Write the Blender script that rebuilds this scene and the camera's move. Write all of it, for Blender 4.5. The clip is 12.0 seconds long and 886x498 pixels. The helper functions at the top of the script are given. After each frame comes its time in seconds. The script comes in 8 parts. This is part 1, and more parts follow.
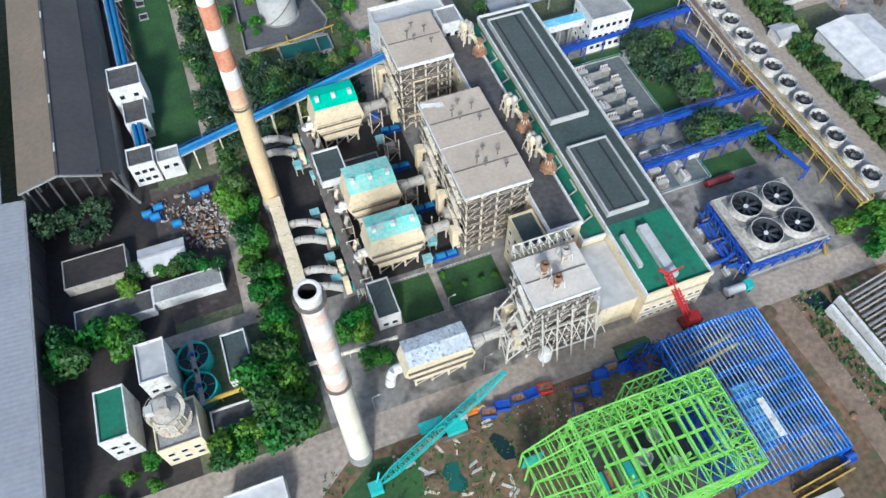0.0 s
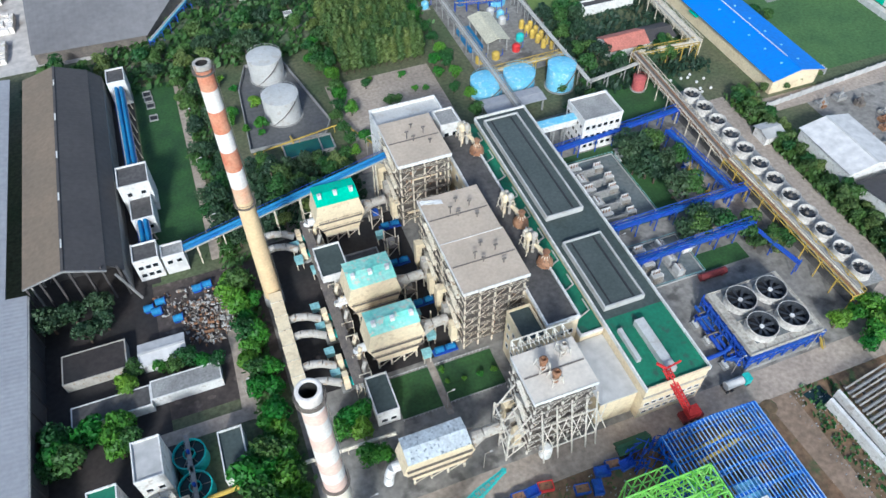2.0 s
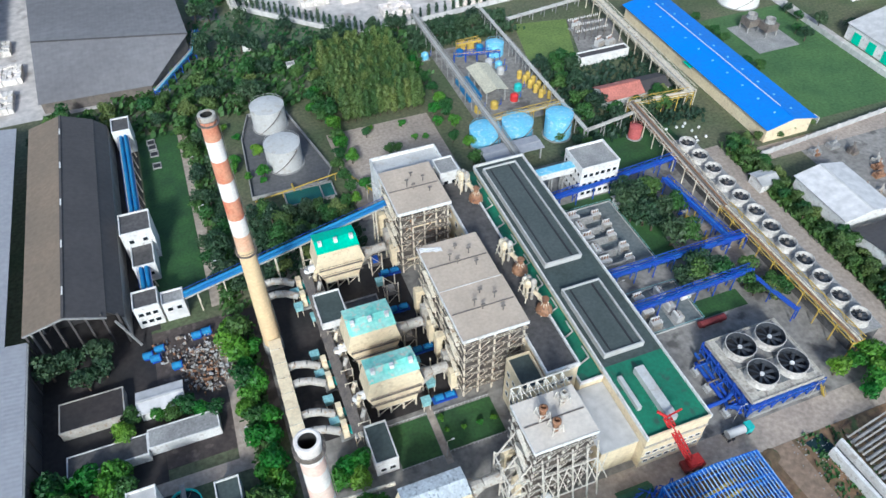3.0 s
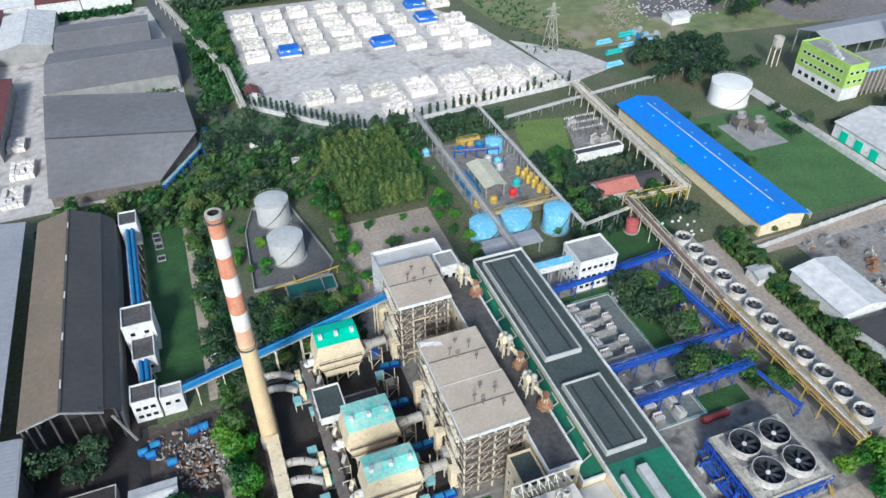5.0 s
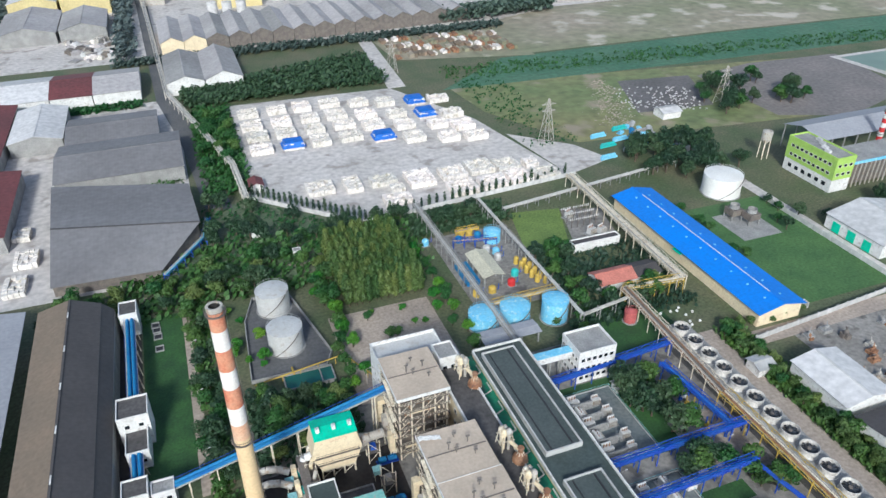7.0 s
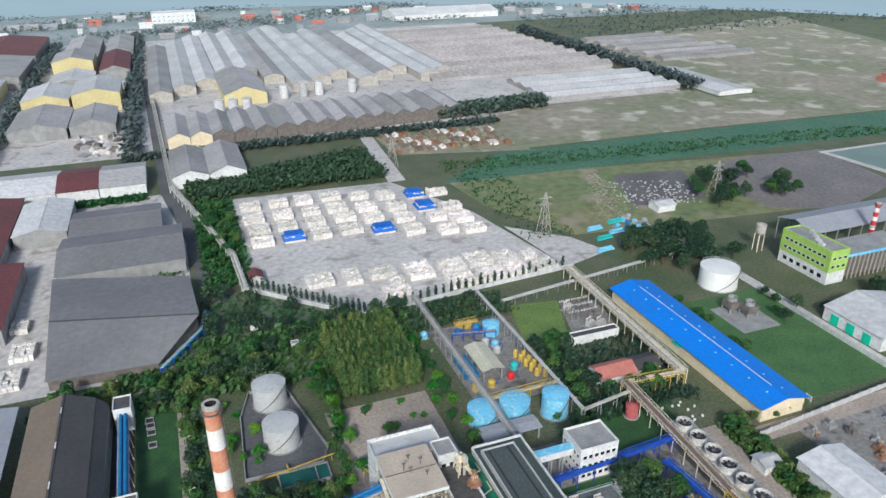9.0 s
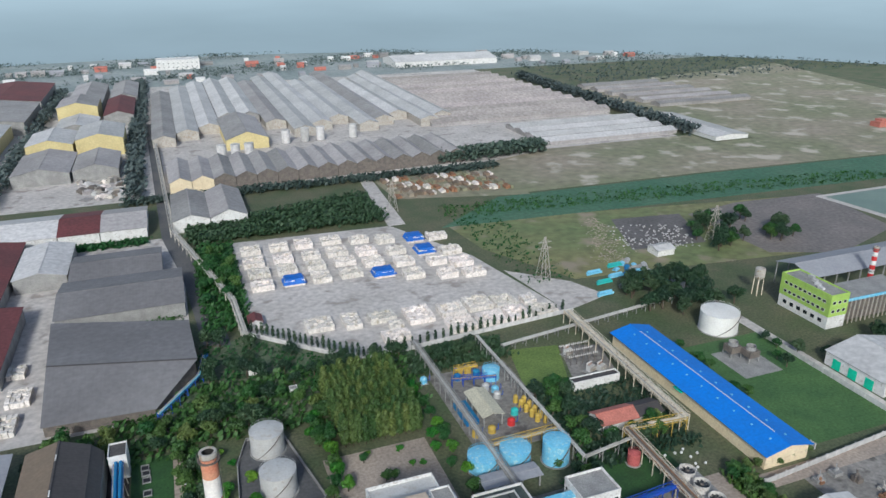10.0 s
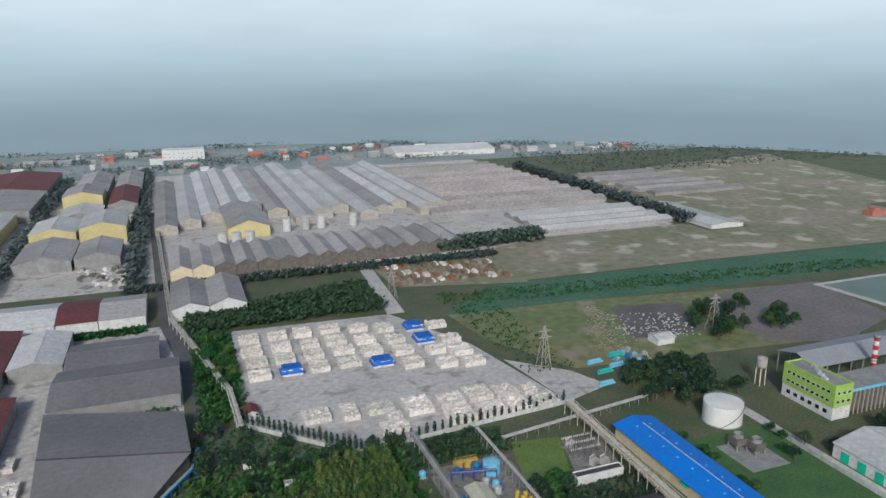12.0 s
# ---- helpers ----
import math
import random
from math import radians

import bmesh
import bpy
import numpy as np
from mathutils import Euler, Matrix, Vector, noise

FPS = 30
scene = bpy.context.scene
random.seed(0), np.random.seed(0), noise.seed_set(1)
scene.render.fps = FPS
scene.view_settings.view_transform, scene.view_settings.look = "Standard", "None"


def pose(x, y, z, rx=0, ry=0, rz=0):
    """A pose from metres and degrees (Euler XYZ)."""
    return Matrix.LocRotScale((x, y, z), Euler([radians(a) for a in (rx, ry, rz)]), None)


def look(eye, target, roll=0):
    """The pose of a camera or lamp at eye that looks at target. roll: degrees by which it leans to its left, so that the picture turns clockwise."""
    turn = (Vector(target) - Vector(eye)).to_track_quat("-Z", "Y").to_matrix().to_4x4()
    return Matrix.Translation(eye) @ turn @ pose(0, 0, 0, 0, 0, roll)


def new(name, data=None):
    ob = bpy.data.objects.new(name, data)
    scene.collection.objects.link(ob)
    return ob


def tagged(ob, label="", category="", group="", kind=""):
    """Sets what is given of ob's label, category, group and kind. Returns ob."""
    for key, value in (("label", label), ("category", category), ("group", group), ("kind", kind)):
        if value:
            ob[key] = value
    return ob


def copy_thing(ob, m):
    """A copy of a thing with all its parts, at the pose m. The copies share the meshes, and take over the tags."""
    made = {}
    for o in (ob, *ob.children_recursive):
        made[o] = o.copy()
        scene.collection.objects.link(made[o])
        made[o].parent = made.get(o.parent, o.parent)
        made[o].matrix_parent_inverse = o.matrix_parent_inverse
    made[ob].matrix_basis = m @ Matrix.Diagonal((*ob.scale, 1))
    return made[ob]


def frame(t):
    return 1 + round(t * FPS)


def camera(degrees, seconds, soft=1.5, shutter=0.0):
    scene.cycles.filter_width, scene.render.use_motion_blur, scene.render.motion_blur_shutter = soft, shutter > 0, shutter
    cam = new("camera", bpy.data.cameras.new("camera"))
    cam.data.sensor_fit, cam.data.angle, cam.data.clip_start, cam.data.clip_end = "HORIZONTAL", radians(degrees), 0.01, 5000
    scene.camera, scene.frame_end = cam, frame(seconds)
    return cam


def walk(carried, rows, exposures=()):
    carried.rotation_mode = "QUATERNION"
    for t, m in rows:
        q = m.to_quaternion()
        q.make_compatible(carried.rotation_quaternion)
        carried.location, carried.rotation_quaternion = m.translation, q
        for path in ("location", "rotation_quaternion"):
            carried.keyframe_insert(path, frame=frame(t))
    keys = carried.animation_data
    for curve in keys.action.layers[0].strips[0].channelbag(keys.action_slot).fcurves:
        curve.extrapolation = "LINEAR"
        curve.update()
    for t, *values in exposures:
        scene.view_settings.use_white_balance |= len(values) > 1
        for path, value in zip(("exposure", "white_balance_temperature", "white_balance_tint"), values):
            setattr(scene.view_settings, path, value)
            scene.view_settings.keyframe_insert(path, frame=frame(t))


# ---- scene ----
cam = camera(63.5, 12.0)
PATH = [
    (0, (2.859, 8.171, 151.301), (3.2353, 9.2006, 149.6283), -0.65),
    (0.5, (2.790, 8.127, 152.019), (3.1865, 9.2054, 150.3818), -0.61),
    (1, (2.733, 8.076, 152.723), (3.1491, 9.1995, 151.1217), -0.58),
    (1.5, (2.688, 8.016, 153.413), (3.1218, 9.1839, 151.8483), -0.54),
    (2, (2.653, 7.948, 154.088), (3.1046, 9.1608, 152.5631), -0.51),
    (2.5, (2.626, 7.874, 154.749), (3.0951, 9.1299, 153.2651), -0.48),
    (3, (2.607, 7.793, 155.396), (3.0927, 9.0906, 153.9540), -0.44),
    (5, (2.580, 7.414, 157.843), (3.1242, 8.8677, 156.5811), -0.33),
    (5.5, (2.579, 7.308, 158.418), (3.1374, 8.7964, 157.2046), -0.31),
    (6, (2.577, 7.199, 158.980), (3.1496, 8.7205, 157.8154), -0.29),
    (6.5, (2.575, 7.086, 159.528), (3.1582, 8.6396, 158.4115), -0.26),
    (7, (2.569, 6.971, 160.061), (3.1648, 8.5538, 158.9936), -0.24),
    (9, (2.494, 6.494, 162.051), (3.1350, 8.1869, 161.2010), -0.17),
    (9.5, (2.456, 6.373, 162.513), (3.1060, 8.0888, 161.7172), -0.16),
    (10, (2.407, 6.253, 162.961), (3.0659, 7.9898, 162.2203), -0.15),
    (10.5, (2.346, 6.133, 163.395), (3.0140, 7.8900, 162.7098), -0.13),
    (11, (2.273, 6.015, 163.814), (2.9481, 7.7901, 163.1858), -0.12),
    (11.5, (2.185, 5.899, 164.219), (2.8673, 7.6904, 163.6478), -0.11),
    (12, (2.082, 5.785, 164.609), (2.7707, 7.5914, 164.0961), -0.11),
]
walk(cam, [(t, look(eye, aim, roll)) for t, eye, aim, roll in PATH],
     exposures=[(0.0, 0.38, 5350, 4), (3.0, 0.38, 5350, 4), (5.5, 0.3, 5450, 4), (9.0, 0.08, 5550, 5), (12.0, -0.46, 5700, 5)])

# ---- world, sun, exposure ----
world = bpy.data.worlds.new("world")
scene.world = world
world.use_nodes = True
wn = world.node_tree
sky = wn.nodes.new("ShaderNodeTexSky")
sky.sky_type, sky.sun_disc = "NISHITA", False
SUN_ELEV, SUN_AZ = radians(33), radians(204)      # azimuth clockwise from +y: behind and left of the camera
sky.sun_elevation, sky.sun_rotation = SUN_ELEV, SUN_AZ
sky.dust_density, sky.air_density = 3.0, 1.0
wn.links.new(sky.outputs[0], wn.nodes["Background"].inputs[0])
wn.nodes["Background"].inputs[1].default_value = 0.11
sun = new("sun", bpy.data.lights.new("sun", "SUN"))
sun.data.energy, sun.data.angle, sun.data.color = 2.9, radians(9), (1.0, 0.93, 0.83)
to_sun = Vector((math.sin(SUN_AZ) * math.cos(SUN_ELEV), math.cos(SUN_AZ) * math.cos(SUN_ELEV), math.sin(SUN_ELEV)))
sun.rotation_euler = to_sun.to_track_quat("Z", "Y").to_euler()


# ---- materials ----
def mat(name, c, c2=None, rough=0.75, metal=0.0, s1=0.12, s2=1.8, amt=0.35, bump=0.0, rib=None, rnd=0.0, stain=None):
    """A weathered surface: two colours in large blotches, fine grain, optional sheet ribs (axis, period) and stains."""
    m = bpy.data.materials.new(name)
    m.use_nodes = True
    t = m.node_tree
    b = t.nodes["Principled BSDF"]
    b.inputs["Roughness"].default_value, b.inputs["Metallic"].default_value = rough, metal
    geo = t.nodes.new("ShaderNodeNewGeometry")

    def noise_at(scale, detail=4.0):
        n = t.nodes.new("ShaderNodeTexNoise")
        n.inputs["Scale"].default_value, n.inputs["Detail"].default_value = scale, detail
        t.links.new(geo.outputs["Position"], n.inputs["Vector"])
        return n.outputs[0]

    def mix(f, a, bb, kind="MIX"):
        x = t.nodes.new("ShaderNodeMixRGB")
        x.blend_type = kind
        for i, v in enumerate((f, a, bb)):
            if isinstance(v, bpy.types.NodeSocket):
                t.links.new(v, x.inputs[i])
            else:
                x.inputs[i].default_value = v if i == 0 else (*v, 1)
        return x.outputs[0]

    def ramp(f, lo, hi):
        r = t.nodes.new("ShaderNodeMapRange")
        r.inputs[1].default_value, r.inputs[2].default_value = lo, hi
        t.links.new(f, r.inputs[0])
        return r.outputs[0]

    c2 = c2 or tuple(0.72 * k for k in c)
    col = mix(ramp(noise_at(s1), 0.35, 0.65), c, c2)
    fine = noise_at(s2, 6.0)
    grey = t.nodes.new("ShaderNodeMapRange")
    grey.inputs[1].default_value, grey.inputs[2].default_value = 0.25, 0.75
    grey.inputs[3].default_value, grey.inputs[4].default_value = 1 - amt, 1 + amt * 0.6
    t.links.new(fine, grey.inputs[0])
    comb = t.nodes.new("ShaderNodeCombineXYZ")
    for i in range(3):
        t.links.new(grey.outputs[0], comb.inputs[i])
    col = mix(1.0, col, comb.outputs[0], "MULTIPLY")
    if stain:
        col = mix(ramp(noise_at(s1 * 3.1, 8.0), 0.56, 0.66), col, stain)
    if rnd:
        info = t.nodes.new("ShaderNodeObjectInfo")
        hsv = t.nodes.new("ShaderNodeHueSaturation")
        r = t.nodes.new("ShaderNodeMapRange")
        r.inputs[3].default_value, r.inputs[4].default_value = 1 - rnd, 1 + rnd
        t.links.new(info.outputs["Random"], r.inputs[0])
        t.links.new(r.outputs[0], hsv.inputs["Value"])
        r2 = t.nodes.new("ShaderNodeMapRange")
        r2.inputs[3].default_value, r2.inputs[4].default_value = 0.5 + rnd * 0.12, 0.5 - rnd * 0.12
        t.links.new(info.outputs["Random"], r2.inputs[0])
        t.links.new(r2.outputs[0], hsv.inputs["Hue"])
        t.links.new(col, hsv.inputs["Color"])
        col = hsv.outputs[0]
    t.links.new(col, b.inputs["Base Color"])
    height = fine
    if rib:
        axis, period = rib
        w = t.nodes.new("ShaderNodeTexWave")
        w.bands_direction = axis
        w.inputs["Scale"].default_value = 6.2832 / period / 20
        t.links.new(geo.outputs["Position"], w.inputs["Vector"])
        height = w.outputs["Fac"]
    if bump or rib:
        bn = t.nodes.new("ShaderNodeBump")
        bn.inputs["Strength"].default_value, bn.inputs["Distance"].default_value = bump or 0.16, 0.12
        t.links.new(height, bn.inputs["Height"])
        t.links.new(bn.outputs[0], b.inputs["Normal"])
    return m


def leafy(name, c, c2):
    m = mat(name, c, c2, rough=0.6, s1=0.35, s2=2.5, amt=0.45, rnd=0.3)
    t = m.node_tree
    b = t.nodes["Principled BSDF"]
    tr = t.nodes.new("ShaderNodeBsdfTranslucent")
    t.links.new(b.inputs["Base Color"].links[0].from_socket, tr.inputs[0])
    mx = t.nodes.new("ShaderNodeMixShader")
    mx.inputs[0].default_value = 0.25
    t.links.new(b.outputs[0], mx.inputs[1])
    t.links.new(tr.outputs[0], mx.inputs[2])
    t.links.new(mx.outputs[0], t.nodes["Material Output"].inputs[0])
    return m


GRASS = mat("grass", (0.085, 0.115, 0.05), (0.145, 0.14, 0.08), s1=0.05, s2=0.9, amt=0.5, bump=0.4)
LAWN = mat("lawn", (0.045, 0.115, 0.028), (0.028, 0.075, 0.022), s1=0.15, s2=1.2, amt=0.4, bump=0.4)
FIELD = mat("field", (0.24, 0.22, 0.10), (0.16, 0.20, 0.08), s1=0.012, s2=0.15, amt=0.4, stain=(0.30, 0.25, 0.18))
DRYFIELD = mat("dry_field", (0.33, 0.28, 0.21), (0.22, 0.225, 0.13), s1=0.01, s2=0.12, amt=0.35, stain=(0.52, 0.46, 0.38))
DRYLAWN = mat("dry_lawn", (0.17, 0.24, 0.055), (0.13, 0.19, 0.045), s1=0.12, s2=1.0, amt=0.35, bump=0.3)
DIRT = mat("dirt_track", (0.30, 0.215, 0.15), (0.22, 0.155, 0.105), s1=0.15, s2=0.8, amt=0.4, bump=0.4)
SOIL = mat("soil", (0.22, 0.13, 0.072), (0.14, 0.10, 0.055), s1=0.09, s2=0.7, amt=0.5, bump=0.6, stain=(0.07, 0.10, 0.035))
YARD = mat("yard", (0.31, 0.285, 0.255), (0.21, 0.195, 0.175), s1=0.06, s2=0.6, amt=0.4, stain=(0.11, 0.10, 0.09))
# coal black, also used to paint shade round the coal shed
COALSHADE = mat("coal_and_shade", (0.022, 0.020, 0.020), (0.048, 0.038, 0.034), s1=0.09, s2=0.8, amt=0.4)
SCRAPYARD = mat("scrap_yard", (0.085, 0.065, 0.055), (0.052, 0.04, 0.036), s1=0.09, s2=0.8, amt=0.4, stain=(0.15, 0.12, 0.10))
ROAD = mat("road", (0.45, 0.37, 0.30), (0.34, 0.28, 0.23), s1=0.07, s2=0.9, amt=0.35)
ASPHALT = mat("asphalt", (0.10, 0.10, 0.105), (0.14, 0.135, 0.13), s1=0.05, s2=0.8, amt=0.3)
PALEYARD = mat("pale_yard", (0.62, 0.57, 0.53), (0.50, 0.46, 0.42), s1=0.03, s2=0.35, amt=0.3, stain=(0.33, 0.29, 0.26))
CONCRETE = mat("concrete", (0.36, 0.35, 0.33), (0.26, 0.25, 0.24), s1=0.2, s2=2.0)
WATER = mat("water", (0.02, 0.10, 0.09), (0.03, 0.13, 0.10), rough=0.08, s1=0.1, amt=0.1)
DARKWATER = mat("dark_water", (0.02, 0.04, 0.04), rough=0.08, s1=0.1, amt=0.1)
CREAM = mat("cream_paint", (0.80, 0.675, 0.46), (0.72, 0.59, 0.39), s1=0.25, s2=1.5, amt=0.14, stain=(0.64, 0.51, 0.33))
SHAFT = mat("chimney_cream", (0.78, 0.58, 0.33), (0.68, 0.49, 0.28), s1=0.15, s2=1.5, amt=0.14, stain=(0.68, 0.49, 0.28))
WHITE = mat("white_paint", (0.78, 0.76, 0.73), (0.66, 0.64, 0.61), s1=0.3, s2=2.0, amt=0.15, stain=(0.5, 0.46, 0.42))
BANDWHITE = mat("band_white", (0.84, 0.79, 0.74), (0.76, 0.69, 0.63), s1=0.3, s2=2.0, amt=0.15)
BANDRED = mat("band_red", (0.56, 0.17, 0.09), (0.62, 0.30, 0.18), s1=0.25, s2=2.0, amt=0.2)
SHAFTPALE = mat("chimney_pale", (0.84, 0.76, 0.62), (0.74, 0.66, 0.53), s1=0.15, s2=1.5, amt=0.14)
PINK = mat("band_pink", (0.76, 0.52, 0.43), (0.78, 0.60, 0.50), s1=0.25, s2=2.0, amt=0.15)
FADED = mat("band_faded", (0.68, 0.36, 0.22), (0.70, 0.50, 0.34), s1=0.25, s2=2.0, amt=0.2)
SOOT = mat("soot", (0.03, 0.028, 0.026))
BOILERROOF = mat("boiler_roof", (0.56, 0.455, 0.35), (0.48, 0.39, 0.30), s1=0.15, s2=1.2, amt=0.15, bump=0.1, stain=(0.47, 0.38, 0.29))
STEEL = mat("cream_steel", (0.78, 0.71, 0.57), (0.66, 0.57, 0.43), s1=0.4, s2=3.0, stain=(0.30, 0.20, 0.12))
WHITESTEEL = mat("white_steel", (0.72, 0.68, 0.60), (0.58, 0.52, 0.44), s1=0.4, s2=3.0)
RUST = mat("rust", (0.26, 0.12, 0.06), (0.36, 0.20, 0.11), s1=0.4, s2=2.0, stain=(0.12, 0.07, 0.05))
GRATING = mat("grating", (0.20, 0.17, 0.14), (0.13, 0.11, 0.10), s1=0.4, s2=3.0)
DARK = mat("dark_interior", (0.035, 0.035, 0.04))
GREENROOF = mat("green_sheet", (0.035, 0.60, 0.37), (0.03, 0.48, 0.30), s1=0.2, s2=1.0, amt=0.2, rib=("X", 1.0))
AQUAROOF = mat("aqua_sheet", (0.26, 0.72, 0.58), (0.42, 0.74, 0.62), s1=0.25, s2=1.0, amt=0.2, rib=("X", 1.0), stain=(0.62, 0.62, 0.50))
HALLROOF = mat("hall_roof", (0.065, 0.085, 0.08), (0.05, 0.065, 0.06), s1=0.12, s2=1.2, amt=0.3)
MONITOR = mat("monitor_roof", (0.085, 0.10, 0.095), (0.065, 0.08, 0.075), s1=0.12, s2=1.2, amt=0.25)
HALLGREEN = mat("hall_green", (0.025, 0.20, 0.11), (0.02, 0.15, 0.085), s1=0.12, s2=1.0, amt=0.25, stain=(0.04, 0.10, 0.07))
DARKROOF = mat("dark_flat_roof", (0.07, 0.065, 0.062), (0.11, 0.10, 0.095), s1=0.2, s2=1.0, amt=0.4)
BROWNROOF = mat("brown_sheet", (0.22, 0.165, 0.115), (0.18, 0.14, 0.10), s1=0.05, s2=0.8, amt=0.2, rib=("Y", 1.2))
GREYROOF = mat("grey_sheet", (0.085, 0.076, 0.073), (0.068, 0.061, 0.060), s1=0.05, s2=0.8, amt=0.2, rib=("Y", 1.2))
PALESHEET = mat("pale_sheet", (0.36, 0.36, 0.38), (0.31, 0.31, 0.33), s1=0.05, s2=0.8, amt=0.15, rib=("Y", 1.2))
MIDGREY = mat("mid_grey_sheet", (0.215, 0.205, 0.205), (0.175, 0.165, 0.165), s1=0.03, s2=0.4, amt=0.2, rib=("X", 1.5))
ASBESTOS = mat("asbestos_sheet", (0.40, 0.375, 0.36), (0.30, 0.28, 0.27), s1=0.03, s2=0.4, amt=0.25, rib=("X", 1.5), rnd=0.22)
PALEASB = mat("pale_asbestos", (0.60, 0.58, 0.56), (0.48, 0.465, 0.45), s1=0.03, s2=0.4, amt=0.25, rnd=0.15)
MAROON = mat("maroon_sheet", (0.17, 0.05, 0.05), (0.13, 0.045, 0.045), s1=0.05, s2=0.6)
YELLOWWALL = mat("yellow_wall", (0.68, 0.57, 0.28), (0.60, 0.49, 0.24), s1=0.1, s2=0.8, amt=0.2)
BLUE = mat("blue_paint", (0.018, 0.065, 0.45), (0.022, 0.09, 0.36), s1=0.3, s2=2.0, amt=0.3)
BLUESTEEL = mat("blue_steel", (0.015, 0.12, 0.62), (0.03, 0.17, 0.55), s1=0.3, s2=2.0, amt=0.3)
CONVBLUE = mat("conveyor_blue", (0.018, 0.16, 0.40), (0.03, 0.22, 0.42), s1=0.3, s2=2.0, amt=0.3, rib=("X", 1.0))
BLUEROOF = mat("blue_sheet", (0.015, 0.21, 0.75), (0.02, 0.19, 0.66), s1=0.05, s2=0.8, amt=0.15, rib=("Y", 1.0))
TANKBLUE = mat("tank_blue", (0.18, 0.52, 0.74), (0.24, 0.56, 0.74), s1=0.25, s2=1.5, amt=0.2, stain=(0.42, 0.64, 0.72))
TANKGREY = mat("tank_grey", (0.56, 0.55, 0.53), (0.48, 0.47, 0.45), rough=0.5, s1=0.2, s2=1.5, amt=0.12, stain=(0.44, 0.41, 0.37))
YELLOW = mat("yellow_paint", (0.60, 0.42, 0.07), (0.48, 0.33, 0.07), s1=0.4, s2=2.0, amt=0.25)
LIME = mat("lime_steel", (0.22, 0.60, 0.07), (0.32, 0.68, 0.14), s1=0.4, s2=2.0, amt=0.2)
LIMEWALL = mat("lime_wall", (0.42, 0.60, 0.12), (0.36, 0.53, 0.11), s1=0.2, s2=1.0, amt=0.15)
TEAL = mat("teal_paint", (0.05, 0.50, 0.45), (0.07, 0.42, 0.40), s1=0.4, s2=2.0, amt=0.25)
TEALPALE = mat("pale_teal", (0.30, 0.55, 0.55), (0.24, 0.46, 0.47), s1=0.4, s2=2.0)
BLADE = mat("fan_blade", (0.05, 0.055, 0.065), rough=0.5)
REDPAINT = mat("red_paint", (0.62, 0.03, 0.03), (0.50, 0.03, 0.03), s1=0.4, s2=2.0, amt=0.25)
TILE = mat("red_tile", (0.55, 0.20, 0.15), (0.45, 0.16, 0.12), s1=0.3, s2=2.0)
DUCT = mat("duct_grey", (0.50, 0.47, 0.42), (0.40, 0.36, 0.31), rough=0.55, s1=0.3, s2=2.0, amt=0.25, stain=(0.32, 0.24, 0.17))
PIPE = mat("pipe_lagging", (0.55, 0.52, 0.47), (0.42, 0.39, 0.34), rough=0.5, s1=0.2, s2=2.0)
WINDOW = mat("window_glass", (0.02, 0.025, 0.03), rough=0.15, s2=1.0)
BARK = mat("bark", (0.12, 0.085, 0.06))
PALLET = mat("wrapped_bales", (0.84, 0.775, 0.715), (0.74, 0.67, 0.60), s1=0.15, s2=0.9, amt=0.35, rnd=0.15, stain=(0.48, 0.42, 0.33))
TARP = mat("blue_tarp", (0.01, 0.14, 0.58), (0.015, 0.11, 0.46), rough=0.5, s1=0.3, s2=1.5, amt=0.3)
LEAF = leafy("leaf", (0.06, 0.16, 0.03), (0.04, 0.115, 0.025))
LEAFBRIGHT = leafy("leaf_bright", (0.10, 0.29, 0.02), (0.06, 0.20, 0.02))
LEAFDARK = leafy("leaf_dark", (0.048, 0.10, 0.042), (0.034, 0.078, 0.034))
# far foliage: distance haze is put into these two paler greens
LEAFHAZE = leafy("leaf_haze", (0.085, 0.12, 0.095), (0.065, 0.10, 0.08))
LEAFHAZEFAR = leafy("leaf_haze_far", (0.11, 0.14, 0.13), (0.09, 0.12, 0.115))
POPLAR = leafy("leaf_poplar", (0.115, 0.185, 0.045), (0.08, 0.14, 0.035))


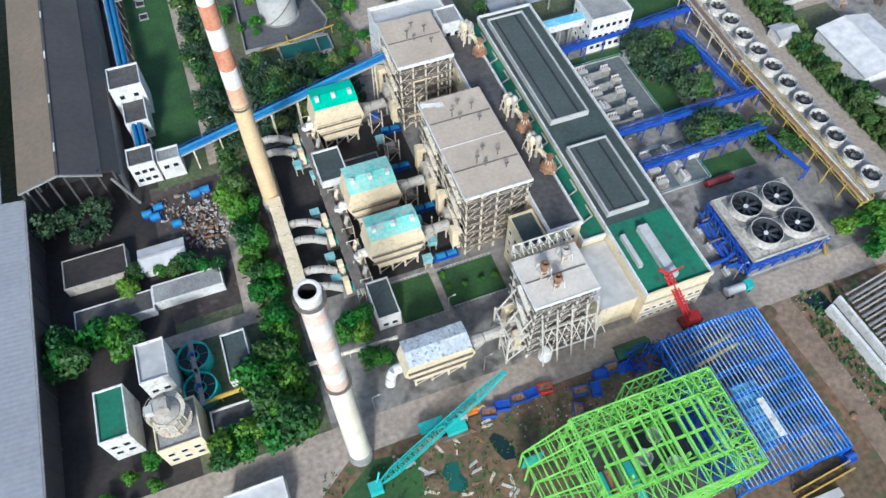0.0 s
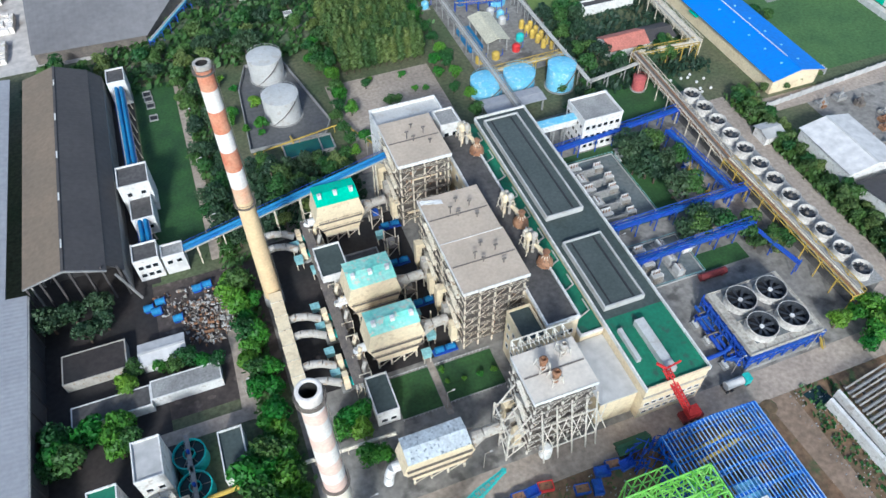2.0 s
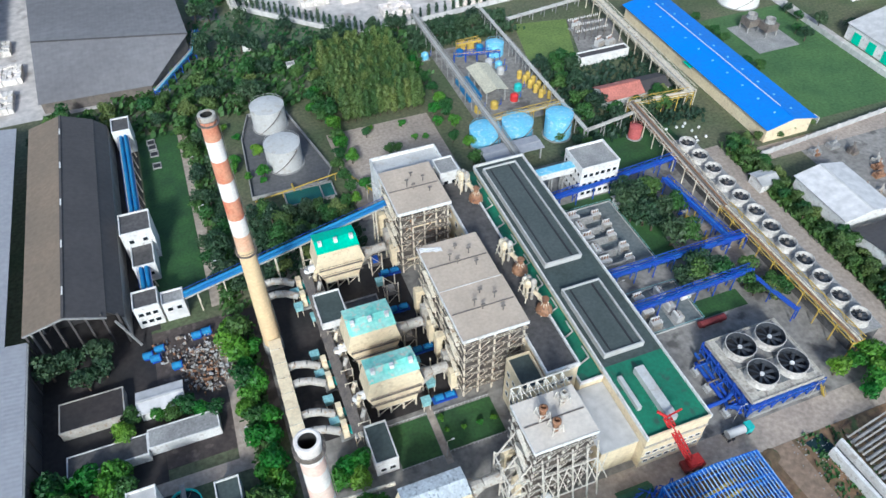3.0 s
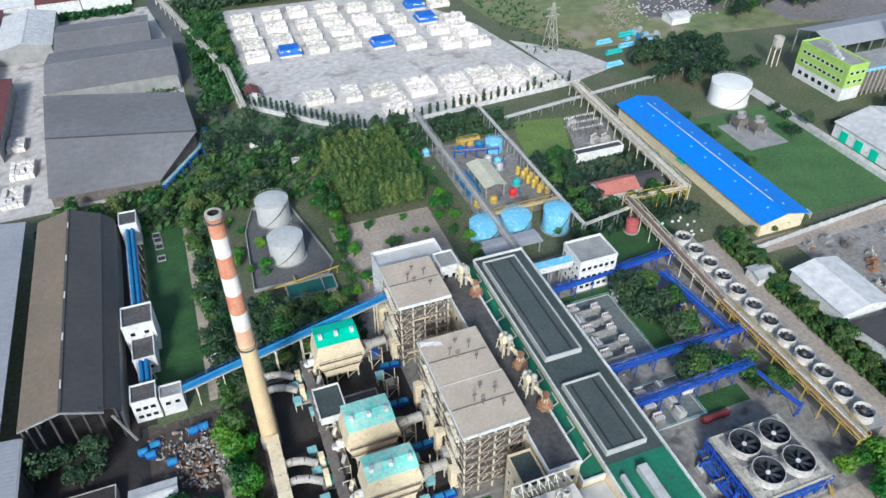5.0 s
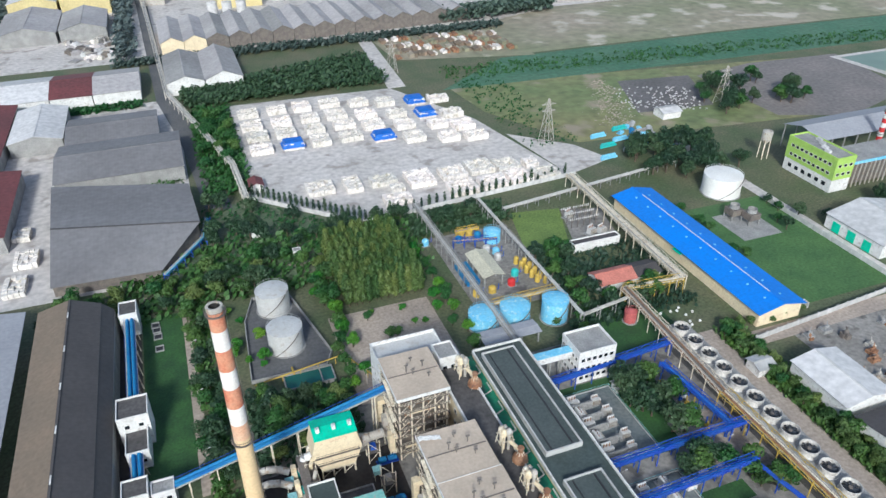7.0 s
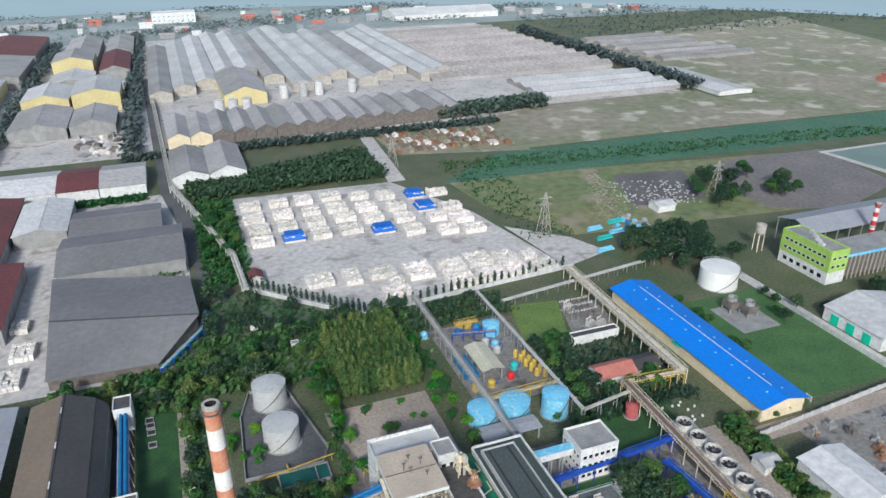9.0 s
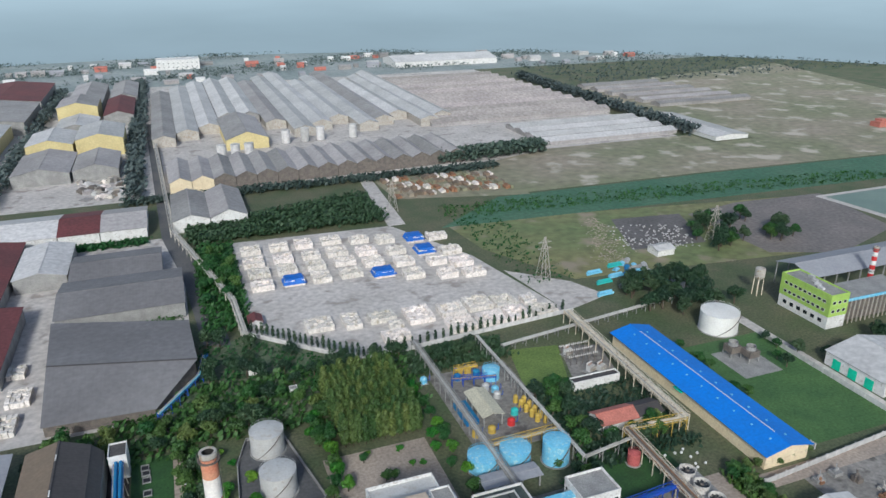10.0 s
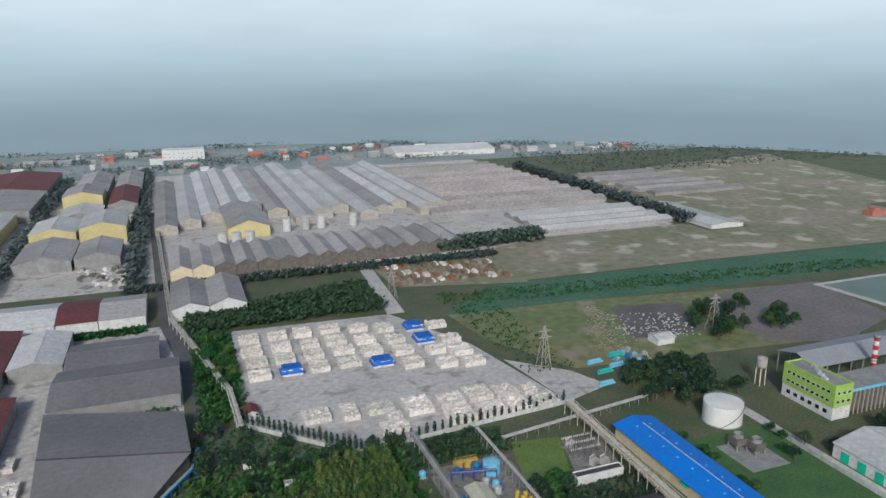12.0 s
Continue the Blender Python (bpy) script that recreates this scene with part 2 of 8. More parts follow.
# ---- building helpers ----
class Mesh:
    """Collects faces, then becomes one object."""

    def __init__(self):
        self.v, self.f = [], []

    def add(self, verts, faces):
        n = len(self.v)
        self.v += [tuple(p) for p in verts]
        self.f += [tuple(n + i for i in f) for f in faces]
        return self

    def box(self, x0, x1, y0, y1, z0, z1):
        v = [(x, y, z) for z in (z0, z1) for y in (y0, y1) for x in (x0, x1)]
        return self.add(v, [(0, 2, 3, 1), (4, 5, 7, 6), (0, 1, 5, 4), (2, 6, 7, 3), (0, 4, 6, 2), (1, 3, 7, 5)])

    def bar(self, p, q, w, h=None):
        p, q = Vector(p), Vector(q)
        d = (q - p).normalized()
        s = d.cross(Vector((0, 0, 1)))
        s = s.normalized() if s.length > 1e-3 else Vector((1, 0, 0))
        u = s.cross(d) * (h or w) / 2
        s = s * w / 2
        v = [a + i * s + j * u for a in (p, q) for i, j in ((-1, -1), (1, -1), (1, 1), (-1, 1))]
        return self.add(v, [(0, 1, 2, 3), (7, 6, 5, 4), (0, 4, 5, 1), (1, 5, 6, 2), (2, 6, 7, 3), (3, 7, 4, 0)])

    def tube(self, p, q, r0, r1=None, n=10, caps=True):
        p, q = Vector(p), Vector(q)
        r1 = r0 if r1 is None else r1
        d = (q - p).normalized()
        s = d.orthogonal().normalized()
        u = d.cross(s)
        ring = [s * math.cos(2 * math.pi * i / n) + u * math.sin(2 * math.pi * i / n) for i in range(n)]
        v = [p + r0 * k for k in ring] + [q + r1 * k for k in ring]
        f = [(i, (i + 1) % n, n + (i + 1) % n, n + i) for i in range(n)]
        if caps:
            f += [tuple(range(n - 1, -1, -1)), tuple(range(n, 2 * n))]
        return self.add(v, f)

    def lathe(self, x, y, profile, n=24):
        """profile: (radius, height) from the bottom up."""
        v = [(x + r * math.cos(2 * math.pi * i / n), y + r * math.sin(2 * math.pi * i / n), z) for r, z in profile for i in range(n)]
        f = [(k * n + i, k * n + (i + 1) % n, (k + 1) * n + (i + 1) % n, (k + 1) * n + i) for k in range(len(profile) - 1) for i in range(n)]
        return self.add(v, f)

    def prism(self, poly, z0, z1):
        n = len(poly)
        v = [(x, y, z0) for x, y in poly] + [(x, y, z1) for x, y in poly]
        f = [(i, (i + 1) % n, n + (i + 1) % n, n + i) for i in range(n)]
        return self.add(v, f + [tuple(range(n - 1, -1, -1)), tuple(range(n, 2 * n))])

    def slab(self, a, b, c, d, t):
        """A sheet through four corners (anticlockwise from above), t thick downwards."""
        low = [(p[0], p[1], p[2] - t) for p in (a, b, c, d)]
        return self.add([a, b, c, d] + low, [(0, 1, 2, 3), (7, 6, 5, 4), (0, 4, 5, 1), (1, 5, 6, 2), (2, 6, 7, 3), (3, 7, 4, 0)])

    def pipe(self, pts, r, n=8):
        for a, b in zip(pts, pts[1:]):
            self.tube(a, b, r, n=n)
        return self

    def data(self, name, material):
        me = bpy.data.meshes.new(name)
        me.from_pydata(self.v, [], self.f)
        me.materials.append(material)
        me.update()
        return me


def thing(name, label, category, at=(0, 0, 0), group="", kind=""):
    ob = new(name)
    ob.location = at
    ob.empty_display_size = 0.5
    return tagged(ob, label, category, group, kind)


LATTICE = {"bracing", "front_brace", "outrigger", "wind_bracing", "side_bracing", "lean_to", "roof_truss", "spiral_stair", "roof_railing", "gallery"}


def part(name, mesh, material, parent, label=""):
    ob = new(name, mesh if isinstance(mesh, bpy.types.Mesh) else mesh.data(name, material))
    ob.parent = parent
    return tagged(ob, label, kind="stuff" if name in LATTICE else "")


def solid(name, mesh, material, label, category, at=(0, 0, 0), group="", kind=""):
    ob = new(name, mesh.data(name, material))
    ob.location = at
    return tagged(ob, label, category, group, kind)


def shift(x, y, z=0.0, turn=0.0):
    return pose(x, y, z, 0, 0, turn)


def sheet(name, poly, z, material, label, category="ground"):
    """A flat piece of ground with a thin edge."""
    return solid(name, Mesh().prism(poly, -0.06, z), material, label, category, kind="structure")


def rect(x0, x1, y0, y1):
    return [(x0, y0), (x1, y0), (x1, y1), (x0, y1)]


# ---- ground ----
solid("ground", Mesh().box(-4500, 4500, -2000, 4500, -0.5, -0.05), GRASS, "rough green and dry grassland reaching the hazy horizon", "ground", kind="structure")
sheet("pavement_plant", rect(-2, 150, 58.42, 172), 0.02, YARD, "dusty grey concrete yard of the power plant", "pavement")
sheet("pavement_coal", rect(-36, -2, 104, 146), 0.02, SCRAPYARD, "dark dusty yard strewn with scrap", "pavement")
# coal ground, blackened further for the shade at the shed front
sheet("pavement_coal_shed", rect(-60, -30, 60, 147), 0.04, COALSHADE, "black coal yard with shade before the shed in its colour", "pavement")
sheet("pavement_ducts", rect(2, 40, 98, 150), 0.05, COALSHADE, "black floor under the flue ducts", "pavement")
sheet("road_main", rect(-60, 150, 58.5, 66), 0.07, ROAD, "dusty pale brown works road", "road")
sheet("road_west", [(-60, 52), (-9, 52), (0, 58.6), (0, 66), (-12, 60), (-60, 60)], 0.06, ROAD, "dusty brown works road", "road")
sheet("road_bend", [(-14, 99), (-9.5, 96), (-9.5, 118), (-12, 137), (-14, 137), (-13.5, 118)], 0.06, ROAD, "narrow pale road along the hedge", "road")
sheet("road_inner", rect(-40, -10, 97.5, 101), 0.065, ROAD, "narrow pale works road", "road")
sheet("ground_site", rect(-8, 160, -60, 58.4), 0.02, SOIL, "churned orange-brown soil of the construction site", "ground")
sheet("road_dirt", [(103, 58.4), (110, 58.4), (111, 30), (113, -20), (104, -20), (105, 30)], 0.05, DIRT, "rutted brown dirt track", "road")
# coal floor, its black also paints the dark inside of the shed
sheet("pavement_shed_floor", rect(-60, -35.1, 147.1, 236), 0.04, COALSHADE, "black coal floor with the shed interior's shade in its colour", "pavement")
sheet("lawn_belt", [(-34, 241), (84, 252), (84, 276), (66, 275), (22, 318), (2, 312), (-16, 258)], 0.025, mat("belt_grass", (0.10, 0.145, 0.075), (0.14, 0.155, 0.095), s1=0.06, s2=0.7, amt=0.45, bump=0.4, stain=(0.17, 0.155, 0.12)), "rough grass and bare soil below the boundary wall", "lawn")
sheet("road_belt", [(-28, 249), (40, 254), (40, 256.5), (-28, 252)], 0.05, ROAD, "narrow track through the tree belt", "road")
sheet("lawn_west", rect(-27, -13.5, 160, 238), 0.03, LAWN, "mown green lawn by the conveyor", "lawn")
sheet("road_path", rect(-13.4, -10.2, 150, 240), 0.05, ROAD, "worn pale footpath", "road")
# black sheet stands in for the shaded gap beside the shed
sheet("pavement_shed_side", rect(-35, -27.5, 147.05, 240), 0.04, COALSHADE, "black strip painted for the shade beside the coal shed", "pavement")
sheet("lawn_garden", rect(21, 31, 84.5, 96), 0.06, LAWN, "small fenced green lawn", "lawn")
sheet("lawn_garden_east", rect(33, 47.5, 85, 95.5), 0.06, LAWN, "small fenced green lawn", "lawn")
sheet("lawn_park", rect(93, 128, 118.5, 152), 0.05, LAWN, "shaded green lawn round the transformers", "lawn")
sheet("pavement_gravel", rect(150.2, 162, 70, 160), 0.04, ROAD, "pale gravel strip beside the cooling cells", "pavement")
sheet("pavement_park", rect(120, 138.4, 106, 128), 0.065, ROAD, "pale bare ground among the pipe racks", "pavement")
sheet("lawn_park_south", rect(109, 127, 97, 103), 0.05, LAWN, "green lawn beside the transformer bay", "lawn")
sheet("pavement_lane", rect(36, 74, 168, 215), 0.03, ROAD, "bare pale yard by the plantation", "pavement")
sheet("lawn_north", rect(123, 152, 160, 190), 0.03, LAWN, "patchy green lawn with rubble", "lawn")
sheet("lawn_switch", [(124, 232), (143, 228), (154, 258), (131, 262)], 0.04, DRYLAWN, "bright green lawn by the switchyard", "lawn")
sheet("pavement_switch", [(145, 227), (166, 226), (172, 252), (154, 257)], 0.05, YARD, "grey gravel of the switchyard", "pavement")
sheet("pavement_chem", rect(89, 125, 198, 254), 0.05, YARD, "grey concrete of the water treatment yard", "pavement")
sheet("lawn_east", rect(203, 248, 160, 235), 0.04, mat("mown_lawn", (0.085, 0.17, 0.05), (0.06, 0.13, 0.04), s1=0.08, s2=0.9, amt=0.4, bump=0.3), "wide green lawn behind the blue roof", "lawn")
sheet("road_east", rect(248, 254, 150, 300), 0.06, PALEYARD, "pale concrete works road", "road")
sheet("road_south_east", rect(172, 330, 147, 154), 0.05, ROAD, "pale dirt road along the wall", "road")
sheet("pavement_piles", [(22, 322), (66, 277), (176, 287), (160, 372), (129, 440), (15, 446)], 0.05, PALEYARD, "pale dusty storage yard", "pavement")
sheet("pavement_apron", [(176, 287), (205, 296), (196, 318), (168, 345)], 0.045, PALEYARD, "pale bare apron by the storage yard", "pavement")
sheet("road_north", [(2, 316), (14, 312), (8, 400), (-4, 470), (-8, 560), (-16, 850), (-26, 850), (-17, 560), (-14, 470), (-4, 400)], 0.05, ASPHALT, "dark asphalt road between the sheds", "road")
sheet("ground_dry", [(228, 476), (236, 560), (330, 592), (495, 592), (495, 556), (545, 556), (545, 620), (760, 640), (760, 470), (612, 462), (420, 472)], 0.03, DRYFIELD, "dry brown field with bare patches", "field")
sheet("ground_meadow", [(165, 425), (250, 420), (420, 395), (390, 300), (200, 320), (170, 380)], 0.03, FIELD, "rough green and brown meadow", "field")
sheet("pavement_west", rect(-140, -3, 262, 470), 0.02, PALEYARD, "pale dusty yard between the sheds", "pavement")
sheet("road_lane", [(128, 440), (140, 440), (148, 560), (138, 560)], 0.06, PALEYARD, "pale lane through the scrub", "road")
sheet("pavement_brick", [(148, 545), (250, 560), (250, 470), (150, 495)], 0.04, DRYFIELD, "brown storage yard with stacked bricks", "pavement")
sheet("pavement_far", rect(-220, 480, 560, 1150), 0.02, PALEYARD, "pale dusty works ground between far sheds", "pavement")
# pale bluish ground: the haze of distance is painted into its colour
sheet("ground_town", [(-700, 1120), (1000, 1120), (700, 1480), (-500, 1480)], 0.04, mat("hazed_ground", (0.33, 0.35, 0.34), (0.24, 0.28, 0.27), s1=0.012, s2=0.12, amt=0.3), "haze-paled ground round the far town", "ground")
sheet("lawn_canal", [(160, 424), (223, 472), (420, 468), (612, 458), (544, 404), (330, 414)], 0.035, mat("canal_grass", (0.06, 0.15, 0.085), (0.085, 0.17, 0.10), s1=0.03, s2=0.3, amt=0.4, bump=0.4), "lush green strip along a canal", "lawn")
sheet("ground_plot_stone", [(274, 398), (325, 391), (306, 340), (255, 345)], 0.045, mat("grey_soil", (0.16, 0.145, 0.14), (0.12, 0.11, 0.105), s1=0.05, s2=0.5), "dark grey bare plot with stones", "ground")
sheet("ground_grey", [(330, 388), (380, 397), (455, 392), (440, 318), (372, 296), (330, 312)], 0.05, mat("grey_brown_soil", (0.23, 0.20, 0.185), (0.18, 0.16, 0.15), s1=0.03, s2=0.4), "grey-brown bare building ground", "ground")
sheet("ground_plots", [(500, 600), (900, 600), (1000, 1000), (520, 900)], 0.045, DRYFIELD, "flat brown plots", "field")

# sky and haze far beyond everything
hz = bpy.data.materials.new("haze_sky")
hz.use_nodes = True
ht = hz.node_tree
ht.nodes.remove(ht.nodes["Principled BSDF"])
em = ht.nodes.new("ShaderNodeEmission")
hg = ht.nodes.new("ShaderNodeNewGeometry")
hs = ht.nodes.new("ShaderNodeSeparateXYZ")
hr = ht.nodes.new("ShaderNodeMapRange")
hc = ht.nodes.new("ShaderNodeValToRGB")
hr.inputs[1].default_value, hr.inputs[2].default_value = 0, 320
ht.links.new(hg.outputs["Position"], hs.inputs[0])
ht.links.new(hs.outputs[2], hr.inputs[0])
ht.links.new(hr.outputs[0], hc.inputs[0])
ht.links.new(hc.outputs[0], em.inputs[0])
ht.links.new(em.outputs[0], ht.nodes["Material Output"].inputs[0])
cr = hc.color_ramp
cr.elements[0].color = (0.275, 0.33, 0.35, 1)
cr.elements[1].color = (0.80, 0.83, 0.835, 1)
for p, c in ((0.17, (0.29, 0.35, 0.37, 1)), (0.34, (0.38, 0.45, 0.47, 1)), (0.52, (0.52, 0.60, 0.62, 1)), (0.75, (0.68, 0.73, 0.74, 1))):
    cr.elements.new(p).color = c
hm = ht.nodes.new("ShaderNodeMapping")            # drifting banks of haze
hm.inputs["Scale"].default_value = (0.004, 0.004, 0.022)
hn = ht.nodes.new("ShaderNodeTexNoise")
hn.inputs["Scale"].default_value, hn.inputs["Detail"].default_value = 1.0, 5.0
hv = ht.nodes.new("ShaderNodeMapRange")
hv.inputs[1].default_value, hv.inputs[2].default_value, hv.inputs[3].default_value, hv.inputs[4].default_value = 0.3, 0.7, 0.96, 1.04
hx = ht.nodes.new("ShaderNodeVectorMath")
hx.operation = "MULTIPLY"
ht.links.new(hg.outputs["Position"], hm.inputs[0])
ht.links.new(hm.outputs[0], hn.inputs["Vector"])
ht.links.new(hn.outputs[0], hv.inputs[0])
ht.links.new(hc.outputs[0], hx.inputs[0])
ht.links.new(hv.outputs[0], hx.inputs[1])
ht.links.new(hx.outputs[0], em.inputs[0])
em.inputs[1].default_value = 1.35
solid("backdrop", Mesh().lathe(0, 0, [(1480, -10), (1480, 340)], 96), hz, "pale blue-grey hazy sky at the horizon", "sky", kind="structure")


# ---- chimneys ----
def chimney(x, y, top, r0, r1, bands, label, galleries=(), rim=DUCT, lip=.12):
    t = thing("chimney", label, "chimney", (x, y, 0), "red and white chimneys")
    rad = lambda z: r0 + (r1 - r0) * z / top
    part("plinth", Mesh().lathe(0, 0, [(r0 + 0.35, 0), (r0 + 0.3, 3.2), (r0, 3.5)], 32), CONCRETE, t, "grey concrete plinth")
    edges = [b[0] for b in bands] + [3.0]
    for (z1, m), z0 in zip(bands, edges[1:]):
        part("shaft", Mesh().lathe(0, 0, [(rad(z0), z0), (rad(z1), z1)], 36), m, t)
    part("flue_lining", Mesh().lathe(0, 0, [(rad(top), top), (rad(top) - 0.5, top), (rad(top) - 0.55, top - 14), (0.01, top - 14)], 36), SOOT, t, "soot-black inner lining")
    part("rim", Mesh().lathe(0, 0, [(rad(top), top - 0.9), (rad(top) + lip, top - 0.8), (rad(top) + lip, top + 0.15), (rad(top) - 0.1, top + 0.25), (rad(top) - 0.42, top + 0.2), (rad(top) - 0.45, top - 1.2)], 36), rim, t, "weathered rim")
    for z in galleries or (top - 1.6, top * 0.5):
        g = Mesh()
        r = rad(z)
        g.lathe(0, 0, [(r, z - 0.15), (r + .55, z - 0.1), (r + .55, z + 0.02), (r, z + 0.02)], 28)
        for k in range(16):
            a = 2 * math.pi * k / 16
            c, s = (r + .5) * math.cos(a), (r + .5) * math.sin(a)
            g.bar((c, s, z), (c, s, z + 1.1), 0.07)
        g.lathe(0, 0, [(r + .48, z + 1.05), (r + .54, z + 1.05), (r + .54, z + 1.12), (r + .48, z + 1.12)], 28)
        part("gallery", g, GRATING, t, "steel gallery ring")
    lad = Mesh()
    for sx in (-0.25, 0.25):
        lad.bar((rad(4) + 0.25, sx, 4), (rad(top) + 0.25, sx, top), 0.08)
    for k in range(int(top - 5)):
        z = 4.5 + k
        lad.bar((rad(z) + 0.25, -0.25, z), (rad(z) + 0.25, 0.25, z), 0.05)
    part("ladder", lad, GRATING, t)
    return t


chimney(0.2, 129.5, 75, 2.25, 1.6,
        bands=[(75, BANDRED), (69.5, BANDWHITE), (64.5, BANDRED), (59, BANDWHITE), (54, BANDRED), (48.5, BANDWHITE), (43.5, FADED), (39, SHAFT)],
        label="tall cream concrete chimney with red and white bands and sooty top")
chimney(2.2, 58.6, 69.5, 2.35, 1.7,
        [(69.5, BANDWHITE), (65.5, PINK), (62.5, BANDWHITE), (58, PINK), (54, BANDWHITE), (49.5, PINK), (46, BANDWHITE), (42.5, PINK), (39.5, SHAFTPALE)], galleries=(67.4, 39.5), rim=BANDWHITE, lip=.16,
        label=
        "tall cream concrete chimney with faded pink and white bands")


# ---- boiler houses ----
def boiler(x0, x1, y0, y1, top, steel, label, body=RUST, vents=True, plain=True, roofm=BOILERROOF):
    w, d = x1 - x0, y1 - y0
    t = thing("boiler_house", label, "boiler house", ((x0 + x1) / 2, (y0 + y1) / 2, 0), "boiler houses of the plant")
    hx, hy = w / 2, d / 2
    part("roof", Mesh().slab((-hx - .4, -hy - .4, top), (hx + .4, -hy - .4, top), (hx + .4, hy + .4, top), (-hx - .4, hy + .4, top), 0.5), roofm, t, "beige ribbed sheet roof")
    part("parapet", Mesh().box(-hx - .45, hx + .45, -hy - .55, -hy - .4, top - 0.9, top + .12).box(-hx - .55, -hx - .4, -hy - .4, hy + .4, top - 0.9, top + .12), WHITE, t, "white roof edge")
    part("roof_joint", Mesh().box(-hx, hx, -0.15, 0.15, top + .003, top + 0.13), GRATING, t, "dark expansion joint")
    if vents:
        for vx, vy, hh in ((-hx * .25, .8, 2.4), (-hx * .05, -.6, 1.6), (hx * .45, 1.6, 2.0), (hx * .5, -hy * .35, 1.4), (hx * .1, hy * .55, 1.2)):
            v = Mesh().tube((vx, vy, top), (vx, vy, top + hh), 0.16, n=8).tube((vx - .5, vy, top + hh), (vx + .5, vy, top + hh), 0.22, n=8)
            part("vent_pipe", v, GRATING, t)
    nx, ny, levels = 4, 4, [top * k / 8 for k in range(1, 8)]
    col = Mesh().box(-.2, .2, -.2, .2, 0, top - .5).data("column", steel)
    for i in range(nx + 1):
        for j in range(ny + 1):
            if i in (0, nx) or j in (0, ny):
                c = part("column", col, steel, t)
                c.location = (-hx + .3 + (w - .6) * i / nx, -hy + .3 + (d - .6) * j / ny, 0)
    for z in levels + [top - .8]:
        b = Mesh()
        for s in (-1, 1):
            b.bar((-hx + .3, s * (hy - .3), z), (hx - .3, s * (hy - .3), z), .2, .28).bar((s * (hx - .3), -hy + .3, z), (s * (hx - .3), hy - .3, z), .2, .28)
        part("floor_beam", b, steel, t)
    for k, z in enumerate(levels):
        g = Mesh()
        inn = 2.2
        g.box(-hx - .3, hx + .3, -hy - .5, -hy + inn, z + .22, z + .3).box(-hx - .5, -hx + inn, -hy + inn, hy - inn, z + .22, z + .3)
        g.box(hx - inn, hx + .5, -hy + inn, hy - inn, z + .22, z + .3).box(-hx, hx, hy - inn, hy + .3, z + .22, z + .3)
        part("platform", g, GRATING, t)
        r = Mesh()
        for zz in (.7, 1.25):
            r.bar((-hx - .3, -hy - .48, z + zz), (hx + .3, -hy - .48, z + zz), .07).bar((-hx - .48, -hy, z + zz), (-hx - .48, hy, z + zz), .07)
        for q in range(9):
            fx = -hx + w * q / 8
            r.bar((fx, -hy - .48, z + .3), (fx, -hy - .48, z + 1.25), .07)
            fy = -hy + d * q / 8
            r.bar((-hx - .48, fy, z + .3), (-hx - .48, fy, z + 1.25), .07)
        part("railing", r, steel, t)
    rng = random.Random(int(x0 * 7 + y0))
    br = Mesh()
    zs = [0.3] + levels + [top - .8]
    for a, c in zip(zs, zs[1:]):
        for k in range(nx):
            u0, u1 = -hx + .3 + (w - .6) * k / nx, -hx + .3 + (w - .6) * (k + 1) / nx
            v0, v1 = -hy + .3 + (d - .6) * k / ny, -hy + .3 + (d - .6) * (k + 1) / ny
            if rng.random() < .65:
                br.bar((u0, -hy + .3, a), (u1, -hy + .3, c), .12)
            if rng.random() < .7:
                br.bar((-hx + .3, v0, a), (-hx + .3, v1, c), .12)
            if rng.random() < .5:
                br.bar((-hx + .3, v1, a), (-hx + .3, v0, c), .12)
            if rng.random() < .5:
                br.bar((hx - .3, v1, a), (hx - .3, v0, c), .12)
    part("bracing", br, steel, t)
    # pressure parts inside the frame
    for k in range(3):
        yy = -hy + 2.5 + k * (d - 5) / 2
        part("gas_duct", Mesh().box(-hx - 2.6, -hx - 1.0, yy - 1.0, yy + 1.0, 3.0, 9.5 + k).box(-hx - 1.0, -hx + 1.6, yy - .8, yy + .8, 7.5 + k, 9.3 + k), CREAM if k != 1 else DUCT, t)
        part("duct_post", Mesh().box(-hx - 2.5, -hx - 2.2, yy - .9, yy - .6, 0, 3).box(-hx - 1.4, -hx - 1.1, yy + .6, yy + .9, 0, 3), steel, t)
    for k in range(10):
        px, z0 = rng.uniform(-hx + .8, hx - .8), rng.uniform(1, top * .6)
        part("pipe_run", Mesh().pipe([(px, -hy + rng.uniform(.6, 2.2), z0), (px, -hy + 1.4, z0 + rng.uniform(3, 8)), (px + rng.uniform(-4, 4) * .6, -hy + 1.4, z0 + 8)], rng.uniform(.12, .3), 6), (RUST, DUCT, STEEL, CREAM)[k % 4], t)
    part("furnace", Mesh().box(-hx + 3, hx - 3.2, -hy + 3.2, hy - 3, 5, top - 3.2), body, t, "rust-brown lagged furnace")
    part("ash_hopper", Mesh().add([(-hx + 3.2, -hy + 3.4, 5), (hx - 3.4, -hy + 3.4, 5), (hx - 3.4, hy - 3.2, 5), (-hx + 3.2, hy - 3.2, 5), (-1, -1, 1.5), (1, -1, 1.5), (1, 1, 1.5), (-1, 1, 1.5)],
         [(0, 1, 5, 4), (1, 2, 6, 5), (2, 3, 7, 6), (3, 0, 4, 7), (7, 6, 5, 4)]), GRATING, t)
    part("lagging_panel", Mesh().box(-hx + 1.2, -hx + 3, -hy + 4, hy - 4, top * .25, top * .8).box(-hx + 2, hx - 6, -hy + 1.2, -hy + 3, 1, top * .16), CREAM, t, "cream lagging casing")
